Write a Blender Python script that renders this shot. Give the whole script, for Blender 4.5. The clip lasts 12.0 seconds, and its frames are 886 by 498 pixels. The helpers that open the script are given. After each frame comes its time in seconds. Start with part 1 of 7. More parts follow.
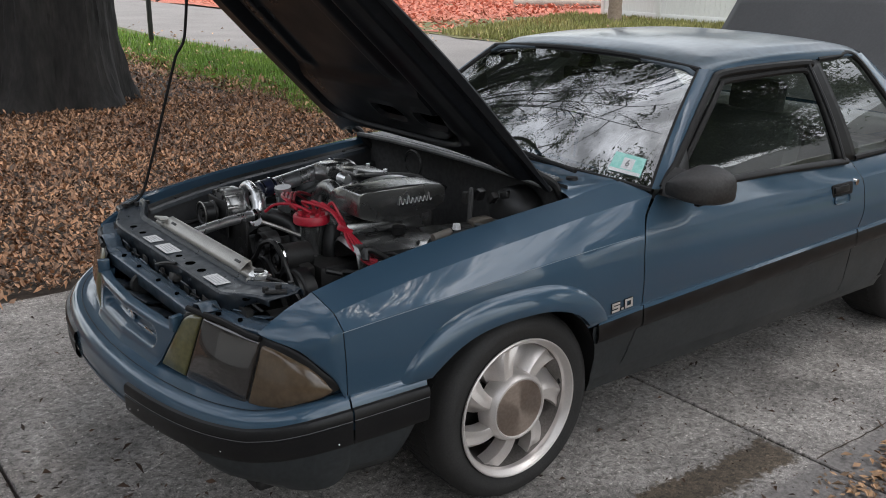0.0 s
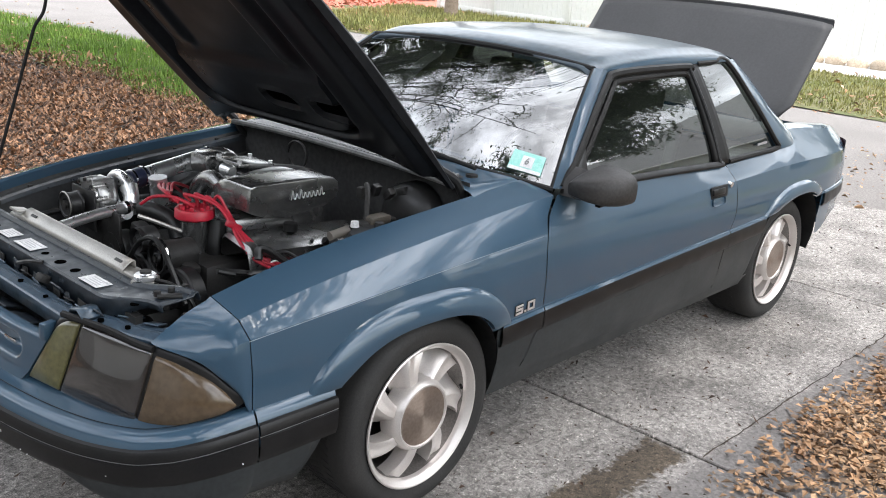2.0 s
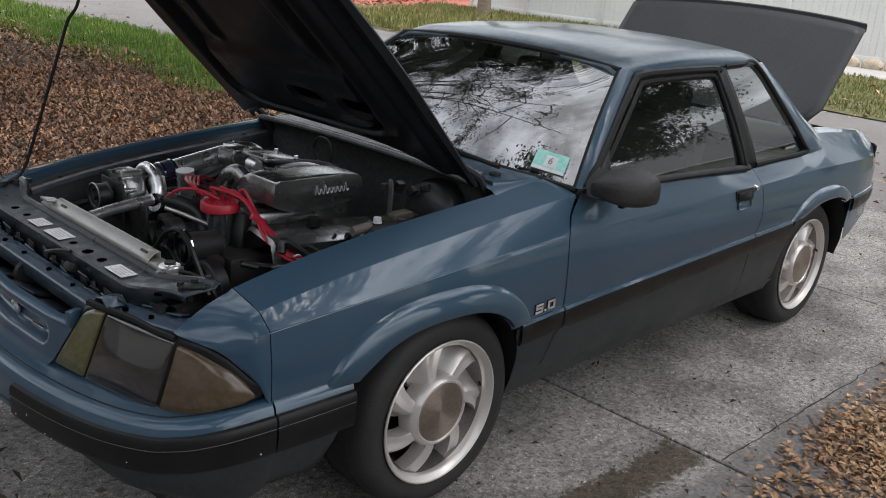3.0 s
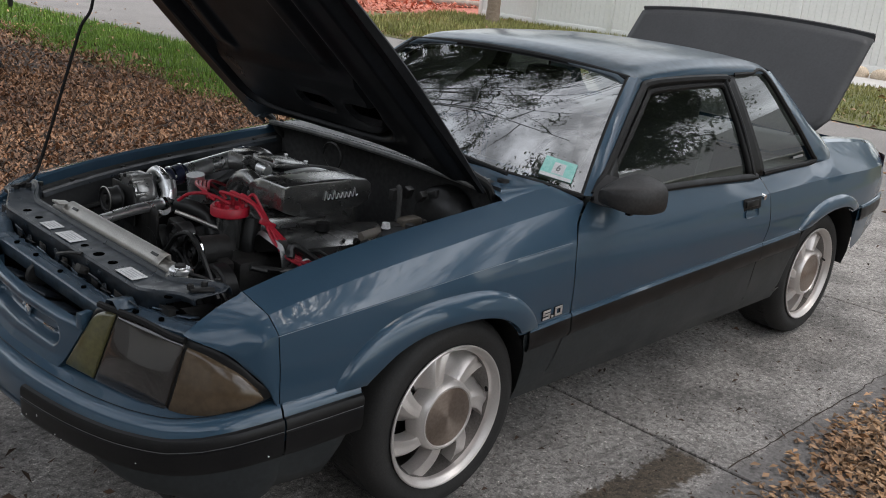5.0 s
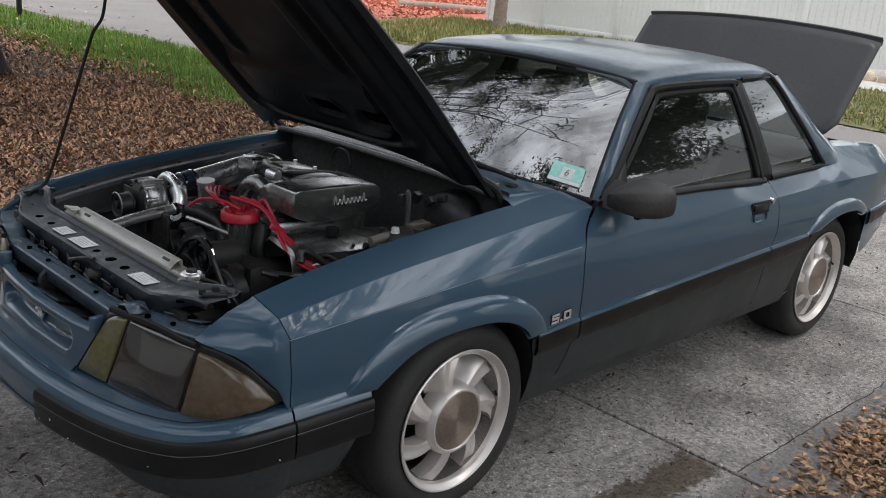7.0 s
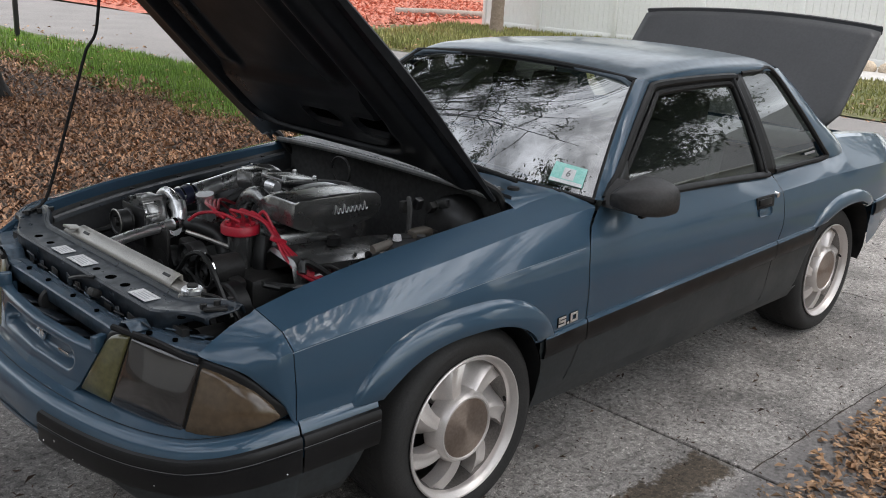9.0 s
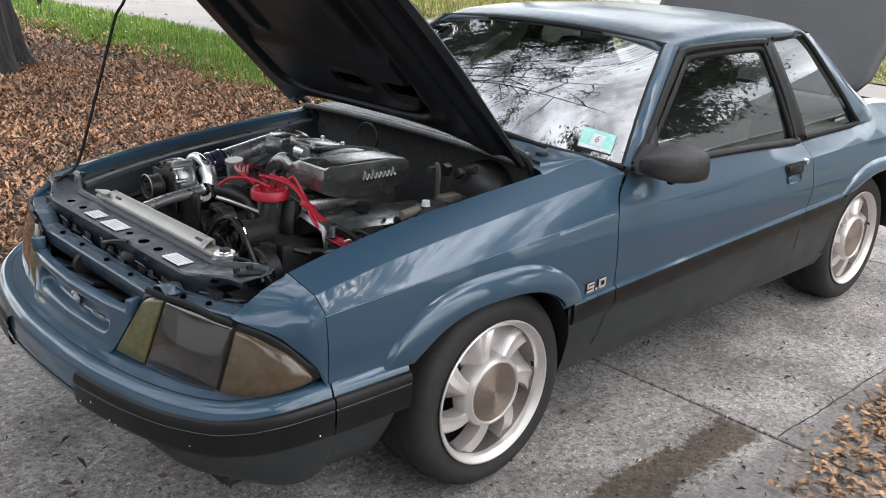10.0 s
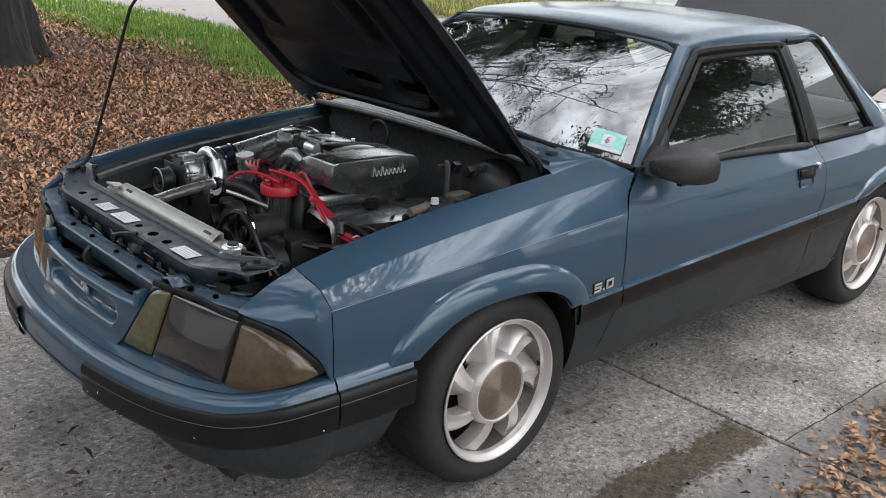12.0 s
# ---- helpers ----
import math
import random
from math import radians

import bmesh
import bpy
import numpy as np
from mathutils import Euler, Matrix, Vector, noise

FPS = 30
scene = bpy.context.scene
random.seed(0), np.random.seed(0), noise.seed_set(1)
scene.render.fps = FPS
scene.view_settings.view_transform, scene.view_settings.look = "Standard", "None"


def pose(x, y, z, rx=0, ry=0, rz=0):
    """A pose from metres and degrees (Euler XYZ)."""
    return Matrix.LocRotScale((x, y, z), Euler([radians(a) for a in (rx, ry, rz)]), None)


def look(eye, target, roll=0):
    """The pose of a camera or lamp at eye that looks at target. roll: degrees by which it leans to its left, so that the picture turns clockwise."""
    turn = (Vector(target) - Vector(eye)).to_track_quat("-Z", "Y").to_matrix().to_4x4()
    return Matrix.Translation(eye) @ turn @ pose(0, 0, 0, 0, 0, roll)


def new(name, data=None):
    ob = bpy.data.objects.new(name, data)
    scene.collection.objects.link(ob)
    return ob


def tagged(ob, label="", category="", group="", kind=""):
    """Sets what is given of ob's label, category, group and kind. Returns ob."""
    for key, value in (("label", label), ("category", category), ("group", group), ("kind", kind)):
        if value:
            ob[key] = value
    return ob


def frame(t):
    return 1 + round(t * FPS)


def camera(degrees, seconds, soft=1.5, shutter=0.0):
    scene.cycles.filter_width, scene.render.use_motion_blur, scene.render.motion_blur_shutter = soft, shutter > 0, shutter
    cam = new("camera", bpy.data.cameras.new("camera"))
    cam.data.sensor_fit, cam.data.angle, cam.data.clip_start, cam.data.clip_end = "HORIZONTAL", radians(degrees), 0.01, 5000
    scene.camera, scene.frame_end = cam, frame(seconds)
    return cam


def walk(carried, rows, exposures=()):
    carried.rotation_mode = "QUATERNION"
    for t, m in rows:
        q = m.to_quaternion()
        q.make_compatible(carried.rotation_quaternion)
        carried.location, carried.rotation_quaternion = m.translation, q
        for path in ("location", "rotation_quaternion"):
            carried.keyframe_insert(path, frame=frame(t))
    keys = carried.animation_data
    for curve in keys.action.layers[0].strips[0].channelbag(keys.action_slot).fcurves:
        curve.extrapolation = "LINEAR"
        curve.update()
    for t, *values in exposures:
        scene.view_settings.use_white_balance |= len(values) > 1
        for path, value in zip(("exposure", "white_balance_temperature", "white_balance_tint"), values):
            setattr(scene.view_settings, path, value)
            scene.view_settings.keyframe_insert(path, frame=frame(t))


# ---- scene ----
cam = camera(50.8, 12.0, soft=1.0)
PATH = [
    (0, (-1.803, -2.796, 1.675), (-0.648, -1.278, 1.074), 0.5),
    (0.5, (-1.804, -2.778, 1.67), (-0.65, -1.257, 1.072), 0.5),
    (1, (-1.827, -2.663, 1.657), (-0.588, -1.218, 1.042), 1.9),
    (1.5, (-1.853, -2.566, 1.647), (-0.429, -1.301, 1.038), 4.5),
    (2, (-1.874, -2.518, 1.647), (-0.448, -1.255, 1.041), 4.5),
    (2.5, (-1.884, -2.532, 1.642), (-0.464, -1.258, 1.042), 4.2),
    (3, (-1.872, -2.547, 1.649), (-0.488, -1.24, 1.036), 5.1),
    (5, (-1.886, -2.557, 1.648), (-0.51, -1.235, 1.049), 5.4),
    (5.5, (-1.896, -2.56, 1.646), (-0.522, -1.234, 1.05), 5.3),
    (6, (-1.903, -2.565, 1.645), (-0.532, -1.235, 1.051), 5.3),
    (6.5, (-1.903, -2.566, 1.643), (-0.533, -1.233, 1.053), 5.2),
    (7, (-1.9, -2.562, 1.648), (-0.533, -1.226, 1.059), 5.1),
    (9, (-1.874, -2.547, 1.64), (-0.513, -1.2, 1.062), 3.0),
    (9.5, (-1.885, -2.529, 1.632), (-0.533, -1.186, 1.023), 3.0),
    (10, (-1.903, -2.534, 1.631), (-0.584, -1.176, 0.988), 2.8),
    (10.5, (-1.913, -2.544, 1.631), (-0.61, -1.175, 0.975), 3.0),
    (11, (-1.909, -2.549, 1.629), (-0.609, -1.177, 0.976), 3.5),
    (11.5, (-1.901, -2.546, 1.628), (-0.602, -1.171, 0.979), 3.5),
    (12, (-1.893, -2.55, 1.628), (-0.595, -1.172, 0.982), 3.5),
]
EXPOSURES = [(0, 0.11), (0.6, 0.11), (1.0, 0.24), (1.5, 0.92), (2.0, 1.0), (2.5, 0.06), (3.0, 0.0), (5.0, -0.12), (7.0, -0.02), (9.0, 0.16), (9.6, 0.72), (10.0, 0.87), (11.0, 0.84), (12.0, 0.6)]
walk(cam, [(t, look(eye, target, roll)) for t, eye, target, roll in PATH], EXPOSURES)

# ---------------------------------------------------------------- world and light
SUN_ELEV, SUN_AZ = 73.0, -60.0   # azimuth of the sun, degrees from +x towards +y
world = bpy.data.worlds.new("sky")
scene.world = world
world.use_nodes = True
wn, wl = world.node_tree.nodes, world.node_tree.links
sky = wn.new("ShaderNodeTexSky")
sky.sky_type = "NISHITA"
sky.sun_disc = False
sky.sun_elevation = radians(SUN_ELEV)
sky.sun_rotation = radians(90 - SUN_AZ)
sky.dust_density, sky.air_density, sky.ozone_density = 2.5, 1.4, 1.0
whiten = wn.new("ShaderNodeHueSaturation")
whiten.inputs["Saturation"].default_value = 0.25
wl.new(sky.outputs[0], whiten.inputs["Color"])
wco = wn.new("ShaderNodeTexCoord")
wmap = wn.new("ShaderNodeMapping")
wmap.inputs["Scale"].default_value = (1.0, 1.0, 2.2)
wl.new(wco.outputs["Generated"], wmap.inputs[0])
cloud = wn.new("ShaderNodeTexNoise")
cloud.inputs["Scale"].default_value, cloud.inputs["Detail"].default_value, cloud.inputs["Roughness"].default_value = 5.0, 9, 0.62
wl.new(wmap.outputs[0], cloud.inputs["Vector"])
cramp = wn.new("ShaderNodeMapRange")
cramp.inputs["From Min"].default_value, cramp.inputs["From Max"].default_value = 0.40, 0.64
cramp.inputs["To Min"].default_value, cramp.inputs["To Max"].default_value = 1.2, 3.6
wl.new(cloud.outputs["Fac"], cramp.inputs["Value"])
wmul = wn.new("ShaderNodeMixRGB")
wmul.blend_type = "MULTIPLY"
wmul.inputs["Fac"].default_value = 1.0
wl.new(whiten.outputs[0], wmul.inputs[1])
wl.new(cramp.outputs[0], wmul.inputs[2])
wl.new(wmul.outputs[0], wn["Background"].inputs["Color"])
wn["Background"].inputs["Strength"].default_value = 0.15

sun = new("sun", bpy.data.lights.new("sun", "SUN"))
sun.data.energy, sun.data.angle, sun.data.color = 0.8, radians(36), (1.0, 0.95, 0.88)
az, el = radians(SUN_AZ), radians(SUN_ELEV)
sun.matrix_basis = look((30 * math.cos(az) * math.cos(el), 30 * math.sin(az) * math.cos(el), 30 * math.sin(el)), (0, 0, 0))


# ---------------------------------------------------------------- materials
def rgb(c):
    return (*c, 1.0)


class Mat:
    """A node material: base colour with two scales of variation, bump, roughness."""

    def __init__(self, name, col, rough=0.6, metal=0.0, coat=0.0, col2=None, scale=40.0, fine=300.0, amount=0.5,
                 bump=0.0, bump_scale=None, random=0.0, rough_var=0.0, spec=0.5, stretch=None, island=False, coords="Object"):
        self.m = m = bpy.data.materials.new(name)
        m.use_nodes = True
        self.n, self.l = n, l = m.node_tree.nodes, m.node_tree.links
        self.p = p = n["Principled BSDF"]
        p.inputs["Roughness"].default_value = rough
        p.inputs["Metallic"].default_value = metal
        p.inputs["Coat Weight"].default_value = coat
        p.inputs["Coat Roughness"].default_value = 0.04
        p.inputs["Specular IOR Level"].default_value = spec
        p.inputs["Base Color"].default_value = rgb(col)
        co = n.new("ShaderNodeTexCoord")
        mp = n.new("ShaderNodeMapping")
        if stretch:
            mp.inputs["Scale"].default_value = stretch
        l.new(co.outputs[coords], mp.inputs[0])
        self.vec = mp.outputs[0]
        big, small = self.noise(scale, 5), self.noise(fine, 3)
        if col2 is not None:
            mix = self.mixc(self.ramp(big, 0.5 - 0.22, 0.5 + 0.22), rgb(col), rgb(col2))
            mix = self.mulc(mix, self.ramp(small, 0.3, 0.7, 1 - 0.35 * amount, 1 + 0.35 * amount))
            if random:
                if island:
                    geo = n.new("ShaderNodeNewGeometry")
                    rnd = geo.outputs["Random Per Island"]
                else:
                    rnd = n.new("ShaderNodeObjectInfo").outputs["Random"]
                mix = self.mulc(mix, self.ramp(rnd, 0, 1, 1 - random, 1 + random))
            self.col = mix
            l.new(mix, p.inputs["Base Color"])
        if rough_var:
            l.new(self.ramp(big, 0.3, 0.7, max(0.02, rough - rough_var), min(1, rough + rough_var)), p.inputs["Roughness"])
        if bump:
            b = n.new("ShaderNodeBump")
            b.inputs["Strength"].default_value = min(1.0, bump)
            b.inputs["Distance"].default_value = 0.01
            l.new(self.noise(bump_scale or fine, 4), b.inputs["Height"])
            l.new(b.outputs[0], p.inputs["Normal"])
            self.bumpnode = b

    def noise(self, scale, detail=4):
        t = self.n.new("ShaderNodeTexNoise")
        t.inputs["Scale"].default_value, t.inputs["Detail"].default_value = scale, detail
        self.l.new(self.vec, t.inputs["Vector"])
        return t.outputs["Fac"]

    def ramp(self, src, a, b, c=0.0, d=1.0):
        r = self.n.new("ShaderNodeMapRange")
        for k, v in zip(("From Min", "From Max", "To Min", "To Max"), (a, b, c, d)):
            r.inputs[k].default_value = v
        self.l.new(src, r.inputs["Value"])
        return r.outputs[0]

    def mixc(self, fac, a, b, mode="MIX"):
        x = self.n.new("ShaderNodeMixRGB")
        x.blend_type = mode
        for i, v in ((0, fac), (1, a), (2, b)):
            if isinstance(v, (tuple, float, int)):
                x.inputs[i].default_value = v
            else:
                self.l.new(v, x.inputs[i])
        return x.outputs[0]

    def mulc(self, c, f):
        return self.mixc(1.0, c, f, "MULTIPLY")


def mat(*a, **k):
    return Mat(*a, **k).m


PAINT = mat("blue_metallic_paint", (0.027, 0.063, 0.103), 0.45, metal=0.15, coat=1.0, col2=(0.031, 0.069, 0.110), scale=3, fine=900, amount=0.25, spec=0.3)
ROOFPAINT = mat("faded_blue_roof_paint", (0.045, 0.082, 0.115), 0.5, metal=0.1, coat=0.5, col2=(0.075, 0.093, 0.110), scale=2.6, fine=30, amount=0.5, spec=0.3)
ROOFPAINT.node_tree.nodes["Principled BSDF"].inputs["Coat Roughness"].default_value = 0.12
CHARCOAL = mat("charcoal_lower_paint", (0.017, 0.0203, 0.022), 0.5, col2=(0.024, 0.0275, 0.029), scale=5, fine=60, amount=0.6, rough_var=0.1, coat=0.15, spec=0.35)
BAYBLUE = mat("worn_blue_bay_paint", (0.035, 0.062, 0.095), 0.42, col2=(0.05, 0.072, 0.095), scale=14, fine=120, amount=0.7, rough_var=0.15, coat=0.3)
BAYPAINT = mat("dusty_blue_bay_paint", (0.009, 0.016, 0.025), 0.38, col2=(0.025, 0.030, 0.036), scale=24, fine=120, amount=0.8, rough_var=0.15)
BLACK = mat("black_trim_rubber", (0.008, 0.0078, 0.008), 0.5, col2=(0.013, 0.0125, 0.0125), scale=12, fine=200, rough_var=0.1, spec=0.22)
MIRRORBLACK = mat("sun_faded_black_plastic", (0.020, 0.019, 0.019), 0.5, col2=(0.034, 0.031, 0.030), scale=9, fine=110, amount=0.8, rough_var=0.12, bump=0.06, bump_scale=240, spec=0.4)
MOULD = mat("black_rub_strip", (0.006, 0.006, 0.0068), 0.38, col2=(0.011, 0.0105, 0.0105), scale=10, fine=150, rough_var=0.1, spec=0.28)
SATIN = mat("satin_black_metal", (0.007, 0.007, 0.0078), 0.5, col2=(0.014, 0.0135, 0.013), scale=14, fine=90, amount=0.9, rough_var=0.15)
GRIME = mat("greasy_dark_iron", (0.009, 0.0087, 0.0085), 0.6, col2=(0.019, 0.0175, 0.016), scale=18, fine=140, amount=1.0, bump=0.2, bump_scale=60)
TYRE = mat("tyre_rubber", (0.010, 0.0098, 0.0096), 0.7, col2=(0.021, 0.0198, 0.019), scale=8, fine=160, amount=0.8, bump=0.1, bump_scale=220)
ALLOY = mat("dull_cast_alloy", (0.66, 0.62, 0.595), 0.40, metal=0.6, col2=(0.62, 0.58, 0.555), scale=9, fine=240, amount=0.15, rough_var=0.1)
# darker copy of the alloy: shade behind the spokes put into its colour
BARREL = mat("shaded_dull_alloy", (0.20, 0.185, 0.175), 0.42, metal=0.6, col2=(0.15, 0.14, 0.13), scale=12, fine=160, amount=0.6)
CAPM = mat("brushed_hub_cap", (0.46, 0.375, 0.32), 0.32, metal=0.9, col2=(0.36, 0.30, 0.26), scale=6, fine=100, amount=0.3)
CAPM.node_tree.nodes["Principled BSDF"].inputs["Anisotropic"].default_value = 0.9
CAPM.node_tree.nodes["Principled BSDF"].inputs["Anisotropic Rotation"].default_value = 0.25
tan_ = CAPM.node_tree.nodes.new("ShaderNodeTangent")
tan_.direction_type, tan_.axis = "RADIAL", "Y"
CAPM.node_tree.links.new(tan_.outputs[0], CAPM.node_tree.nodes["Principled BSDF"].inputs["Tangent"])
PRIMER = mat("matt_grey_primer", (0.045, 0.0455, 0.049), 0.5, col2=(0.057, 0.0575, 0.061), scale=3, fine=80, amount=0.3)
CASTBRIGHT = mat("bright_cast_aluminium", (0.52, 0.52, 0.51), 0.34, metal=0.85, col2=(0.34, 0.335, 0.33), scale=26, fine=300, amount=0.5, rough_var=0.12, bump=0.05, bump_scale=260)
POLISHED = mat("polished_aluminium", (0.86, 0.86, 0.86), 0.30, metal=0.92, col2=(0.74, 0.74, 0.75), scale=14, fine=120, amount=0.2, rough_var=0.08)
CASTAL = mat("satin_cast_aluminium", (0.34, 0.34, 0.335), 0.25, metal=0.9, col2=(0.22, 0.218, 0.215), scale=10, fine=300, amount=0.4, rough_var=0.1)
RADAL = mat("brushed_radiator_aluminium", (0.42, 0.40, 0.37), 0.42, metal=0.85, col2=(0.34, 0.33, 0.31), scale=9, fine=300, amount=0.4)
STRIPE = mat("thin_silver_stripe", (0.20, 0.24, 0.28), 0.5)
CHROME = mat("chrome", (0.8, 0.8, 0.8), 0.08, metal=1.0)
REDW = mat("red_silicone", (0.42, 0.012, 0.03), 0.4, col2=(0.34, 0.01, 0.025), scale=20, fine=100, amount=0.4)
HOSE = mat("black_hose_rubber", (0.008, 0.008, 0.008), 0.42, col2=(0.014, 0.014, 0.014), scale=20, fine=160)
BLUEHOSE = mat("blue_silicone_coupler", (0.015, 0.02, 0.05), 0.4, col2=(0.012, 0.015, 0.03), scale=20, fine=100)
LABELW = mat("white_paper_label", (0.72, 0.72, 0.72), 0.6, col2=(0.62, 0.62, 0.62), scale=30, fine=200)
INKM = mat("grey_print", (0.2, 0.2, 0.2), 0.7)
FAINT = mat("faint_print", (0.46, 0.46, 0.47), 0.7)
CLOTH = mat("grey_interior_cloth", (0.21, 0.215, 0.21), 0.85, col2=(0.25, 0.255, 0.25), scale=6, fine=300)
LINER = mat("pale_headliner_cloth", (0.36, 0.37, 0.36), 0.9, col2=(0.42, 0.43, 0.42), scale=6, fine=300)
DASHM = mat("grey_dash_plastic", (0.11, 0.118, 0.115), 0.6, col2=(0.13, 0.138, 0.135), scale=6, fine=300)
STICKG = mat("green_sticker", (0.25, 0.62, 0.54), 0.5, col2=(0.40, 0.70, 0.64), scale=60, fine=300)
REDLENS = mat("dark_red_lens", (0.10, 0.012, 0.012), 0.2, coat=0.5)
SMOKE = mat("smoked_lens", (0.020, 0.017, 0.016), 0.14, col2=(0.034, 0.029, 0.026), scale=5, fine=60, amount=0.25, coat=1.0, rough_var=0.06, spec=0.7)
AMBER = mat("smoked_amber_lens", (0.092, 0.062, 0.036), 0.2, col2=(0.072, 0.05, 0.031), scale=7, fine=60, amount=0.5, coat=0.35)
YELLOWL = mat("yellowed_lens", (0.075, 0.068, 0.026), 0.28, col2=(0.11, 0.10, 0.04), scale=12, fine=80, amount=0.6, coat=0.5)


def glass(name, tint, ior=1.85):
    m = bpy.data.materials.new(name)
    m.use_nodes = True
    n, l = m.node_tree.nodes, m.node_tree.links
    n.remove(n["Principled BSDF"])
    tr = n.new("ShaderNodeBsdfTransparent")
    tr.inputs[0].default_value = rgb(tint)
    gl = n.new("ShaderNodeBsdfGlossy")
    gl.inputs["Roughness"].default_value = 0.015
    gl.inputs["Color"].default_value = (1, 1, 1, 1)
    fr = n.new("ShaderNodeFresnel")
    fr.inputs["IOR"].default_value = ior
    mx = n.new("ShaderNodeMixShader")
    l.new(fr.outputs[0], mx.inputs[0])
    l.new(tr.outputs[0], mx.inputs[1])
    l.new(gl.outputs[0], mx.inputs[2])
    l.new(mx.outputs[0], n["Material Output"].inputs["Surface"])
    return m


GLASS = glass("tinted_window_glass", (0.74, 0.82, 0.76), 3.0)
SIDEGLASS = glass("side_window_glass", (0.60, 0.66, 0.63), 2.3)

CONCRETE = Mat("weathered_concrete", (0.24, 0.222, 0.207), 0.88, col2=(0.35, 0.325, 0.305), scale=1.3, fine=240, amount=2.0,
               bump=0.22, bump_scale=200, random=0.06)
spots = CONCRETE.ramp(CONCRETE.noise(62, 7), 0.50, 0.66, 1.0, 0.46)       # dark pores and lichen
pale = CONCRETE.ramp(CONCRETE.noise(75, 2), 0.59, 0.69, 1.0, 2.0)         # exposed pale aggregate
grime = CONCRETE.ramp(CONCRETE.noise(3.0, 7), 0.36, 0.62, 0.62, 1.10)
blotch = CONCRETE.ramp(CONCRETE.noise(30, 6), 0.38, 0.60, 0.72, 1.14)
sep = CONCRETE.n.new("ShaderNodeSeparateXYZ")
CONCRETE.l.new(CONCRETE.vec, sep.inputs[0])


def arith(kind, a, b):
    m = CONCRETE.n.new("ShaderNodeMath")
    m.operation = kind
    for i, v in ((0, a), (1, b)):
        if isinstance(v, (int, float)):
            m.inputs[i].default_value = v
        else:
            CONCRETE.l.new(v, m.inputs[i])
    return m.outputs[0]


# a ragged damp dirty band along the car, where water runs off
ragged = arith("ADD", arith("MULTIPLY", arith("SUBTRACT", CONCRETE.noise(7, 7), 0.5), 0.16), arith("MULTIPLY", arith("SUBTRACT", CONCRETE.noise(45, 3), 0.5), 0.10))
off_line = arith("ADD", arith("ABSOLUTE", arith("ADD", sep.outputs["Y"], 1.163), 0.0), ragged)
along = arith("ADD", sep.outputs["X"], arith("MULTIPLY", ragged, 1.2))
damp = arith("MULTIPLY", CONCRETE.ramp(off_line, 0.072, 0.094, 1.0, 0.0), arith("MULTIPLY", CONCRETE.ramp(along, -0.35, -0.15, 0.0, 1.0), CONCRETE.ramp(along, 0.94, 1.0, 1.0, 0.0)))
wet = CONCRETE.mixc(damp, (1.0, 1.0, 1.0, 1.0), (0.34, 0.285, 0.215, 1.0))
verge = CONCRETE.ramp(arith("ADD", sep.outputs["Y"], arith("MULTIPLY", ragged, 0.25)), -1.33, -1.27, 1.0, 0.0)   # silted edge beyond the crack
tone = CONCRETE.mulc(CONCRETE.mulc(CONCRETE.mulc(CONCRETE.mulc(CONCRETE.mulc(CONCRETE.col, spots), grime), blotch), wet), pale)
silt = CONCRETE.mulc(CONCRETE.mixc(blotch, (0.11, 0.10, 0.098, 1.0), (0.17, 0.158, 0.152, 1.0)), CONCRETE.ramp(CONCRETE.noise(60, 5), 0.3, 0.7, 0.7, 1.3))
front = CONCRETE.ramp(along, -1.3, -0.5, 1.0, 0.0)                # drip stains and painted shade ahead of the nose
stain_shade = arith("MULTIPLY", front, CONCRETE.ramp(CONCRETE.noise(3.2, 8), 0.40, 0.70, 0.0, 1.0))
tone = CONCRETE.mulc(tone, CONCRETE.mixc(stain_shade, (1.0, 1.0, 1.0, 1.0), (0.52, 0.49, 0.46, 1.0)))
tone = CONCRETE.mixc(arith("MULTIPLY", verge, 0.85), tone, silt)
CONCRETE.l.new(tone, CONCRETE.p.inputs["Base Color"])
ASPHALT = mat("worn_asphalt", (0.17, 0.157, 0.15), 0.9, col2=(0.215, 0.20, 0.19), scale=0.8, fine=60, amount=0.8, bump=0.4, bump_scale=80)
SOIL = mat("dark_soil", (0.026, 0.019, 0.014), 0.95, col2=(0.055, 0.04, 0.028), scale=2, fine=40, amount=1.0, bump=0.6, bump_scale=30)
TURF = mat("turf_ground", (0.06, 0.085, 0.022), 0.95, col2=(0.10, 0.11, 0.035), scale=1.2, fine=30, amount=0.9, bump=0.5, bump_scale=40)
DRYTURF = mat("dry_turf_ground", (0.09, 0.11, 0.035), 0.95, col2=(0.15, 0.13, 0.06), scale=0.7, fine=20, amount=0.9, bump=0.5, bump_scale=30)
REDMULCH = mat("red_mulch", (0.34, 0.10, 0.065), 0.95, col2=(0.45, 0.17, 0.115), scale=2.5, fine=20, amount=1.2, bump=0.6, bump_scale=18)
LEAF = mat("dry_oak_leaves", (0.145, 0.068, 0.036), 0.55, col2=(0.36, 0.200, 0.108), scale=1.2, fine=20, amount=0.6, random=0.85, island=True)
LEAFTAN = mat("tan_dry_leaves", (0.21, 0.112, 0.055), 0.6, col2=(0.44, 0.28, 0.155), scale=3, fine=20, amount=0.5, random=0.75, island=True)
DEBRIS = mat("dark_leaf_crumbs", (0.035, 0.022, 0.016), 0.8, col2=(0.09, 0.05, 0.03), scale=3, fine=20, amount=0.5, random=0.6, island=True)
BLADE = mat("grass_blades", (0.085, 0.18, 0.018), 0.55, col2=(0.20, 0.31, 0.045), scale=1.5, fine=12, amount=0.5, random=0.4, island=True)
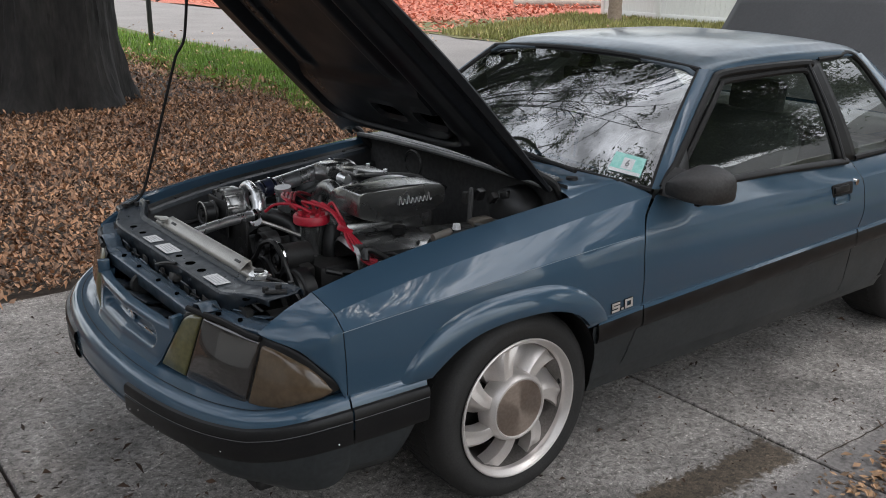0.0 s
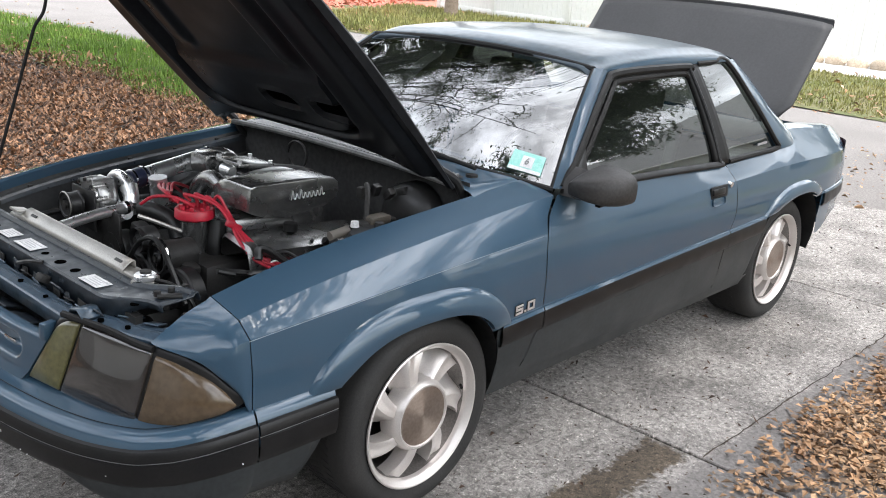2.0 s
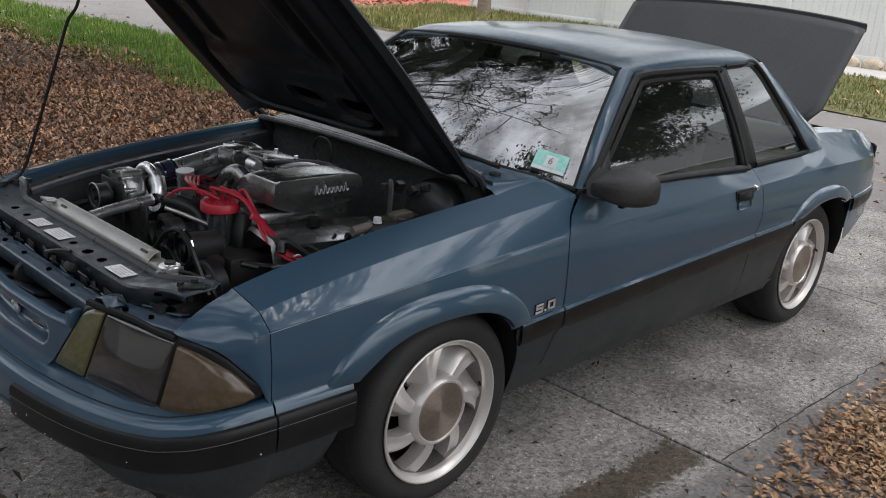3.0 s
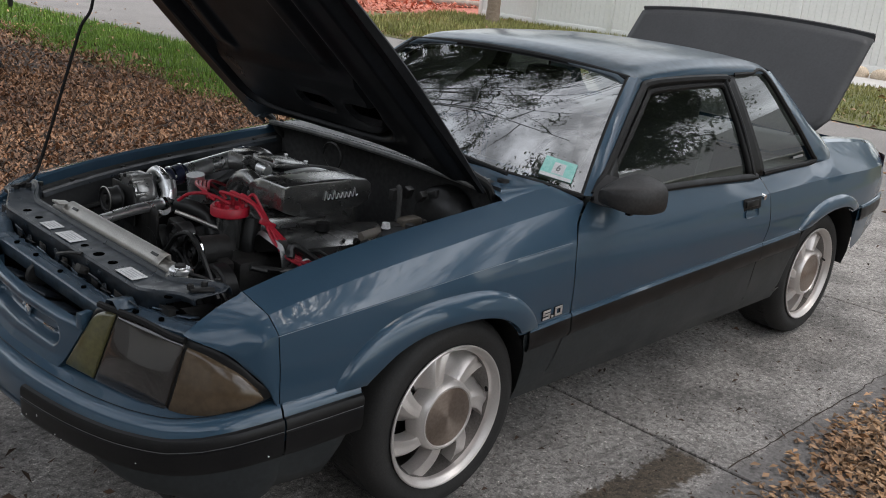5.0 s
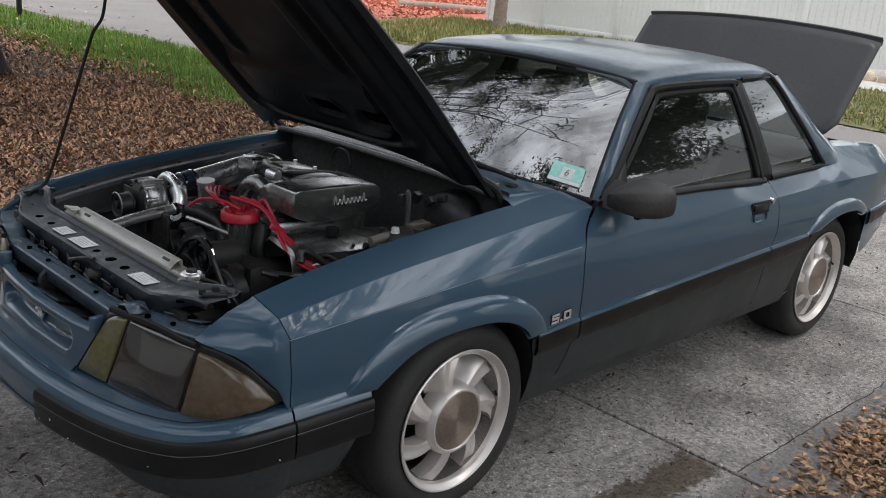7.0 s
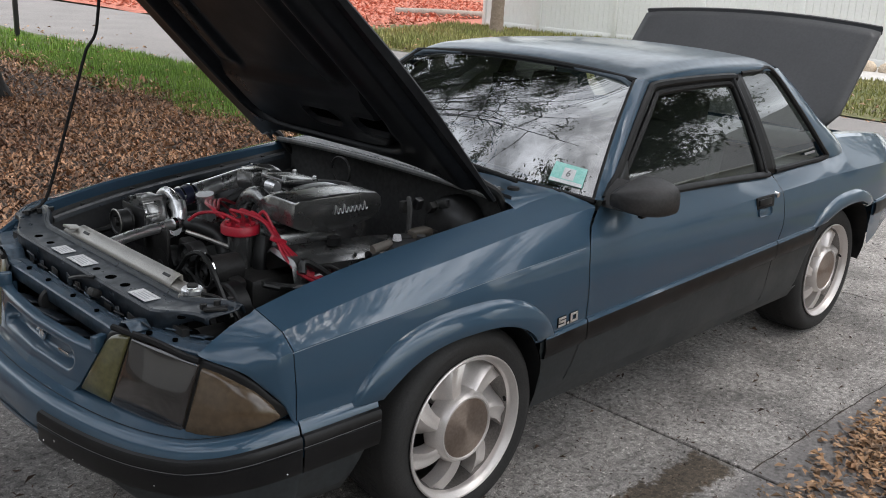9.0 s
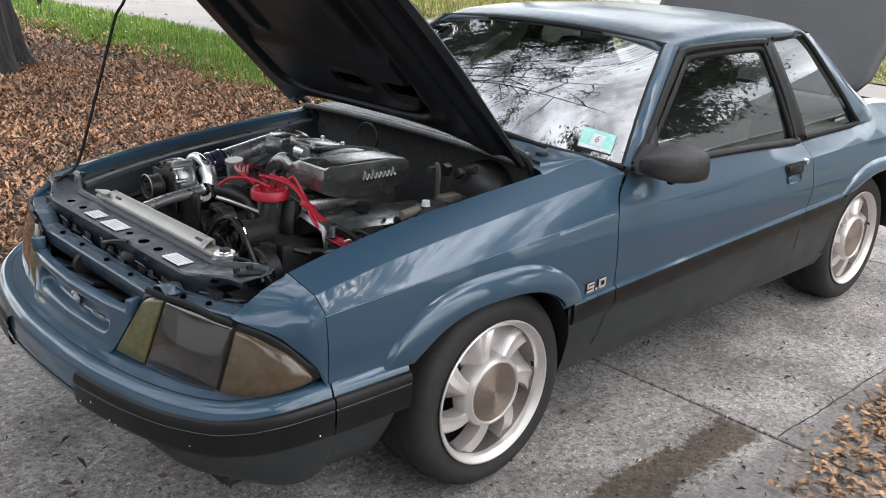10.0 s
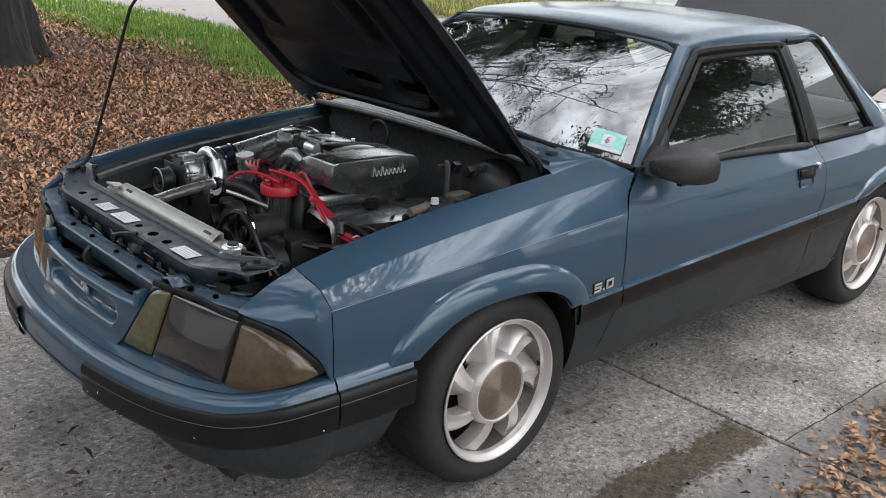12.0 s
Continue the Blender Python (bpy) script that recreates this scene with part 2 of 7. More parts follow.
BLADEDRY = mat("dry_grass_blades", (0.16, 0.18, 0.045), 0.7, col2=(0.29, 0.26, 0.095), scale=1.0, fine=12, amount=0.5, random=0.4, island=True)
BARK = mat("oak_bark", (0.007, 0.0064, 0.0062), 0.95, col2=(0.026, 0.0235, 0.022), scale=6, fine=25, amount=1.0, bump=1.0, bump_scale=22, stretch=(1, 1, 0.25))
GREENLEAF = mat("live_oak_leaves", (0.035, 0.06, 0.016), 0.5, col2=(0.06, 0.09, 0.025), scale=1, fine=8, amount=0.4, random=0.5, island=True)
PALMBARK = mat("palm_trunk_bark", (0.20, 0.15, 0.11), 0.9, col2=(0.28, 0.22, 0.17), scale=5, fine=30, amount=0.9, bump=0.6, bump_scale=20, stretch=(1, 1, 2.5))
VINYL = mat("white_vinyl", (0.80, 0.80, 0.78), 0.4, col2=(0.76, 0.76, 0.735), scale=1, fine=20, amount=0.1)
WALKM = mat("pale_walk_concrete", (0.40, 0.385, 0.36), 0.9, col2=(0.47, 0.45, 0.43), scale=2, fine=30, amount=0.5)
STONEM = mat("tan_border_stone", (0.38, 0.30, 0.22), 0.9, col2=(0.50, 0.42, 0.33), scale=5, fine=40, amount=0.7, random=0.3)
IRON = mat("black_wrought_iron", (0.012, 0.012, 0.012), 0.5)
WALLM = mat("pale_stucco", (0.42, 0.42, 0.41), 0.9, col2=(0.46, 0.46, 0.45), scale=2, fine=60, amount=0.3, bump=0.2)
ROOFM = mat("grey_shingles", (0.16, 0.165, 0.165), 0.9, col2=(0.21, 0.21, 0.21), scale=3, fine=30, amount=0.7)
LOGM = mat("grey_log", (0.24, 0.20, 0.17), 0.9, col2=(0.32, 0.27, 0.23), scale=4, fine=40, amount=0.8)


# ---------------------------------------------------------------- mesh helpers
def mesh_of(name, verts, faces, material, smooth=True):
    me = bpy.data.meshes.new(name)
    me.from_pydata([tuple(v) for v in verts], [], faces)
    me.materials.append(material)
    if smooth:
        me.polygons.foreach_set("use_smooth", [True] * len(me.polygons))
    me.update()
    return me


def thing(name, label, category, group="", kind="", at=(0, 0, 0)):
    ob = new(name)
    ob.location = at
    ob.empty_display_size = 0.1
    return tagged(ob, label, category, group, kind)


def part(name, bm, material, parent=None, label="", smooth=True, solid=0.0, sharp=40, bevel=0.0):
    """Link a bmesh (or a ready mesh) as one mesh object under its parent."""
    if isinstance(bm, bpy.types.Mesh):
        me = bm
    else:
        me = bpy.data.meshes.new(name)
        bmesh.ops.recalc_face_normals(bm, faces=bm.faces)
        if smooth:
            lim = radians(sharp)
            for e in bm.edges:
                e.smooth = not (len(e.link_faces) == 2 and e.calc_face_angle(0) > lim)
            for f in bm.faces:
                f.smooth = True
        bm.to_mesh(me)
        bm.free()
        me.materials.append(material)
    ob = new(name, me)
    if parent is not None:
        ob.parent = parent
    if solid:
        md = ob.modifiers.new("thick", "SOLIDIFY")
        md.thickness, md.offset = solid, -1
    if bevel:
        md = ob.modifiers.new("round", "BEVEL")
        md.width, md.segments, md.limit_method = bevel, 2, "ANGLE"
    if label:
        tagged(ob, label)
    return ob


def surf(rows, close=False):
    """A bmesh surface from rows of points."""
    bm = bmesh.new()
    vs = [[bm.verts.new(p) for p in r] for r in rows]
    for a, b in zip(vs, vs[1:]):
        k = len(a)
        for i in range(k if close else k - 1):
            q = [a[i], a[(i + 1) % k], b[(i + 1) % k], b[i]]
            try:
                bm.faces.new(q)
            except ValueError:
                pass
    bmesh.ops.remove_doubles(bm, verts=bm.verts, dist=1e-5)
    return bm


def add_box(bm, c, s, rot=None, bev=0.0):
    r = bmesh.ops.create_cube(bm, size=1.0)
    m = Matrix.Translation(c) @ (rot or Matrix.Identity(4)) @ Matrix.Diagonal((*s, 1))
    bmesh.ops.transform(bm, matrix=m, verts=r["verts"])
    if bev:
        es = list({e for v in r["verts"] for e in v.link_edges})
        bmesh.ops.bevel(bm, geom=es, offset=bev, segments=2, affect="EDGES", profile=0.5)
    return bm


def box(c, s, rot=None, bev=0.0):
    return add_box(bmesh.new(), c, s, rot, bev)


def add_cyl(bm, a, b, r1, r2=None, n=20):
    a, b = Vector(a), Vector(b)
    d = b - a
    m = Matrix.Translation((a + b) / 2) @ d.to_track_quat("Z", "Y").to_matrix().to_4x4()
    bmesh.ops.create_cone(bm, cap_ends=True, segments=n, radius1=r1, radius2=r1 if r2 is None else r2, depth=d.length, matrix=m)
    return bm


def cyl(a, b, r1, r2=None, n=20):
    return add_cyl(bmesh.new(), a, b, r1, r2, n)


def smooth_path(pts, k=8):
    """Catmull-Rom through the points."""
    p = [Vector(q) for q in pts]
    p = [p[0] * 2 - p[1]] + p + [p[-1] * 2 - p[-2]]
    out = []
    for i in range(1, len(p) - 2):
        for j in range(k):
            t = j / k
            a, b, c, d = p[i - 1:i + 3]
            out.append(0.5 * ((2 * b) + (c - a) * t + (2 * a - 5 * b + 4 * c - d) * t * t + (3 * b - a - 3 * c + d) * t ** 3))
    out.append(p[-2])
    return out


def tube(pts, r, n=10, k=6, cap=True, smooth_it=True, flat=1.0):
    """A round bar swept along a smooth path; r is a number or a list along the points."""
    path = smooth_path(pts, k) if smooth_it else [Vector(p) for p in pts]
    m = len(path)
    rr = [r] * m if isinstance(r, (int, float)) else list(np.interp(np.linspace(0, 1, m), np.linspace(0, 1, len(r)), r))
    rows, up = [], None
    for i, p in enumerate(path):
        d = (path[min(i + 1, m - 1)] - path[max(i - 1, 0)]).normalized()
        if up is None:
            up = d.orthogonal().normalized()
        up = (up - d * up.dot(d)).normalized()
        side = d.cross(up)
        rows.append([p + (up * math.cos(a) * flat + side * math.sin(a)) * rr[i] for a in np.linspace(0, 2 * math.pi, n, endpoint=False)])
    bm = surf(rows, close=True)
    if cap:
        bmesh.ops.holes_fill(bm, edges=[e for e in bm.edges if e.is_boundary], sides=0)
    return bm


def lathe(profile, axis_at=(0, 0, 0), n=48, ydir=-1):
    """Turn (radius, depth) pairs round a y axis; depth grows towards ydir."""
    rows = []
    for rad, d in profile:
        rows.append([Vector((axis_at[0] + rad * math.cos(a), axis_at[1] + ydir * d, axis_at[2] + rad * math.sin(a)))
                     for a in np.linspace(0, 2 * math.pi, n, endpoint=False)])
    return surf(rows, close=True)


def interp(x, table):
    xs = [p[0] for p in table]
    return float(np.interp(x, xs, [p[1] for p in table]))


def smoothstep(a, b, x):
    t = min(1, max(0, (x - a) / (b - a)))
    return t * t * (3 - 2 * t)


# ---------------------------------------------------------------- ground, driveway, street
def sheet(name, x0, x1, y0, y1, z, material, nx=2, ny=2, rough=0.0, label="", category="", kind="structure", edge=0.0, thick=0.0):
    rows = []
    for i in range(nx):
        row = []
        for j in range(ny):
            x, y = x0 + (x1 - x0) * i / (nx - 1), y0 + (y1 - y0) * j / (ny - 1)
            zz = z + (noise.noise(Vector((x * 0.9, y * 0.9, 3.1))) * rough)
            if edge and (i in (0, nx - 1)):
                x += noise.noise(Vector((y * 0.8, x, 1.7))) * edge + noise.noise(Vector((y * 3, x, 7.7))) * edge * 0.4
            if edge and (j in (0, ny - 1)):
                y += noise.noise(Vector((x * 0.8, y, 5.7))) * edge + noise.noise(Vector((x * 3, y, 2.7))) * edge * 0.4
            row.append(Vector((x, y, zz)))
        rows.append(row)
    ob = part(name, surf(rows), material)
    for p in ob.data.polygons:
        if p.normal.z < 0:
            ob.data.flip_normals()
            break
    return tagged(ob, label, category, kind=kind)


ground = sheet("ground", -400, 400, -400, 400, -0.09, DRYTURF, 2, 2, label="dry grass and soil reaching the horizon", category="ground")
road = sheet("road", 5.62, 11.0, -120, 160, -0.03, ASPHALT, 4, 60, 0.01, "worn grey asphalt street", "road", edge=0.12)
bed = sheet("leaf_bed", -14, 3.40, 2.0, 40, -0.012, SOIL, 60, 100, 0.05, "dark soil bed covered in fallen oak leaves", "ground", edge=0.12)
side_bed = sheet("leaf_strip", -12, 4.8, -9.0, -1.75, -0.02, SOIL, 40, 30, 0.02, "soil strip beside the driveway covered in leaves", "ground", edge=0.10)
lawn = sheet("lawn", 3.2, 5.66, 2.05, 60, -0.006, TURF, 10, 100, 0.03, "green lawn verge beside the street", "lawn", edge=0.12)
far_lawn = sheet("far_lawn", 10.9, 16.4, -60, 12, -0.015, DRYTURF, 10, 60, 0.03, "sunlit verge of dry grass across the street", "lawn", edge=0.15)
far_lawn_b = sheet("far_lawn", 10.9, 19.4, 11.9, 18, -0.02, DRYTURF, 10, 20, 0.03, "verge of dry grass under the fence", "lawn", edge=0.3)
walkway = sheet("pavement", 16.4, 19.6, -60, 10.5, 0.0, WALKM, 3, 30, 0.0, "pale concrete pavement across the street", "pavement")
red_bed = sheet("mulch_bed", 11.2, 44, 14.6, 70, -0.028, REDMULCH, 30, 40, 0.12, "red wood-chip mulch bed across the street", "ground", edge=0.5)


def slab(x0, x1, y0, y1, z, parent, material, name="slab"):
    bm = bmesh.new()
    k, g = 0.004, 0.0065
    pts = []
    for zz, ins in ((-0.08, 0), (z - k, 0), (z, k)):
        pts.append([Vector((x0 + g + ins, y0 + g + ins, zz)), Vector((x1 - g - ins, y0 + g + ins, zz)), Vector((x1 - g - ins, y1 - g - ins, zz)), Vector((x0 + g + ins, y1 - g - ins, zz))])
    vs = [[bm.verts.new(p) for p in r] for r in pts]
    for a, b in zip(vs, vs[1:]):
        for i in range(4):
            bm.faces.new((a[i], a[(i + 1) % 4], b[(i + 1) % 4], b[i]))
    bm.faces.new(vs[-1])
    return part(name, bm, material, parent, smooth=False)


driveway = thing("driveway", "weathered concrete driveway of jointed slabs", "driveway", kind="structure")
for x0, x1 in ((-8.2, -5.9), (-5.9, -3.6), (-3.6, -1.30), (-1.30, 0.99), (0.99, 3.28), (3.28, 5.64)):
    slab(x0, x1, -1.95, 2.0, 0.0, driveway, CONCRETE.m)
part("joint_filler", box((-1.28, 0.2, -0.06), (13.7, 3.9, 0.05)), SOIL, driveway)
# irregular crack along the slab
rows = []
for x in np.linspace(1.0, 3.6, 90):
    y = -1.285 - 0.012 * (x - 1) + 0.016 * noise.noise(Vector((x * 5, 0, 0))) + 0.010 * noise.noise(Vector((x * 17, 3, 0)))
    w = 0.002 + 0.0035 * abs(noise.noise(Vector((x * 9, 7, 0))))
    rows.append([Vector((x, y - w, 0.002)), Vector((x, y + w, 0.002))])
part("crack", surf(rows), SOIL, driveway, "dark irregular crack")
slab(5.64, 6.0, -2.6, 2.6, -0.012, driveway, ASPHALT, "apron")


# ---------------------------------------------------------------- the car body: measured section lines
def hermite(x, table):
    """Smooth curve through a table of (x, value)."""
    xs = [p[0] for p in table]
    if x <= xs[0]:
        return table[0][1]
    if x >= xs[-1]:
        return table[-1][1]
    i = max(k for k in range(len(xs)) if xs[k] <= x)
    i = min(i, len(xs) - 2)

    def slope(k):
        if k == 0 or k == len(xs) - 1:
            j = min(max(k, 1), len(xs) - 1)
            return (table[j][1] - table[j - 1][1]) / (xs[j] - xs[j - 1])
        a = (table[k][1] - table[k - 1][1]) / (xs[k] - xs[k - 1])
        b = (table[k + 1][1] - table[k][1]) / (xs[k + 1] - xs[k])
        return 0.0 if a * b <= 0 else 2 * a * b / (a + b)
    h = xs[i + 1] - xs[i]
    t = (x - xs[i]) / h
    y0, y1, m0, m1 = table[i][1], table[i + 1][1], slope(i) * h, slope(i + 1) * h
    return (2 * t ** 3 - 3 * t * t + 1) * y0 + (t ** 3 - 2 * t * t + t) * m0 + (-2 * t ** 3 + 3 * t * t) * y1 + (t ** 3 - t * t) * m1


Z_MOULD = [(-0.66, 0.530), (-0.37, 0.522), (0.30, 0.538), (0.50, 0.547), (1.80, 0.588), (2.9, 0.62), (3.5, 0.63)]
Z_CREASE = [(-0.82, 0.69), (-0.64, 0.722), (-0.28, 0.755), (0.53, 0.80), (1.8, 0.81), (2.4, 0.82), (3.5, 0.80)]
Z_CREST = [(-0.83, 0.70), (-0.63, 0.760), (-0.45, 0.792), (-0.27, 0.818), (0.01, 0.850), (0.30, 0.885), (0.50, 0.904), (0.64, 0.909)]
Y_CREST = [(-0.83, 0.682), (-0.75, 0.725), (-0.63, 0.772), (-0.30, 0.774), (0.30, 0.776), (0.64, 0.79)]
Z_HOOD = [(-0.83, 0.708), (-0.68, 0.772), (-0.30, 0.848), (0.25, 0.908), (0.51, 0.936), (0.64, 0.945)]
Z_BELT = [(0.50, 0.906), (0.636, 0.909), (1.20, 0.895), (1.829, 0.872), (2.34, 0.890)]
TAPER = [(-0.84, 0.885), (-0.75, 0.93), (-0.66, 0.953), (-0.40, 0.978), (0.0, 0.995), (0.3, 1.0), (2.5, 1.0), (2.9, 0.985), (3.2, 0.94), (3.42, 0.86)]
Y_CREASE = [(-0.84, 0.70), (-0.75, 0.765), (-0.64, 0.818), (-0.28, 0.838), (0.3, 0.842), (2.5, 0.845), (2.9, 0.838), (3.2, 0.80), (3.42, 0.74)]
ARCHES = [(-0.04, 0.30, 0.387, 0.352, 0.348, 2.6), (2.535, 0.31, 0.41, 0.36, 0.365, 2.4)]   # centre, half widths, height, power


def arch_e(x, z, k):
    cx, cz, af, ar, h, n = ARCHES[k]
    return (abs((x - cx) / (af if x < cx else ar)) ** n + abs((z - cz) / h) ** n) ** (1 / n)


def arch_z(x, floor):
    for cx, cz, af, ar, h, n in ARCHES:
        u = abs(x - cx) / (af if x < cx else ar)
        if u < 1:
            floor = max(floor, cz + h * (1 - u ** n) ** (1 / n))
    return floor


def half_width(x, z, top_z, top_y):
    zm, zc = hermite(x, Z_MOULD), hermite(x, Z_CREASE)
    t = hermite(x, TAPER)
    yc = min(hermite(x, Y_CREASE), 0.862 * t)
    tab = [(0.22, 0.79 * t), (0.30, 0.828 * t), (0.40, 0.856 * t), (zm, 0.869 * t), (zm + 0.09, 0.868 * t), (zc - 0.04, 0.5 * (yc + 0.866 * t)), (zc, yc)]
    if z <= zc:
        y = hermite(z, tab)
    else:
        k = min(1.0, (z - zc) / max(0.02, top_z - zc))
        y = yc + (top_y - yc) * k ** 1.04
    return y


def side_panel(s, xf, xr, zlow, ztop, ytop, nu=40, nv=16, extra=None):
    """Panel of the car's side: front and rear edge as tables x(z), lower edge and top edge as functions of x."""
    rows = []
    for u in np.linspace(0, 1, nu):
        x0 = hermite(0.6, xf) * (1 - u) + hermite(0.6, xr) * u
        row = []
        zb = zlow(x0)
        zt, yt = ztop(x0), ytop(x0)
        zk = hermite(x0, Z_CREASE)
        zs = list(np.linspace(zb, zk, nv - 4)) + list(np.linspace(zk, zt, 5))[1:] if zb < zk < zt else list(np.linspace(zb, zt, nv))
        for z in zs:
            x = hermite(z, xf) * (1 - u) + hermite(z, xr) * u
            row.append(Vector((x, s * half_width(x, z, zt, yt), z)))
        if extra:
            row += extra(x0, s, row[-1])
        rows.append(row)
    return surf(rows)


def fender_top(x, s, last):
    """Over the crest to the edge of the bonnet opening, then down into the channel."""
    zh = hermite(x, Z_HOOD)
    yh = 0.655 if x > -0.6 else 0.655 - 0.03 * smoothstep(-0.6, -0.82, x)
    y0, z0 = abs(last.y), last.z
    back = 0.015 * smoothstep(0.45, 0.60, x)
    out = []
    for t in (0.25, 0.5, 0.75, 1.0):
        out.append(Vector((last.x + back * t, s * (y0 + (yh - y0) * t), z0 + (zh - z0) * (1 - (1 - t) ** 1.10))))
    out.append(Vector((last.x + back, s * (yh - 0.006), zh - 0.008)))
    out.append(Vector((last.x + back, s * (yh - 0.008), zh - 0.04)))
    return out


car = thing("car", "blue metallic two-door coupe with open bonnet and raised boot lid", "car")
X_FD = [(0.30, 0.42), (0.43, 0.468), (0.547, 0.502), (0.74, 0.512), (0.84, 0.545), (0.909, 0.625)]   # wing to door seam
X_DQ = [(0.30, 1.80), (0.45, 1.80), (0.57, 1.815), (0.68, 1.862), (0.78, 1.862), (0.872, 1.832)]      # door to quarter seam
G = 0.0023


def shift(tab, d):
    return [(a, b + d) for a, b in tab]


LAMP = [(-0.945, 0.0), (-0.932, 0.22), (-0.912, 0.33), (-0.885, 0.45), (-0.845, 0.59), (-0.812, 0.67), (-0.77, 0.742), (-0.71, 0.797), (-0.652, 0.826)]


def lamp_x(y):
    return hermite(y, [(b, a) for a, b in LAMP])


def lamp_y(x):
    return hermite(x, [(a, b) for a, b in LAMP if b >= 0.3] if x < -0.652 else [(-0.652, 0.826), (-0.6, 0.84)])


CAP_EDGE = [(-0.634, 0.832, 0.533), (-0.645, 0.828, 0.553), (-0.653, 0.824, 0.577), (-0.677, 0.811, 0.612), (-0.705, 0.788, 0.642), (-0.727, 0.765, 0.667),
            (-0.750, 0.736, 0.680), (-0.773, 0.698, 0.688), (-0.790, 0.662, 0.692), (-0.800, 0.652, 0.706)]


def cap_edge(t):
    """Edge of the wing's front cap round the corner lamp, from the bumper shelf up to the inner tip."""
    k = [i / (len(CAP_EDGE) - 1) for i in range(len(CAP_EDGE))]
    return Vector([hermite(t, [(a, p[c]) for a, p in zip(k, CAP_EDGE)]) for c in range(3)])


for s in (-1, 1):
    # wing
    fender = part("front_fender", side_panel(s, [(0.4, -0.626), (0.9, -0.626)], shift(X_FD, -G), lambda x: arch_z(x, hermite(x, Z_MOULD)),
                  lambda x: hermite(x, Z_CREST), lambda x: hermite(x, Y_CREST), 60, 18, fender_top), PAINT, car, sharp=17)
    # front cap of the wing: lines run from the seam forward to the edge above the lamps
    x0, zt0, yt0 = -0.6285, hermite(-0.6285, Z_CREST), hermite(-0.6285, Y_CREST)
    zk0 = hermite(x0, Z_CREASE)
    sec, ends = [], []
    for k in np.linspace(0, 1, 12):
        z = 0.536 + (zk0 - 0.536) * k
        sec.append(Vector((x0, half_width(x0, z, zt0, yt0), z)))
        ends.append(0.5 * k ** 0.9)
    for k in (0.25, 0.5, 0.75, 1.0):
        z = zk0 + (zt0 - zk0) * k
        sec.append(Vector((x0, half_width(x0, z, zt0, yt0), z)))
        ends.append(0.5 + 0.17 * k)
    for k, v in zip((0.25, 0.5, 0.75, 1.0), fender_top(x0, 1, sec[-1])[:4]):
        sec.append(v)
        ends.append(0.67 + 0.33 * k)
    rows = [[] for _ in range(13)]
    for p0, e in zip(sec, ends):
        p3 = cap_edge(e)
        reach = (p0 - p3).length
        p1 = p0 + Vector((-1, -0.10 - 0.25 * smoothstep(0.5, 0.0, e), -0.22 * smoothstep(0.45, 0.75, e))).normalized() * reach * 0.36
        p2 = p3.lerp(p0, 0.34) + Vector((-0.002, 0.010 * (1 - e), 0.006 * smoothstep(0.3, 0.7, e)))
        for r, t in enumerate(np.linspace(0, 1, 12)):
            q = p0 * (1 - t) ** 3 + p1 * 3 * t * (1 - t) ** 2 + p2 * 3 * t * t * (1 - t) + p3 * t ** 3
            rows[r].append(Vector((q.x, s * q.y, q.z)))
        rows[12].append(Vector((p3.x + 0.012, s * (p3.y - 0.010), p3.z - 0.006)))
    for r in rows:
        q = r[-1]
        r += [q + Vector((0, -s * 0.006, -0.008)), q + Vector((0, -s * 0.008, -0.04))]
    bm = surf(rows)
    inside = [v for v in bm.verts if not v.is_boundary]
    for _ in range(2):
        bmesh.ops.smooth_vert(bm, verts=inside, factor=0.5, use_axis_x=True, use_axis_y=True, use_axis_z=True)
    part("fender_cap", bm, PAINT, car, sharp=19)
    part("pinstripe", tube([(x, s * (hermite(x, Y_CREASE) + 0.0005), hermite(x, Z_CREASE) - 0.003) for x in np.linspace(-0.63, 0.50, 24)], 0.0011, 5, 2), STRIPE, fender)
    part("lower_fender", side_panel(s, [(0.2, 0.275), (0.9, 0.275)], shift(X_FD, -G), lambda x: min(arch_z(x, 0.328), hermite(x, Z_MOULD) - 0.02),
         lambda x: hermite(x, Z_MOULD) - 0.004, lambda x: 0.866, 26, 10), CHARCOAL, car, "charcoal lower wing behind the wheel")
    # door
    door = part("door", side_panel(s, shift(X_FD, G), shift(X_DQ, -G), lambda x: hermite(x, Z_MOULD), lambda x: hermite(x, Z_BELT),
                lambda x: 0.792 if x < 0.7 else 0.80, 40, 18), PAINT, car, sharp=12)
    part("lower_door", side_panel(s, shift(X_FD, G), shift(X_DQ, -G), lambda x: 0.345 - 0.012 * x, lambda x: hermite(x, Z_MOULD) - 0.004,
         lambda x: 0.866, 30, 8), CHARCOAL, door, "charcoal lower door skin")
    # quarter panel
    zq = [(1.80, 0.872), (2.20, 0.884), (2.34, 0.893), (2.47, 0.935), (2.56, 0.958), (2.75, 0.948), (3.1, 0.915), (3.30, 0.890), (3.42, 0.86)]
    yq = [(1.80, 0.80), (2.30, 0.795), (2.50, 0.755), (2.60, 0.742), (3.1, 0.722), (3.30, 0.695), (3.42, 0.65)]

    def deck_edge(x, s, last):
        if x < 2.56:
            return [Vector((last.x, last.y - s * 0.004 * t, last.z + 0.001 * t)) for t in (1, 2, 3)]
        return [Vector((last.x, last.y - s * 0.02, last.z + 0.012)), Vector((last.x, last.y - s * 0.05, last.z + 0.016)), Vector((last.x, last.y - s * 0.055, last.z - 0.02))]
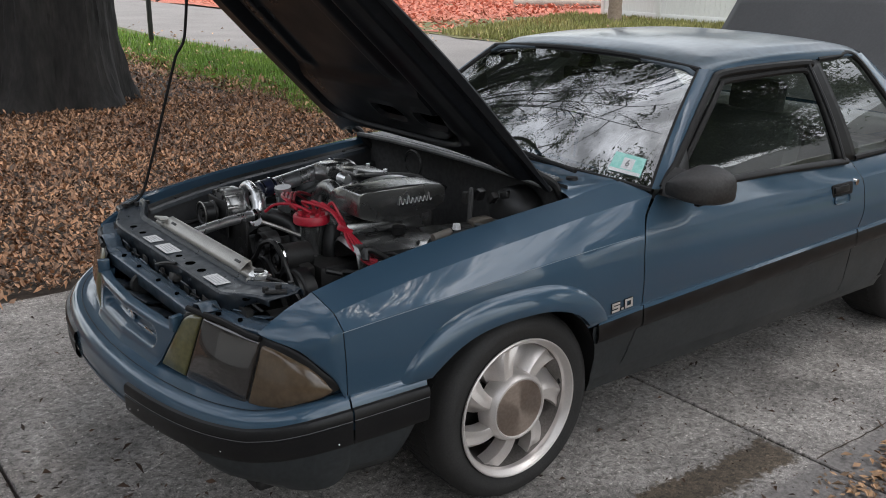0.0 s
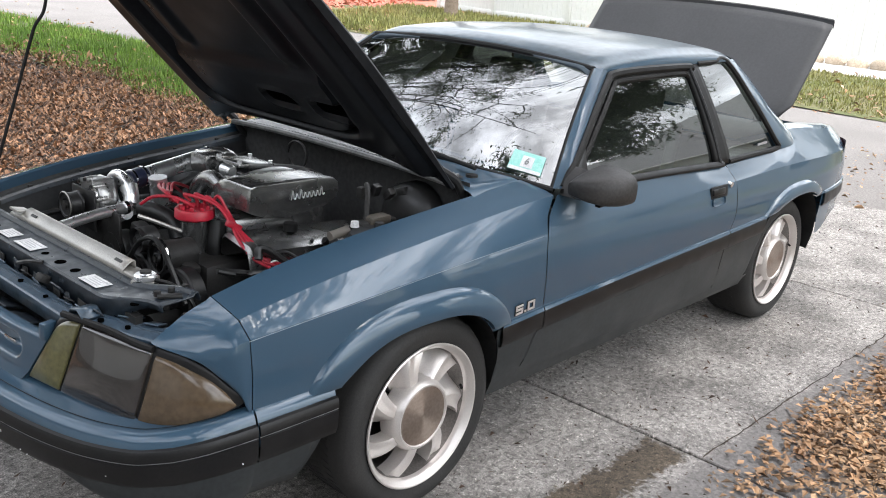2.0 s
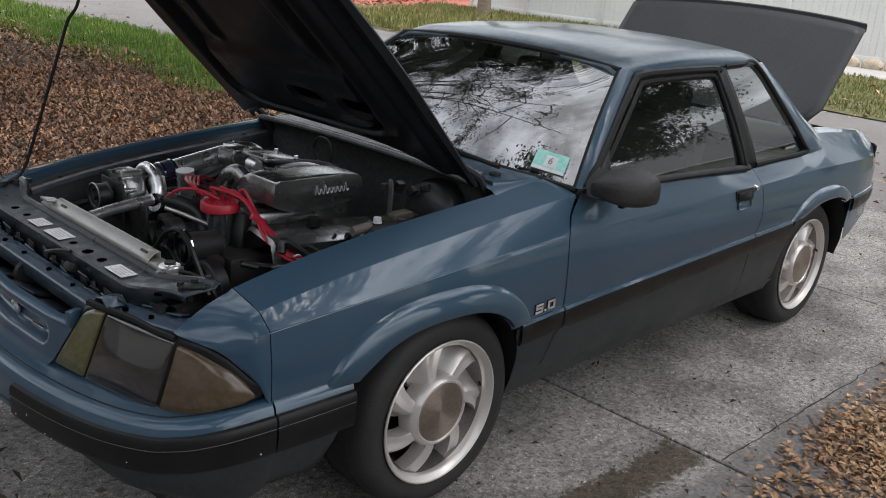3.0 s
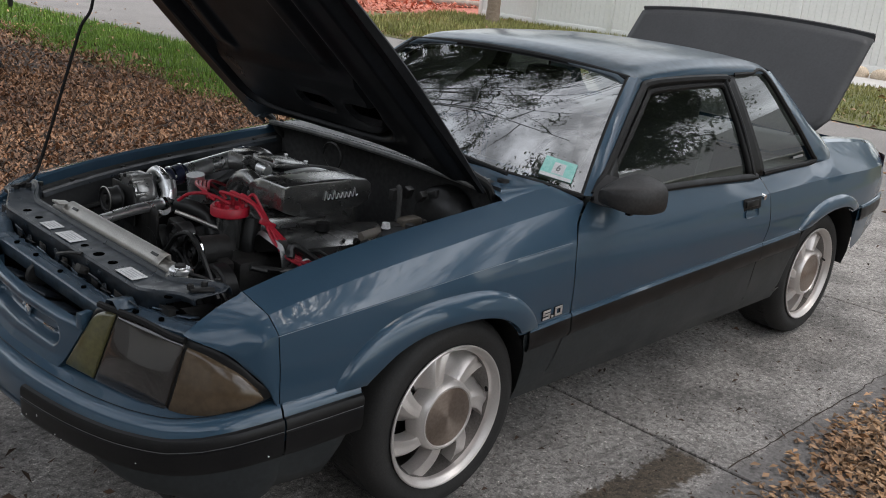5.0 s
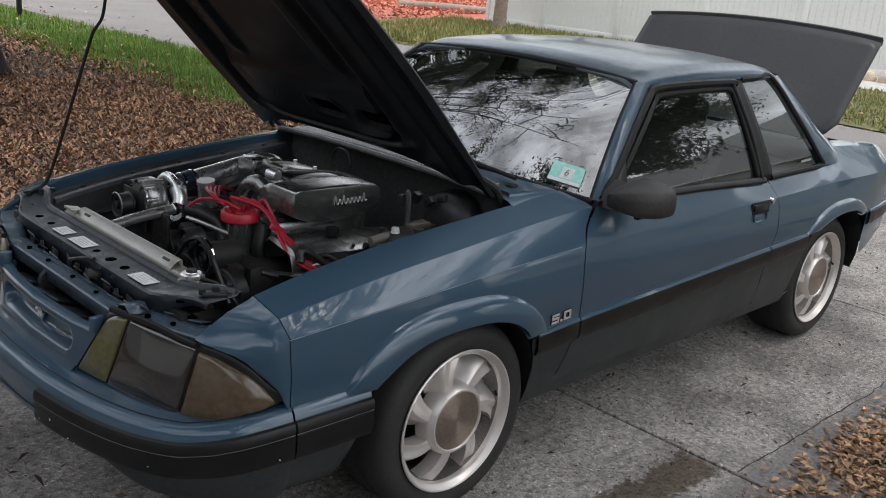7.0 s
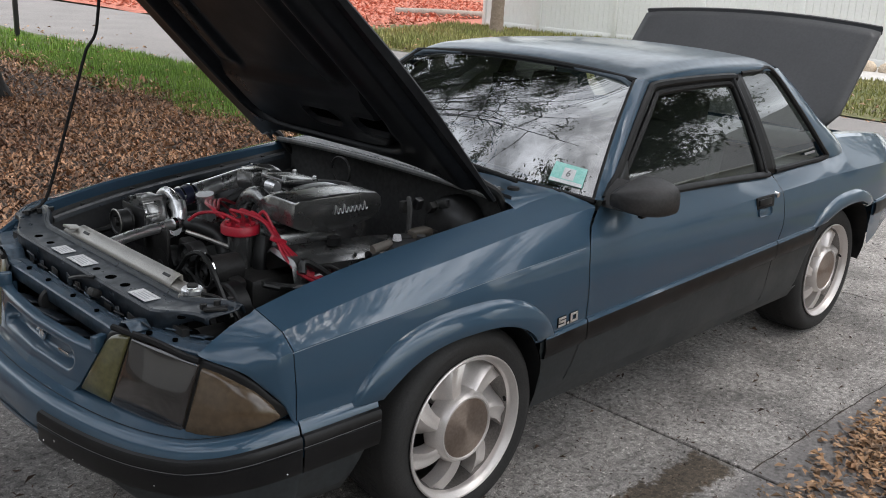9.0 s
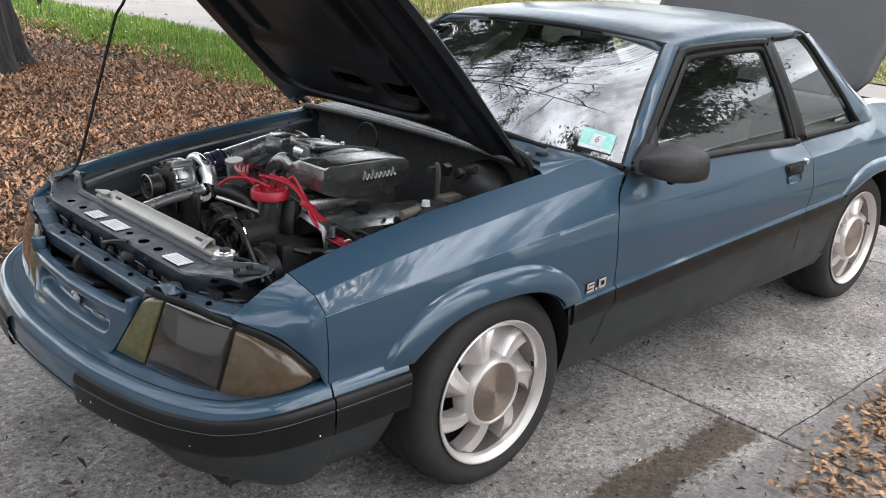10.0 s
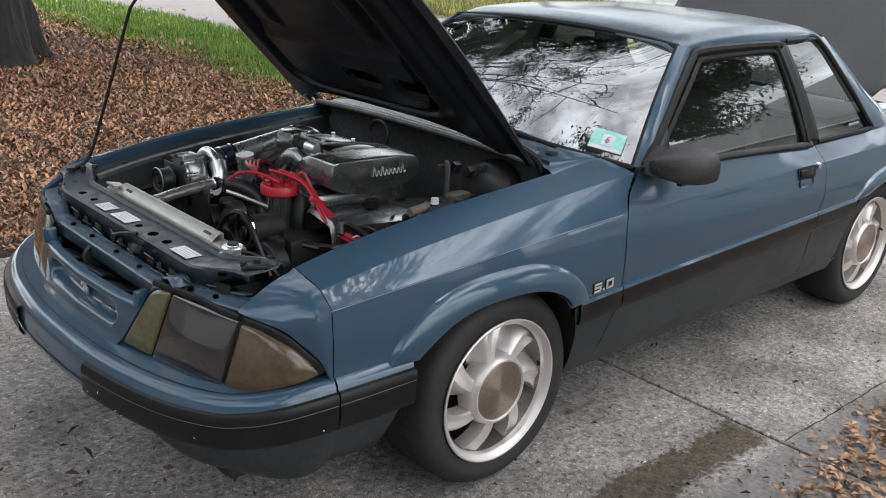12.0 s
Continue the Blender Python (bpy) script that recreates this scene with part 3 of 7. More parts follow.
    quarter = part("quarter_panel", side_panel(s, shift(X_DQ, G), [(0.3, 3.34), (0.9, 3.34)], lambda x: arch_z(x, hermite(x, Z_MOULD)),
                   lambda x: hermite(x, zq), lambda x: hermite(x, yq), 60, 18, deck_edge), PAINT, car, sharp=14)
    part("lower_quarter", side_panel(s, shift(X_DQ, G), [(0.3, 2.20), (0.9, 2.20)], lambda x: min(arch_z(x, 0.30), hermite(x, Z_MOULD) - 0.02),
         lambda x: hermite(x, Z_MOULD) - 0.004, lambda x: 0.866, 16, 8), CHARCOAL, car)
    part("rear_bumper_side", side_panel(s, [(0.3, 2.86), (0.9, 2.86)], [(0.3, 3.36), (0.9, 3.36)], lambda x: min(arch_z(x, 0.40 + 0.08 * smoothstep(2.9, 3.2, x)), hermite(x, Z_MOULD) - 0.03),
         lambda x: hermite(x, Z_MOULD) - 0.004, lambda x: 0.866 * hermite(x, TAPER), 20, 8), PAINT, car)
    # sill
    part("rocker_panel", surf([[Vector((x, s * (0.845 - 0.012), 0.352 - 0.012 * x)), Vector((x, s * 0.815, 0.315 - 0.008 * x)), Vector((x, s * 0.80, 0.265)),
                                Vector((x, s * 0.70, 0.25))] for x in np.linspace(0.33, 2.17, 12)]), CHARCOAL, car)

    # side moulding with a bright upper ledge, cut at the door seams
    def strip(x0, x1, name, parent):
        rows, rows2 = [], []
        for x in np.linspace(x0, x1, 24):
            zm = hermite(x, Z_MOULD)
            y = half_width(x, zm, 2, 0.8)
            rows.append([Vector((x, s * (y - 0.004), zm + 0.006)), Vector((x, s * (y + 0.008), zm + 0.004)), Vector((x, s * (y + 0.011), zm - 0.008)),
                         Vector((x, s * (y + 0.012), zm - 0.045)), Vector((x, s * (y + 0.006), zm - 0.062)), Vector((x, s * (y - 0.01), zm - 0.066))])
            rows2.append([Vector((x, s * (y - 0.004), zm + 0.017)), Vector((x, s * (y + 0.007), zm + 0.015)), Vector((x, s * (y + 0.0125), zm + 0.005)), Vector((x, s * (y - 0.004), zm + 0.003))])
        ob = part(name, surf(rows), MOULD, parent, "black side rub strip")
        part("bright_insert", surf(rows2), PAINT, ob)
    strip(0.290, 0.4990, "side_moulding", fender)
    strip(0.5045, 1.811, "side_moulding", door)
    strip(1.818, 2.165, "side_moulding", quarter)
    strip(2.88, 3.32, "side_moulding", quarter)

    # raised brows over the wheels
    for k, (cx, cz, af, ar, h, n) in enumerate(ARCHES):
        rows = []
        for th in np.linspace(0.0, math.pi, 60):
            c, q = math.cos(th), math.sin(th)
            row = []
            for e, o in ((1.262, -0.004), (1.252, 0.004), (1.235, 0.014), (1.20, 0.021), (1.10, 0.026), (1.03, 0.028), (1.004, 0.026), (1.0, 0.018), (1.005, -0.02)):
                e = 1 + (e - 1) * (0.84 if k == 0 else 0.6)
                x = cx + e * (ar if c > 0 else af) * math.copysign(abs(c) ** (2 / n), c)
                z = cz + e * h * abs(q) ** (2 / n)
                zm = hermite(x, Z_MOULD)
                fade = smoothstep(zm - 0.02, zm + 0.07, z) if (k == 0 or c < 0) else smoothstep(zm - 0.02, zm + 0.05, z)
                if z < zm + 0.012:
                    z, fade = zm + 0.012, 0.15
                row.append(Vector((x, s * (half_width(x, z, 2, 0.8) + (o * (0.35 + 0.65 * fade) if o > 0 else o)), z)))
            rows.append(row)
        part("arch_brow", surf(rows), PAINT, fender if k == 0 else quarter, sharp=35)
    # wheel arch liners
    for cx, cz, af, ar, h, n in ARCHES:
        rows = []
        for th in np.linspace(0.0, math.pi, 40):
            c, q = math.cos(th), math.sin(th)
            x, z = cx + (ar if c > 0 else af) * math.copysign(abs(c) ** (2 / n), c), cz + h * abs(q) ** (2 / n)
            rows.append([Vector((x, s * (half_width(x, max(z, 0.3), 2, 0.8) - 0.006), z)), Vector((x, s * 0.82, z + 0.004)), Vector((x * 0.985 + cx * 0.015, s * 0.45, z + 0.03)), Vector((cx, s * 0.44, cz - 0.1))])
        part("wheel_arch_liner", surf(rows), SATIN, car)

# closed dark floor pan and inner panels
# dark panel added to stop light passing under the nose
part("splash_shield", box((-0.52, 0, 0.215), (0.56, 1.24, 0.03), None, 0.01), SATIN, car)
part("floor_pan", box((1.35, 0, 0.28), (3.0, 1.44, 0.04)), SATIN, car)
for s in (-1, 1):
    part("inner_door_panel", box((1.17, s * 0.775, 0.56), (1.25, 0.02, 0.60)), DASHM, car)
part("boot_well", box((3.08, 0, 0.50), (0.55, 1.25, 0.35)), SATIN, car)

# ---------------------------------------------------------------- nose: bumper cover, header, lamps
NOSE = [(-1.036, 0.0), (-1.031, 0.16), (-1.014, 0.32), (-0.985, 0.47), (-0.942, 0.60), (-0.883, 0.708), (-0.797, 0.792), (-0.69, 0.840), (-0.55, 0.860), (-0.385, 0.867)]


def nose_points(n=40):
    """Plan points with outward normals, far side to near side."""
    half = smooth_path([(x, y, 0) for x, y in NOSE], 6)
    full = [Vector((p.x, p.y, 0)) for p in reversed(half)] + [Vector((p.x, -p.y, 0)) for p in half[1:]]
    out = []
    for i, p in enumerate(full):
        d = (full[min(i + 1, len(full) - 1)] - full[max(i - 1, 0)]).normalized()
        out.append((p, Vector((d.y, -d.x, 0))))
    res = []
    for p, n_ in out:
        if n_.x > 0.2 or n_.dot(Vector((p.x + 0.3, p.y, 0))) < 0:
            n_ = -n_
        res.append((p, n_))
    return res


def nose_rise(p):
    """The shelf climbs a little from the nose round to the wheel."""
    return interp(abs(p.y), [(0, 0.0), (0.60, 0.0), (0.72, 0.004), (0.78, 0.016), (0.82, 0.030), (0.85, 0.044), (0.867, 0.052)])


def nose_surface(profile, pts, lo=None):
    return surf([[p + n_ * o + Vector((0, 0, z + nose_rise(p) * w)) for o, z, w in profile] for p, n_ in pts])


NP = nose_points()
body_prof = [(-0.105, 0.508, 1), (-0.075, 0.504, 1), (-0.045, 0.497, 1), (-0.030, 0.500, 1), (-0.018, 0.496, 1), (-0.006, 0.480, 1), (0.0, 0.460, 1), (0.002, 0.43, 1), (0.0, 0.40, 1)]
FRONT, FLANK = [q for q in NP if q[0].x < -0.60], [[q for q in NP if q[0].x > -0.632 and k * q[0].y > 0] for k in (-1, 1)]


def cut(pts, x):
    """Move the end of a chain of plan points onto the seam at x."""
    out = []
    for p, n_ in pts:
        if p.x > x:
            p = Vector((x, p.y, p.z))
        out.append((p, n_))
    return out


FRONT = cut(FRONT, -0.6295)
bumper = part("bumper_cover", nose_surface(body_prof, FRONT), PAINT, car, "blue front bumper cover")


def skirt_rows(pts, out, ends):
    """Lower skirt, tucked in at the bottom and rounded off at its ends."""
    rows = []
    for p, n_ in pts:
        f = 1.0
        if ends and p.x > -0.80:
            f = math.sqrt(max(0.0, 1 - (min(1.0, (p.x + 0.80) / 0.168)) ** 2.6)) * 0.62 + 0.38
        if ends:
            f *= 0.30 + 0.70 * smoothstep(0.40, 0.66, abs(p.y))           # air opening in the middle
        row = []
        for o, z, w in ((0.0, 0.402, 1), (0.0, 0.375, 1), (-0.004, 0.350, 0.5), (-0.012, 0.325, 0), (-0.026, 0.303, -0.5), (-0.045, 0.290, -1.0), (-0.10, 0.283, -1.0)):
            row.append(p + n_ * (o * (0.4 + 0.6 * f) + out) + Vector((0, 0, 0.402 - (0.402 - z) * f + nose_rise(p) * w)))
        rows.append(row)
    return surf(rows)


part("bumper_skirt", skirt_rows(FRONT, 0.0, True), CHARCOAL, bumper, "charcoal lower front skirt")
part("air_duct", surf([[Vector((-0.80, y, z)) for z in (0.20, 0.30, 0.42)] for y in np.linspace(-0.60, 0.60, 5)]), SATIN, car)
part("bumper_face", skirt_rows([q for q in NP if abs(q[0].y) < 0.26], 0.0025, True), PAINT, bumper)
part("shelf_groove", nose_surface([(-0.0485, 0.4985, 1), (-0.047, 0.4995, 1), (-0.0455, 0.4985, 1)], FRONT), BLACK, bumper)
for s in (-1, 1):
    rows = []
    for u in np.linspace(0, 1, 9):
        low = Vector((-0.672 + 0.196 * u, s * (0.800 + 0.022 * u), 0.290))
        high = Vector((-0.655 + 0.262 * u, s * (0.846 + 0.010 * u), 0.455))
        rows.append([low.lerp(high, t) + Vector((0, s * 0.010 * math.sin(math.pi * t), 0)) for t in np.linspace(0, 1, 7)])
    part("front_valance", surf(rows), CHARCOAL, car, "charcoal valance ahead of the front wheel", solid=0.006)
    strip_prof = [(-0.004, 0.467, 1), (0.008, 0.464, 1), (0.013, 0.456, 1), (0.014, 0.437, 1), (0.009, 0.4345, 1), (0.009, 0.4315, 1), (0.0135, 0.429, 1), (0.012, 0.385, 0.9), (0.004, 0.370, 0.8), (-0.006, 0.368, 0.8)]
    pts = [(p, n_) for p, n_ in FRONT if s * p.y > 0.235]
    part("bumper_rub_strip", nose_surface(strip_prof, pts), MOULD, bumper, "black bumper rub strip with scuffs")
    part("strip_line", nose_surface([(0.0095, 0.4345, 1), (0.0125, 0.4335, 1), (0.0095, 0.4325, 1)], pts), INKM, bumper)
    flank = cut(list(reversed(FLANK[0 if s < 0 else 1])), 9.0)
    flank = [(Vector((max(p.x, -0.627), p.y, 0)), n_) for p, n_ in flank]
    ext = part("fender_extension", nose_surface(body_prof, flank), PAINT, car, "blue strip of the wing ahead of the wheel")
    part("side_rub_strip", nose_surface(strip_prof, flank), MOULD, ext, "black rub strip with a thin line")
    part("strip_line", nose_surface([(0.0095, 0.4345, 1), (0.0125, 0.4335, 1), (0.0095, 0.4325, 1)], flank), INKM, ext)
    rc = random.Random(8 + s)
    for k in range(8):
        p, n_ = pts[int(rc.random() ** 1.5 * (len(pts) - 1))] if s < 0 else pts[int(rc.random() * (len(pts) - 1))]
        q = p + n_ * 0.0125 + Vector((0, 0, rc.uniform(0.376, 0.426) + nose_rise(p)))
        part("stone_chip", box(q, (0.003, rc.uniform(0.002, 0.004), rc.uniform(0.0015, 0.003)), Matrix.Rotation(rc.uniform(0, 3), 4, "X")), LABELW, bumper, smooth=False)

# header panel with the slot grille
def grille_end_y(z):
    return 0.262 + (z - 0.5) * 0.56


rows = []
for u in np.linspace(-1, 1, 101):
    row = []
    for z in list(np.linspace(0.498, 0.628, 30)):
        y = u * grille_end_y(z)
        a = abs(y)
        # stadium-shaped recess
        dx, dz = max(0.0, a - 0.205), z - 0.578
        d = math.hypot(dx, dz)
        deep = 0.040 * smoothstep(0.036, 0.016, d)
        row.append(Vector((lamp_x(a) - 0.010 + 0.03 * (z - 0.5) / 0.2 + deep - 0.010 * smoothstep(0.53, 0.498, z), y, z)))
    y = u * grille_end_y(0.632)
    xt = lamp_x(abs(y)) + 0.012
    row += [Vector((xt + 0.002, y, 0.632)), Vector((xt + 0.010, y, 0.634)), Vector((xt + 0.030, y, 0.633)), Vector((xt + 0.034, y, 0.618))]
    rows.append(row)
grille = part("grille_panel", surf(rows), PAINT, car, "blue slotted grille panel with a small badge", sharp=60)
for s in (-1, 1):
    part("grille_tab", box((-0.892, s * 0.322, 0.650), (0.040, 0.022, 0.045), Matrix.Rotation(-s * 0.25, 4, "Z"), 0.004), PAINT, grille)
    rows = [[Vector((lamp_x(grille_end_y(z)) - 0.010 + 0.03 * (z - 0.5) / 0.2 + d, s * (grille_end_y(z) + 0.0), z)) for d in (0.0, 0.02, 0.05)] for z in np.linspace(0.498, 0.632, 6)]
    part("grille_end", surf(rows), PAINT, grille)
bm = bmesh.new()
add_box(bm, (-0.912, 0, 0.578), (0.012, 0.030, 0.034), Matrix.Rotation(0.5, 4, "X"), 0.004)
add_box(bm, (-0.915, 0.012, 0.592), (0.01, 0.034, 0.012), Matrix.Rotation(-0.7, 4, "X"), 0.003)
add_box(bm, (-0.915, -0.014, 0.592), (0.01, 0.026, 0.010), Matrix.Rotation(0.7, 4, "X"), 0.003)
part("nose_badge", bm, CHROME, grille, "small chrome badge")
bm = box((-0.905, -0.125, 0.562), (0.010, 0.060, 0.012), Matrix.Rotation(0.08, 4, "Z"), 0.003)
part("grille_plate", bm, CHROME, grille)


def lens(s, low, high, out=0.0, n=26, bulge=0.012, rim=0.007):
    """A lens on the lamp plane between a lower and an upper edge given as chains of (y, z)."""
    def chain(c, t):
        k = [i / (len(c) - 1) for i in range(len(c))]
        return hermite(t, [(a, p[0]) for a, p in zip(k, c)]), hermite(t, [(a, p[1]) for a, p in zip(k, c)])
    ts = [0.0, 0.012] + list(np.linspace(0.03, 0.97, n)) + [0.988, 1.0]
    vs = [0.0, 0.02, 0.06, 0.2, 0.35, 0.5, 0.65, 0.8, 0.94, 0.98, 1.0]
    rows = []
    for t in ts:
        (ya, za), (yb, zb) = chain(low, t), chain(high, t)
        row = []
        for v in vs:
            y, z = ya + (yb - ya) * v, za + (zb - za) * v
            e = min(t, 1 - t, 0.06) / 0.06, min(v, 1 - v, 0.06) / 0.06
            o = out + bulge * math.sin(math.pi * v) * math.sin(math.pi * t) - rim * (1 - min(1.0, e[0] * 4)) - rim * (1 - min(1.0, e[1] * 2.0))
            dx = lamp_x(y + 0.01) - lamp_x(y - 0.01)
            ln = math.hypot(0.02, dx)
            row.append(Vector((lamp_x(y) - 0.02 / ln * o - 0.012 + 0.22 * (z - 0.5), s * (y + dx / ln * o), z)))
        rows.append(row)
    return surf(rows)


for s in (-1, 1):
    lamp = part("headlight", lens(s, [(0.268, 0.512), (0.45, 0.502), (0.60, 0.496), (0.68, 0.493), (0.74, 0.499), (0.79, 0.522), (0.815, 0.545), (0.829, 0.566)],
                [(0.345, 0.684), (0.43, 0.703), (0.56, 0.698), (0.66, 0.686), (0.73, 0.676), (0.785, 0.642), (0.815, 0.598), (0.829, 0.570)], -0.006, 40, 0.0, 0.004), MOULD, car, "smoked headlamp unit with yellowed side lens")
    part("turn_signal_lens", lens(s, [(0.278, 0.514), (0.335, 0.511), (0.392, 0.509)], [(0.336, 0.636), (0.360, 0.676), (0.394, 0.690), (0.428, 0.694)], 0.001), YELLOWL, lamp, "yellowed narrow lens")
    part("lamp_lens", lens(s, [(0.399, 0.507), (0.52, 0.502), (0.640, 0.499)], [(0.436, 0.695), (0.55, 0.692), (0.655, 0.680)], 0.001), SMOKE, lamp, "smoked headlamp lens")
    part("corner_lens", lens(s, [(0.646, 0.502), (0.69, 0.500), (0.737, 0.508), (0.778, 0.526), (0.804, 0.541), (0.8195, 0.560)],
         [(0.661, 0.670), (0.70, 0.664), (0.742, 0.650), (0.781, 0.626), (0.806, 0.595), (0.8195, 0.562)], 0.001, 34), AMBER, lamp, "smoked amber corner lens")

# ---------------------------------------------------------------- greenhouse
Y_EDGE, Z_EDGE = 0.60, 1.285


def pane_y(z):
    """Half width of the window plane at a height."""
    return hermite(z, [(0.86, 0.803), (0.90, 0.796), (1.05, 0.733), (1.20, 0.653), (1.29, 0.598)])


def roof_z(x, y):
    lengthwise = hermite(x, [(1.05, 1.283), (1.09, 1.300), (1.20, 1.322), (1.55, 1.338), (1.95, 1.335), (2.10, 1.320), (2.20, 1.295)])
    t = abs(y) / 0.605
    return lengthwise + 0.018 - 0.030 * t ** 2.4 - 0.022 * smoothstep(0.88, 1.0, t)


rows = []
for x in np.linspace(1.05, 2.18, 40):
    rows.append([Vector((x + (0.03 * (1 - (y / 0.6) ** 2) - 0.015) * smoothstep(1.3, 1.05, x), y, roof_z(x, y))) for y in np.linspace(-0.605, 0.605, 41)])
roof = part("roof", surf(rows), ROOFPAINT, car, "blue roof panel with faded clear coat", solid=0.012)


def ws_pt(u, v):
    """Windscreen: u across from -1 to 1, v up from 0 to 1."""
    a = abs(u)
    low = Vector((0.520 + 0.115 * a ** 2.2, 0.765 * u, 0.955 - 0.040 * a ** 2))
    top = Vector((1.068 - 0.002 * a ** 2, 0.585 * u, 1.302 - 0.028 * a ** 2.2))
    p = low.lerp(top, v)
    bulge = 0.035 * math.sin(math.pi * v) * (1 - 0.6 * a ** 2)
    return p + Vector((-0.55 * bulge, 0, 0.83 * bulge))


windscreen = part("windscreen", surf([[ws_pt(u, v) for u in np.linspace(-1, 1, 41)] for v in np.linspace(0, 1, 21)]), GLASS, car, "tinted windscreen with an inspection sticker")
windscreen.visible_shadow = False
part("screen_border", surf([[ws_pt(u, v) + Vector((0.006, 0, -0.006)) for u in np.linspace(-0.99, 0.99, 41)] for v in (0.0, 0.025, 0.05)]), BLACK, windscreen)
edge = [ws_pt(u, 0) for u in np.linspace(-1, 1, 15)]
part("windscreen_seal", tube(edge, 0.012, 8, 2), BLACK, car)
part("windscreen_seal", tube([ws_pt(u, 1) + Vector((0, 0, 0.002)) for u in np.linspace(-1, 1, 15)], 0.011, 8, 2), BLACK, car)
for s in (-1, 1):
    part("windscreen_seal", tube([ws_pt(s * 0.995, v) for v in np.linspace(0, 1, 9)], 0.010, 8, 2), BLACK, car)
    # black border printed on the lower corner
    rows = []
    for v in np.linspace(0, 1, 14):
        w0 = 0.93 + 0.035 * v
        rows.append([ws_pt(s * u, v) + Vector((0.006, 0, -0.006)) for u in np.linspace(w0, 0.995, 4)])
    part("screen_border", surf(rows), BLACK, windscreen)
    # A pillar
    rows = []
    for v in np.linspace(0, 1, 16):
        p = ws_pt(s * 0.995, v)
        z = p.z
        q = Vector((p.x + 0.062 - 0.012 * v, s * (pane_y(max(z, 0.9)) + 0.004), z - 0.004))
        m = (p + q) / 2 + Vector((-0.006, s * 0.016, 0.012))
        rows.append([p + Vector((0.004, 0, -0.02)), p + Vector((-0.004, s * 0.006, 0.008)), m.lerp(p, 0.4), m, m.lerp(q, 0.5), q, q + Vector((0.01, -s * 0.03, -0.01))])
    part("windscreen_pillar", surf(rows), PAINT, car)

    def P(x, z, out=0.0):
        return Vector((x, s * (pane_y(z) + out), z))

    def panel_between(a, b, out=0.0, n=14, across=5):
        """A strip on the window plane between two edges given as (x, z) chains."""
        def chain(c, t):
            k = t * (len(c) - 1)
            i = min(int(k), len(c) - 2)
            f = k - i
            return (c[i][0] * (1 - f) + c[i + 1][0] * f, c[i][1] * (1 - f) + c[i + 1][1] * f)
        rows = []
        for t in np.linspace(0, 1, n):
            pa, pb = chain(a, t), chain(b, t)
            rows.append([P(pa[0] * (1 - k) + pb[0] * k, pa[1] * (1 - k) + pb[1] * k, out) for k in np.linspace(0, 1, across)])
        return surf(rows)
    # side windows
    sg = part("door_window", panel_between([(0.66, 0.905), (1.135, 1.245)], [(1.77, 0.885), (1.735, 1.255)], -0.012), SIDEGLASS, car, "door window glass with reflections")
    sg.visible_shadow = False
    qg = part("quarter_window", panel_between([(1.86, 0.888), (1.80, 1.262)], [(2.335, 0.902), (2.075, 1.272)], -0.010), SIDEGLASS, car, "fixed quarter window")
    qg.visible_shadow = False
    part("window_script", surf([[P(2.14 + 0.10 * t, 0.925 + 0.004 * t + dz, 0.002) for dz in (0.0, 0.010)] for t in np.linspace(0, 1, 5)]), INKM, qg, "small pale script strip")
    # black frames
    part("window_frame", tube([P(0.665, 0.925), P(0.80, 1.03), P(0.96, 1.15), P(1.085, 1.232), P(1.15, 1.258), P(1.40, 1.266), P(1.70, 1.266), P(1.745, 1.258)], 0.017, 8, 5), BLACK, car)
    part("window_frame", tube([P(0.72, 0.925, -0.006), P(0.86, 1.03, -0.006), P(1.03, 1.15, -0.006), P(1.12, 1.212, -0.006), P(1.17, 1.232, -0.006), P(1.40, 1.240, -0.006), P(1.66, 1.242, -0.006), P(1.70, 1.23, -0.006)], 0.012, 8, 5), BLACK, car)
    part("belt_seal", tube([P(0.66, 0.912, 0.004), P(1.2, 0.905, 0.004), P(1.79, 0.884, 0.004)], 0.011, 8, 6, flat=1.4), BLACK, car)
    part("centre_pillar", panel_between([(1.735, 0.885), (1.70, 1.275)], [(1.862, 0.882), (1.80, 1.275)], 0.004), BLACK, car, solid=0.02)
    part("pillar_seal", tube([P(1.765, 0.888, 0.006), P(1.74, 1.08, 0.006), P(1.715, 1.268, 0.006)], 0.010, 8, 5), MOULD, car)
    part("window_frame", tube([P(1.85, 0.889), P(2.1, 0.893), P(2.345, 0.899), P(2.325, 0.94), P(2.21, 1.10), P(2.08, 1.276), P(1.94, 1.279), P(1.80, 1.276)], 0.012, 8, 5), BLACK, car)
    # C pillar, roof side, drip rail
    rows = []
    for t in np.linspace(0, 1, 16):
        z = 1.285 + (0.895 - 1.285) * t
        xf = hermite(z, [(0.895, 2.35), (1.10, 2.215), (1.285, 2.078)])
        xr = hermite(z, [(0.895, 2.66), (0.97, 2.56), (1.05, 2.44), (1.18, 2.30), (1.285, 2.175)])
        row = []
        for k in np.linspace(0, 1, 9):
            x = xf + (xr - xf) * k
            out = 0.006 - 0.05 * k ** 3 * (0.4 + 0.6 * t)
            row.append(Vector((x, s * (pane_y(z) + out), z)))
        row.append(Vector((xr + 0.012, s * (pane_y(z) - 0.08), z + 0.012)))
        rows.append(row)
    part("rear_pillar", surf(rows), PAINT, car)
    rows = [[Vector((x, s * 0.604, roof_z(x, 0.604) + 0.001)), Vector((x, s * 0.612, roof_z(x, 0.604) - 0.012)), Vector((x, s * 0.611, 1.277)), Vector((x, s * 0.602, 1.272))]
            for x in np.linspace(1.07, 2.14, 20)]
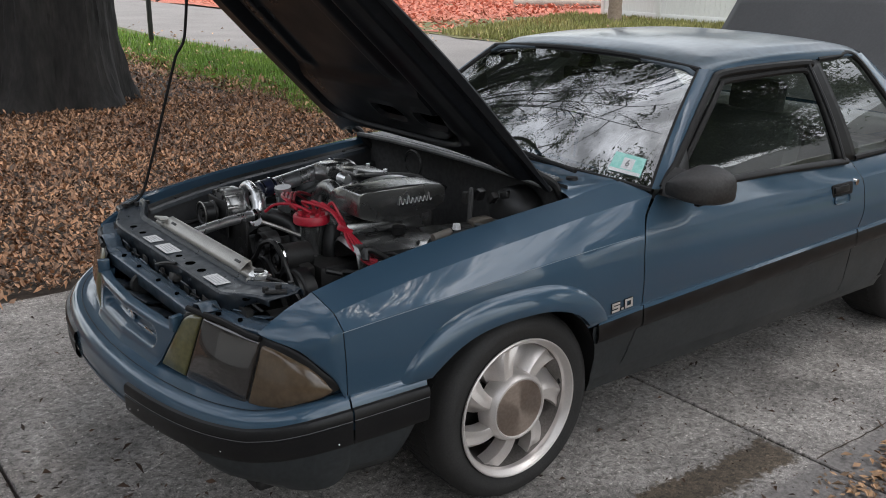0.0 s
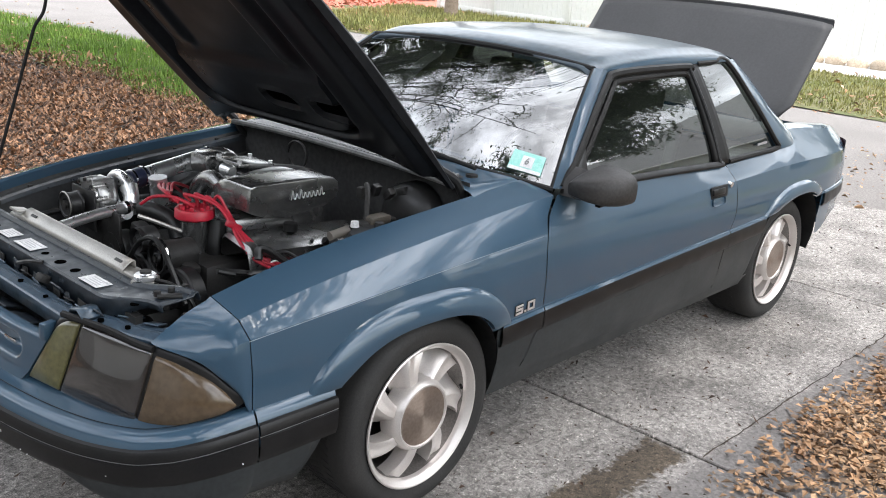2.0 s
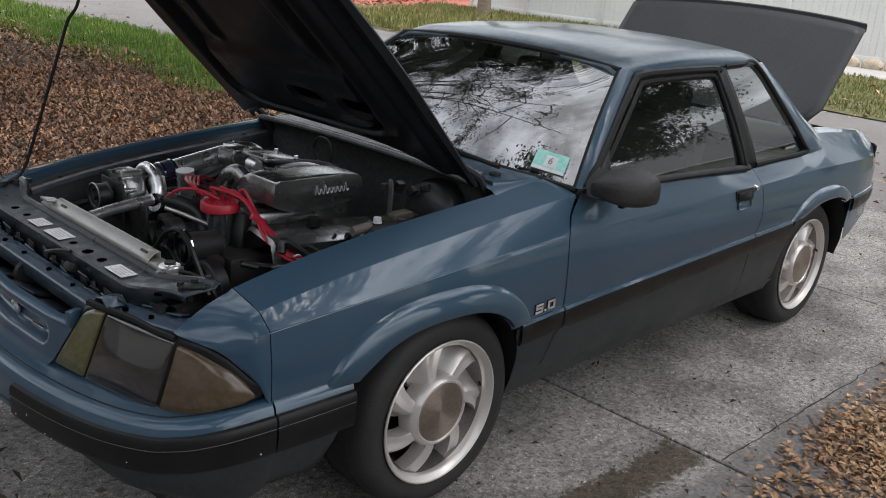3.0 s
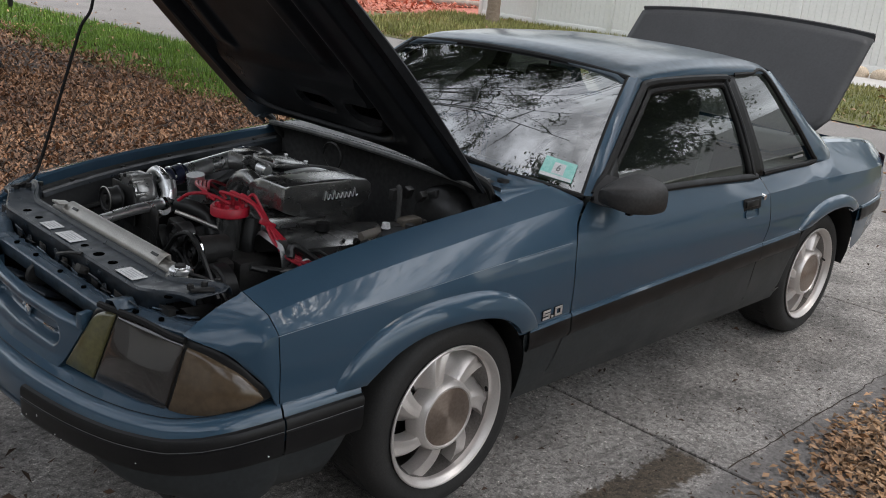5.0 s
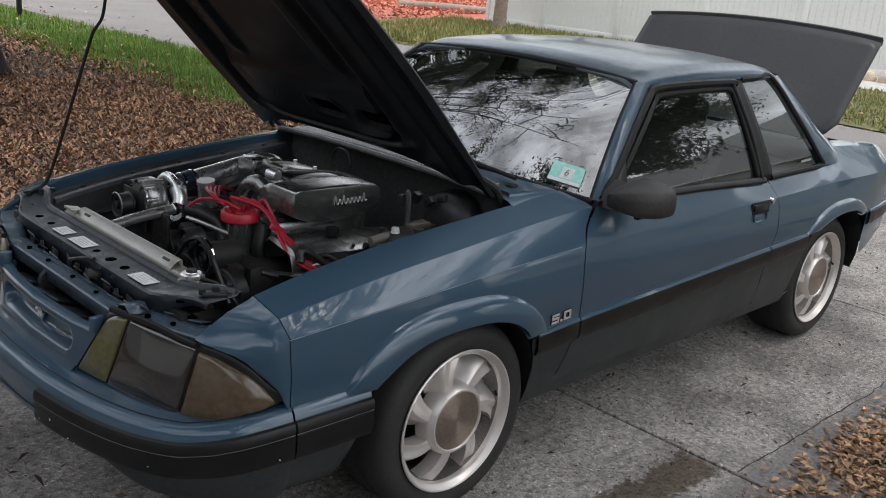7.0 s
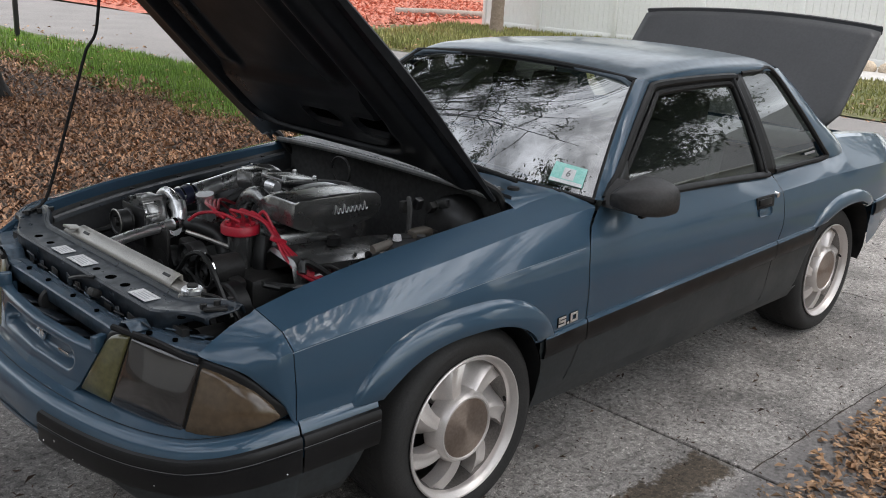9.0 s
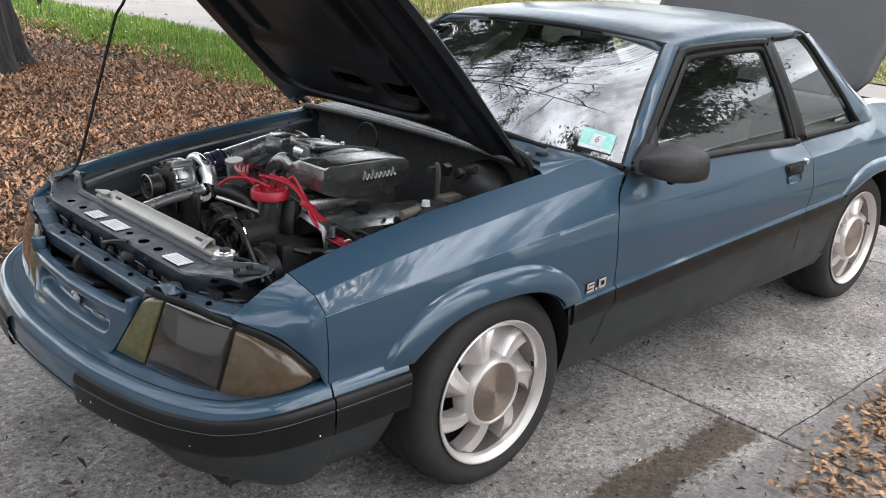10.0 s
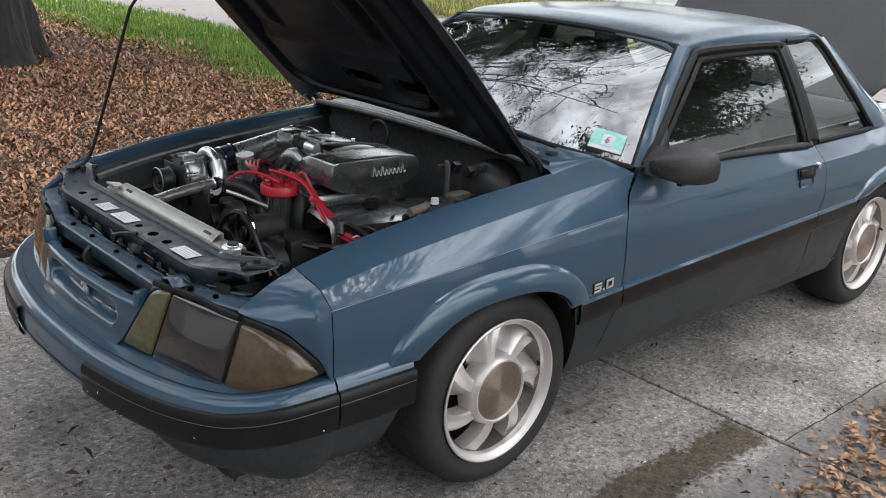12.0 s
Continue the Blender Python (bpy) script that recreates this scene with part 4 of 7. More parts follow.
    part("roof_rail", surf(rows), PAINT, roof)

rear_glass = part("rear_window", surf([[Vector((2.17 + 0.47 * v, u * (0.565 + 0.06 * v), 1.305 - 0.33 * v - 0.02 * u * u)) for u in np.linspace(-1, 1, 15)] for v in np.linspace(0, 1, 9)]), GLASS, car)
rear_glass.visible_shadow = False
part("parcel_shelf", surf([[Vector((x, y, 0.945)) for y in np.linspace(-0.70, 0.70, 5)] for x in (2.10, 2.72)]), DASHM, car)

# ---------------------------------------------------------------- tail and raised boot lid
rows = []
for z in np.linspace(0.36, 0.875, 10):
    rows.append([Vector((3.34 + 0.05 * (1 - (y / 0.75) ** 2) - 0.06 * smoothstep(0.60, 0.76, abs(y)), y * (0.98 if z < 0.8 else 0.93), z)) for y in np.linspace(-0.755, 0.755, 21)])
part("tail_panel", surf(rows), PAINT, car)
for s in (-1, 1):
    lampr = part("tail_light", surf([[Vector((x, s * (y + 0.006), z)) for z in np.linspace(0.70, 0.845, 4)] for x, y in ((3.23, 0.792), (3.28, 0.772), (3.335, 0.735), (3.375, 0.66), (3.40, 0.45))]), REDLENS, car)
rows = []
for y in np.linspace(-0.75, 0.75, 25):
    x = 3.41 + 0.03 * (1 - (y / 0.75) ** 2) - 0.10 * smoothstep(0.6, 0.75, abs(y))
    rows.append([Vector((x - 0.09, y, 0.655)), Vector((x - 0.01, y, 0.645)), Vector((x, y, 0.62)), Vector((x, y, 0.53)), Vector((x - 0.05, y, 0.47))])
part("rear_bumper", surf(rows), CHARCOAL, car)
part("boot_floor", box((3.0, 0, 0.70), (0.70, 1.28, 0.02)), SATIN, car)

LID_A, LID_B = Vector((2.655, 0, 0.985)), Vector((3.022, 0, 1.434))
lid_d = (LID_B - LID_A).normalized()
lid_n = Vector((-lid_d.z, 0, lid_d.x))
rows = []
for t in np.linspace(0, 1, 14):
    half = 0.635 + 0.045 * smoothstep(0.0, 0.16, t) + 0.005 * t
    p = LID_A.lerp(LID_B, t)
    rows.append([p + Vector((0, half * u, 0)) + lid_n * (0.012 * (1 - u * u)) + lid_d * (0.035 * (1 - u * u) * t) - lid_n * 0.01 * smoothstep(0.9, 1, abs(u)) for u in np.linspace(-1, 1, 31)])
lip = []
for u in np.linspace(-1, 1, 31):
    base = LID_B + Vector((0, 0.685 * u, 0)) + lid_n * (0.012 * (1 - u * u)) + lid_d * (0.035 * (1 - u * u))
    lip.append([base, base + lid_d * 0.012 + lid_n * 0.004, base + lid_d * 0.022 + lid_n * 0.018 + Vector((0, 0.006 * u, 0)), base + lid_d * 0.030 + lid_n * 0.016, base + lid_d * 0.028 - lid_n * 0.004, base + lid_d * 0.004 - lid_n * 0.022])
boot = part("boot_lid", surf(rows), PRIMER, car, "raised boot lid in matt dark grey primer", solid=0.02)
part("spoiler_lip", surf(lip), PRIMER, boot)
for s in (-1, 1):
    part("boot_hinge", tube([(2.62, s * 0.52, 0.93), (2.70, s * 0.52, 0.96), (2.78, s * 0.52, 1.12)], 0.012, 8), SATIN, boot)

# ---------------------------------------------------------------- open bonnet
HT = radians(44.5)
HD, HN, H0 = Vector((-math.cos(HT), 0, math.sin(HT))), Vector((math.sin(HT), 0, math.cos(HT))), Vector((0.322, 0, 0.914))
HLEN = 1.12


def hood_half(u):
    return 0.616 - 0.030 * smoothstep(0.5, 1.12, u)


def hood_pt(u, y, w):
    return H0 + HD * u + HN * w + Vector((0, y, 0))


def hood_top(u, y):
    a = abs(y) / hood_half(u)
    return 0.028 - 0.024 * a ** 2.5 + 0.02 * math.sin(math.pi * min(1, max(0, u / HLEN)))


rows = []
for u in np.linspace(0.03, HLEN, 26):
    hw_ = hood_half(u)
    rows.append([hood_pt(u + 0.15 * max(0.0, 1 - (y / 0.63) ** 4) * smoothstep(0.34, 0.03, u), y, hood_top(u, y)) for y in np.linspace(-hw_, hw_, 33)])
hood = part("bonnet", surf(rows), PAINT, car, "open bonnet, blue outside, black ribbed underside")


SLOTS = ((-0.080, 0.052), (-0.335, 0.050))      # openings across the frame: centre, half length


def under_w(u, y):
    """Pressed inner frame of the bonnet."""
    a = hood_half(u) - abs(y)
    d = min(a, HLEN - u, (u - 0.005))
    round_r = 0.42
    dd = round_r - math.hypot(round_r - a, round_r - u * 1.12) if a < round_r and u * 1.12 < round_r else min(a, u * 1.12)
    w = -0.006
    w -= 0.034 * smoothstep(0.03, 0.06, d)             # frame stands below the skin
    w += 0.030 * smoothstep(0.02, 0.0, abs(dd - 0.21) - 0.005)      # groove behind the rounded fold
    w -= 0.012 * math.exp(-((dd - 0.170) / 0.022) ** 2)             # rounded fold along the rear edge and the sides
    w += 0.026 * smoothstep(0.50, 0.56, u) * smoothstep(0.19, 0.25, a)     # recessed field
    w -= 0.020 * smoothstep(0.05, 0.0, abs(a - 0.33) - 0.02) * smoothstep(0.52, 0.60, u)
    for cy, wy in SLOTS:
        e = math.hypot(max(abs(u - 0.378) - 0.004, 0), max(abs(y - cy) - wy, 0))
        w -= 0.005 * math.exp(-((e - 0.042) / 0.010) ** 2)
        w += 0.012 * smoothstep(0.034, 0.028, e)
    return w


rows = []
for u in list(np.linspace(0.022, 0.50, 62)) + list(np.linspace(0.51, HLEN, 36)):
    hw_ = hood_half(u)
    rows.append([hood_pt(u + 0.15 * max(0.0, 1 - (y / 0.63) ** 4) * smoothstep(0.34, 0.03, u), y, under_w(u, y)) for y in np.linspace(-hw_ + 0.002, hw_ - 0.002, 121)])
HOODIN = mat("black_bonnet_underside", (0.0075, 0.0082, 0.0098), 0.34, col2=(0.011, 0.0118, 0.0138), scale=5, fine=60, rough_var=0.08, spec=0.12)
part("bonnet_inner_frame", surf(rows), HOODIN, hood, "black pressed inner frame with oval openings")
# flat black ovals: the darkness inside the openings is painted, nothing is cut
VOID = mat("unlit_opening", (0.0015, 0.0015, 0.0015), 0.9, spec=0.0)
for cy, wy in SLOTS:
    bm = bmesh.new()
    ring = []
    for a in np.linspace(0, 2 * math.pi, 32, endpoint=False):
        du, dy = 0.029 * math.sin(a), 0.029 * math.cos(a)
        ring.append(bm.verts.new(hood_pt(0.378 + du + 0.004 * np.sign(du), cy + dy + wy * np.sign(dy), -0.0300)))
    bm.faces.new(ring)
    part("frame_opening", bm, VOID, hood, "flat black oval painted as a dark opening in the bonnet frame", smooth=False)
for s in (-1, 1):
    rows = [[hood_pt(u, s * hood_half(u), hood_top(u, hood_half(u))), hood_pt(u, s * (hood_half(u) + 0.004), hood_top(u, hood_half(u)) - 0.006),
             hood_pt(u, s * (hood_half(u) + 0.001), -0.008), hood_pt(u, s * (hood_half(u) - 0.02), -0.010)] for u in np.linspace(0.03, HLEN, 22)]
    part("bonnet_edge", surf(rows), HOODIN, hood)
    part("bonnet_hinge", tube([(0.42, s * 0.60, 0.84), (0.36, s * 0.605, 0.90), (0.32, s * 0.605, 0.955), (0.24, s * 0.605, 1.00)], 0.014, 8), SATIN, car)


# ---------------------------------------------------------------- wheels
def wheel(name, x, s, spin, y_face):
    cz = 0.314
    y0 = s * y_face
    hub = part(name, lathe([(0.212, -0.026), (0.2165, -0.018), (0.2235, -0.004), (0.235, 0.000), (0.262, 0.010), (0.288, 0.006), (0.304, -0.010), (0.3155, -0.032), (0.3165, -0.12), (0.3155, -0.205), (0.302, -0.232), (0.25, -0.238), (0.20, -0.22)], (x, y0, cz), 96, s),
               TYRE, car, "road tyre on a seven-spoke alloy wheel")
    # grooves in the tread
    bm = bmesh.new()
    for k in range(72):
        a = 2 * math.pi * k / 72
        for d, tw in ((-0.085, -0.25), (-0.140, 0.25), (-0.185, -0.25)):
            m = Matrix.Translation((x + 0.3158 * math.cos(a), y0 + s * d, cz + 0.3158 * math.sin(a))) @ Matrix.Rotation(-a, 4, "Y") @ Matrix.Rotation(tw, 4, "X")
            r = bmesh.ops.create_cube(bm, size=1.0, matrix=m @ Matrix.Diagonal((0.003, 0.036, 0.014, 1)))
    tagged(part("tread", bm, TYRE, hub, smooth=False), kind="stuff")
    rim = part("rim", lathe([(0.226, 0.0), (0.232, 0.003), (0.2325, 0.008), (0.229, 0.0105), (0.2255, 0.009), (0.223, 0.004), (0.2135, -0.003), (0.2105, -0.012), (0.209, -0.022)], (x, y0, cz), 96, s), ALLOY, hub, "dull silver seven-spoke alloy rim")
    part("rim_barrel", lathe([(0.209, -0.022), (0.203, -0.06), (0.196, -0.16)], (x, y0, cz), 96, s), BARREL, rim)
    for k in range(7):
        a0 = 2 * math.pi * k / 7 + spin
        rows = []
        for t in np.linspace(0, 1, 9):
            r = 0.098 + (0.212 - 0.098) * t
            wide = 0.55 - 0.08 * t + 0.06 * t ** 3
            swirl = -0.30 * t ** 1.3
            row = []
            for q in np.linspace(0, 1, 11):
                a = a0 + swirl + (q - 0.5) * wide * 1.12
                d = -0.010 + 0.012 * t * (1 - t) * 4 * 0.4 - 0.018 * t - 0.058 * smoothstep(0.42, 1.0, q) ** 1.4 - 0.010 * math.sin(math.pi * min(1.0, q / 0.45)) * t - 0.004 * smoothstep(0.06, 0.0, q)
                row.append(Vector((x + r * math.cos(a), y0 + s * d, cz + r * math.sin(a))))
            row = [row[0] + Vector((0, -s * 0.05, 0)), row[0] + Vector((0, -s * 0.012, 0))] + row + [row[-1] + Vector((0, -s * 0.04, 0))]
            rows.append(row)
        part("spoke", surf(rows), ALLOY, rim)
    part("hub_ring", lathe([(0.094, 0.002), (0.097, 0.007), (0.102, 0.007), (0.110, -0.002), (0.116, -0.018), (0.118, -0.06)], (x, y0, cz), 64, s), ALLOY, rim)
    part("centre_cap", lathe([(0.0001, 0.0035), (0.05, 0.004), (0.092, 0.004), (0.0955, 0.001)], (x, y0, cz), 64, s), CAPM, rim, "brushed metal centre cap")
    part("brake_disc", lathe([(0.0001, -0.13), (0.135, -0.13), (0.137, -0.15)], (x, y0, cz), 48, s), GRIME, hub)
    part("wheel_inside", lathe([(0.0001, -0.17), (0.20, -0.172)], (x, y0, cz), 48, s), SATIN, hub)
    part("valve_stem", cyl((x + 0.185, y0 - s * 0.015, cz + 0.04), (x + 0.175, y0 - s * 0.002, cz + 0.038), 0.005), BLACK, rim)
    return hub


wheel("front_wheel", 0.0, -1, 0.25, 0.828)
wheel("front_wheel", 0.0, 1, 0.6, 0.828)
wheel("rear_wheel", 2.553, -1, 0.55, 0.80)
wheel("rear_wheel", 2.553, 1, 0.2, 0.80)


# ---------------------------------------------------------------- engine bay walls
BAYDARK = mat("sooty_bay_black", (0.008, 0.0085, 0.0098), 0.5, col2=(0.020, 0.0208, 0.0222), scale=7, fine=70, amount=0.9, rough_var=0.15)
FIREWALL = mat("dusty_bulkhead", (0.026, 0.026, 0.027), 0.8, col2=(0.045, 0.044, 0.043), scale=6, fine=60, amount=0.9, rough_var=0.1)
for s in (-1, 1):
    rows = []
    for x in np.linspace(-0.70, 0.42, 40):
        zh = hermite(x, Z_HOOD)
        rows.append([Vector((x, s * 0.650, zh - 0.035)), Vector((x, s * 0.640, zh - 0.050)), Vector((x, s * 0.612, zh - 0.052)), Vector((x, s * 0.606, zh - 0.046)), Vector((x, s * 0.602, zh - 0.056)),
                     Vector((x, s * 0.598, zh - 0.10)), Vector((x, s * (0.59 - 0.02 * math.sin(x * 9)), zh - 0.14)), Vector((x, s * 0.57, zh - 0.24)), Vector((x, s * 0.50, 0.42)), Vector((x, s * 0.42, 0.30))])
    apron = part("inner_fender", surf(rows), BAYDARK, car, "sooty black inner wing")
    rows = [[Vector((x, s * 0.606, hermite(x, Z_HOOD) - 0.043)), Vector((x, s * 0.598, hermite(x, Z_HOOD) - 0.040)), Vector((x, s * 0.588, hermite(x, Z_HOOD) - 0.046)), Vector((x, s * 0.584, hermite(x, Z_HOOD) - 0.060))]
            for x in np.linspace(-0.62, 0.34, 30)]
    part("seal_rail", surf(rows), BAYPAINT, apron)
    tower = part("strut_tower", lathe([(0.0001, 0), (0.05, 0.0), (0.09, -0.006), (0.105, -0.03), (0.12, -0.12), (0.14, -0.3)], (0, 0, 0), 32, 1), BAYDARK, car, "dark strut tower")
    tower.matrix_basis = Matrix.Translation((0.08, s * 0.515, 0.80)) @ Matrix.Rotation(radians(90), 4, "X")
    part("strut_nut", cyl((0.08, s * 0.515, 0.80), (0.08, s * 0.515, 0.83), 0.018, 0.015, 12), GRIME, car)
    for k in range(5):
        x = -0.5 + 0.19 * k
        zh = hermite(x, Z_HOOD)
        part("apron_bolt", cyl((x, s * 0.628, zh - 0.054), (x, s * 0.628, zh - 0.042), 0.009, None, 8), GRIME, apron)
    part("apron_harness", tube([(x, s * (0.575 + 0.01 * math.sin(8 * x)), hermite(x, Z_HOOD) - 0.13 - 0.015 * math.sin(11 * x)) for x in np.linspace(-0.55, 0.38, 9)], 0.012, 8), HOSE, apron)
part("firewall", surf([[Vector((0.40 + 0.03 * math.cos(y * 4), y, z)) for y in np.linspace(-0.62, 0.62, 25)] for z in np.linspace(0.30, 0.94, 8)]), FIREWALL, car, "dusty dark insulated bulkhead")
part("bay_floor", box((-0.15, 0, 0.30), (1.2, 1.1, 0.02)), GRIME, car)
# cowl with louvre slats
COWLM = mat("dusty_grey_cowl", (0.13, 0.135, 0.14), 0.4, col2=(0.22, 0.22, 0.22), scale=12, fine=90, amount=0.6)
cowl = part("cowl_panel", surf([[Vector((x, y, 0.941 + 0.010 * (x - 0.31) / 0.2 - 0.020 * (abs(y) / 0.65) ** 2.5 - 0.014 * smoothstep(0.635, 0.668, abs(y)))) for y in np.linspace(-0.668, 0.668, 61)] for x in (0.345, 0.40, 0.50, 0.58, 0.64)]), PAINT, car, "blue cowl panel below the windscreen")
part("cowl_lip", tube([(0.318, y, 0.952 - 0.020 * (abs(y) / 0.65) ** 2.5) for y in np.linspace(-0.60, 0.60, 13)], 0.011, 8, 3), COWLM, cowl)
for k in range(56):
    y = -0.53 + 1.06 * k / 55
    z = 0.956 - 0.020 * (abs(y) / 0.65) ** 2.5
    part("cowl_slat", box((0.375, y, z), (0.085, 0.007, 0.010), Matrix.Rotation(0.25, 4, "X")), COWLM, cowl, smooth=False)
part("cowl_grille", surf([[Vector((x, y, 0.953 - 0.020 * (abs(y) / 0.65) ** 2.5)) for y in np.linspace(-0.55, 0.55, 25)] for x in (0.322, 0.43)]), SATIN, cowl)
bm = cyl((0.470, -0.545, 0.922), (0.470, -0.545, 0.943), 0.026, 0.020, 18)
part("wiper_pivot", bm, BLACK, car)
part("wiper_arm", tube([(0.485, -0.545, 0.962), (0.50, -0.40, 0.968), (0.535, -0.10, 0.978)], 0.008, 8), BLACK, car)
part("wiper_arm", tube([(0.485, 0.15, 0.965), (0.52, 0.30, 0.968), (0.565, 0.55, 0.965)], 0.008, 8), BLACK, car)

# ---------------------------------------------------------------- radiator support, header bar, radiator
rows = []
for y in np.linspace(-0.615, 0.615, 49):
    a = abs(y)
    xb = 0.06 * smoothstep(0.42, 0.60, a)
    z = 0.757 + 0.018 * smoothstep(0.40, 0.58, a)
    deep = 0.075 - 0.055 * smoothstep(0.42, 0.58, a)
    rows.append([Vector((-0.800 + xb, y, z - deep)), Vector((-0.801 + xb, y, z - 0.006)), Vector((-0.796 + xb, y, z)), Vector((-0.735 + xb, y, z + 0.002)), Vector((-0.712 + xb, y, z + 0.004)), Vector((-0.706 + xb, y, z + 0.013)),
                 Vector((-0.697 + xb, y, z + 0.013)), Vector((-0.692 + xb, y, z + 0.002)), Vector((-0.690 + xb, y, z - 0.6 * deep))])
rsup = part("radiator_support", surf(rows), BAYPAINT, car, "dusty blue radiator support with stickers", solid=0.004)
# black discs paint the dark of the holes onto the plate
for y, r in ((-0.05, 0.011), (-0.14, 0.016), (-0.225, 0.014), (0.27, 0.012), (-0.45, 0.016), (-0.53, 0.011), (0.36, 0.013)):
    m = cyl((-0.765, y, 0.7560), (-0.765, y, 0.7588), r, None, 18)
    part("support_hole", m, VOID, rsup)
for y, w, d in ((0.172, 0.075, 0.045), (0.040, 0.105, 0.050), (-0.335, 0.095, 0.046)):
    lab = part("paper_label", box((-0.766, y, 0.7605), (d, w, 0.0015)), LABELW, rsup, "white printed label", smooth=False)
    for k in range(4):
        part("print_bar", box((-0.780 + 0.009 * k, y - 0.006 * (k % 2), 0.7617), (0.003, w * (0.72 - 0.1 * (k % 3)), 0.0006)), FAINT, lab, smooth=False)
for s in (-1, 1):
    part("support_bracket", box((-0.70, s * 0.585, 0.782), (0.06, 0.022, 0.008), Matrix.Rotation(s * 0.5, 4, "Z"), 0.002), SATIN, rsup)
    for k in range(3):
        part("support_bolt", cyl((-0.72 + 0.04 * k, s * 0.56, 0.778), (-0.72 + 0.04 * k, s * 0.56, 0.792), 0.009, None, 6), SATIN, rsup)
# lower dark face under the support, with clips and a latch
part("condenser", box((-0.765, 0, 0.58), (0.02, 1.10, 0.30)), SATIN, car)
for k, (y, w, a) in enumerate(((0.30, 0.04, 0.3), (0.22, 0.03, -0.5), (0.13, 0.05, 0.2), (0.03, 0.03, 0.7), (-0.03, 0.04, -0.3), (-0.09, 0.03, 0.5), (-0.22, 0.05, 0.1), (-0.28, 0.03, -0.6), (-0.36, 0.06, 0.25), (-0.43, 0.04, -0.2))):
    part("support_bracket", box((-0.812, y, 0.715 - 0.012 * (k % 3)), (0.030, w, 0.004), Matrix.Rotation(0.9 + a * 0.5, 4, "Y") @ Matrix.Rotation(a, 4, "Z"), 0.001), (BAYPAINT, SATIN, BAYBLUE)[k % 3], rsup)
    part("support_bracket", box((-0.806, y + 0.02, 0.690), (0.004, w * 0.8, 0.05), Matrix.Rotation(a * 0.4, 4, "X"), 0.001), (SATIN, BAYPAINT)[k % 2], rsup)
latch = part("bonnet_latch", box((-0.820, -0.15, 0.725), (0.030, 0.030, 0.022), Matrix.Rotation(0.5, 4, "Y"), 0.003), GRIME, car, "bare metal bonnet latch")
part("latch_arm", tube([(-0.80, -0.11, 0.755), (-0.815, -0.07, 0.75), (-0.815, 0.02, 0.72)], 0.006, 6), SATIN, latch)
# header bar that carries the lamps, straight in the middle, stepped and torn at its ends
rows = []
for y in np.linspace(-0.655, 0.655, 121):
    a = abs(y)
    x = -0.862 + max(0.0, lamp_x(a) + 0.040 + 0.862) * smoothstep(0.36, 0.44, a)
    torn = 0.014 * noise.noise(Vector((y * 23, 2.1, 0))) + 0.010 * noise.noise(Vector((y * 60, 5.1, 0)))
    w = 0.046 + 0.022 * smoothstep(0.42, 0.46, a) + torn * smoothstep(0.15, 0.3, a)
    z = 0.688 + 0.016 * smoothstep(0.40, 0.44, a)
    rows.append([Vector((x + 0.003, y, z - 0.045)), Vector((x, y, z - 0.004)), Vector((x + 0.004, y, z)), Vector((x + w * 0.6, y, z + 0.002)), Vector((x + w * 0.62, y, z + 0.006)), Vector((x + w, y, z + 0.006)), Vector((x + w, y, z - 0.02))])
header = part("header_bar", surf(rows), BAYBLUE, car, "worn blue header bar behind the grille", solid=0.002)
# holes drawn as black discs, their inner shade put into colour
for y, r in ((-0.05, 0.008), (-0.20, 0.007), (0.12, 0.008), (0.26, 0.009), (-0.47, 0.008), (-0.55, 0.007)):
    part("header_hole", cyl((-0.838 + 0.05 * smoothstep(0.40, 0.6, abs(y)), y, 0.688 + 0.018 * smoothstep(0.40, 0.44, abs(y))), (-0.838 + 0.05 * smoothstep(0.40, 0.6, abs(y)), y, 0.6945 + 0.018 * smoothstep(0.40, 0.44, abs(y))), r, None, 12), VOID, header)
for y, w, h in ((0.17, 0.035, 0.03), (0.02, 0.05, 0.02), (-0.12, 0.03, 0.035), (-0.27, 0.05, 0.025), (-0.33, 0.03, 0.03)):
    part("header_tab", box((-0.812, y, 0.690), (0.030, w, 0.004), Matrix.Rotation(0.5, 4, "Y") @ Matrix.Rotation(0.25, 4, "Z"), 0.0015), BAYBLUE, header)
for s in (-1, 1):
    part("lamp_rubber", tube([(lamp_x(y) + 0.030, s * y, 0.706 - 0.02 * smoothstep(0.5, 0.66, y)) for y in np.linspace(0.37, 0.655, 8)], 0.009, 8, 3), BLACK, header)
    for y, w in ((0.50, 0.05), (0.575, 0.04), (0.63, 0.03)):
        part("header_tab", box((lamp_x(y) + 0.115, s * y, 0.712), (0.05, w, 0.004), Matrix.Rotation(-s * 0.5, 4, "Z") @ Matrix.Rotation(0.3, 4, "Y"), 0.0015), BAYBLUE, header)
    part("lamp_adjuster", cyl((lamp_x(0.47) + 0.07, s * 0.47, 0.665), (lamp_x(0.47) + 0.13, s * 0.47, 0.66), 0.016, 0.012, 12), SATIN, car)
    part("header_step", surf([[Vector((-0.862 + dx, s * y, z)) for dx in (0.0, 0.03, 0.055)] for y, z in ((0.33, 0.690), (0.365, 0.694), (0.385, 0.722), (0.42, 0.730), (0.45, 0.712))]), BAYBLUE, header, solid=0.003)
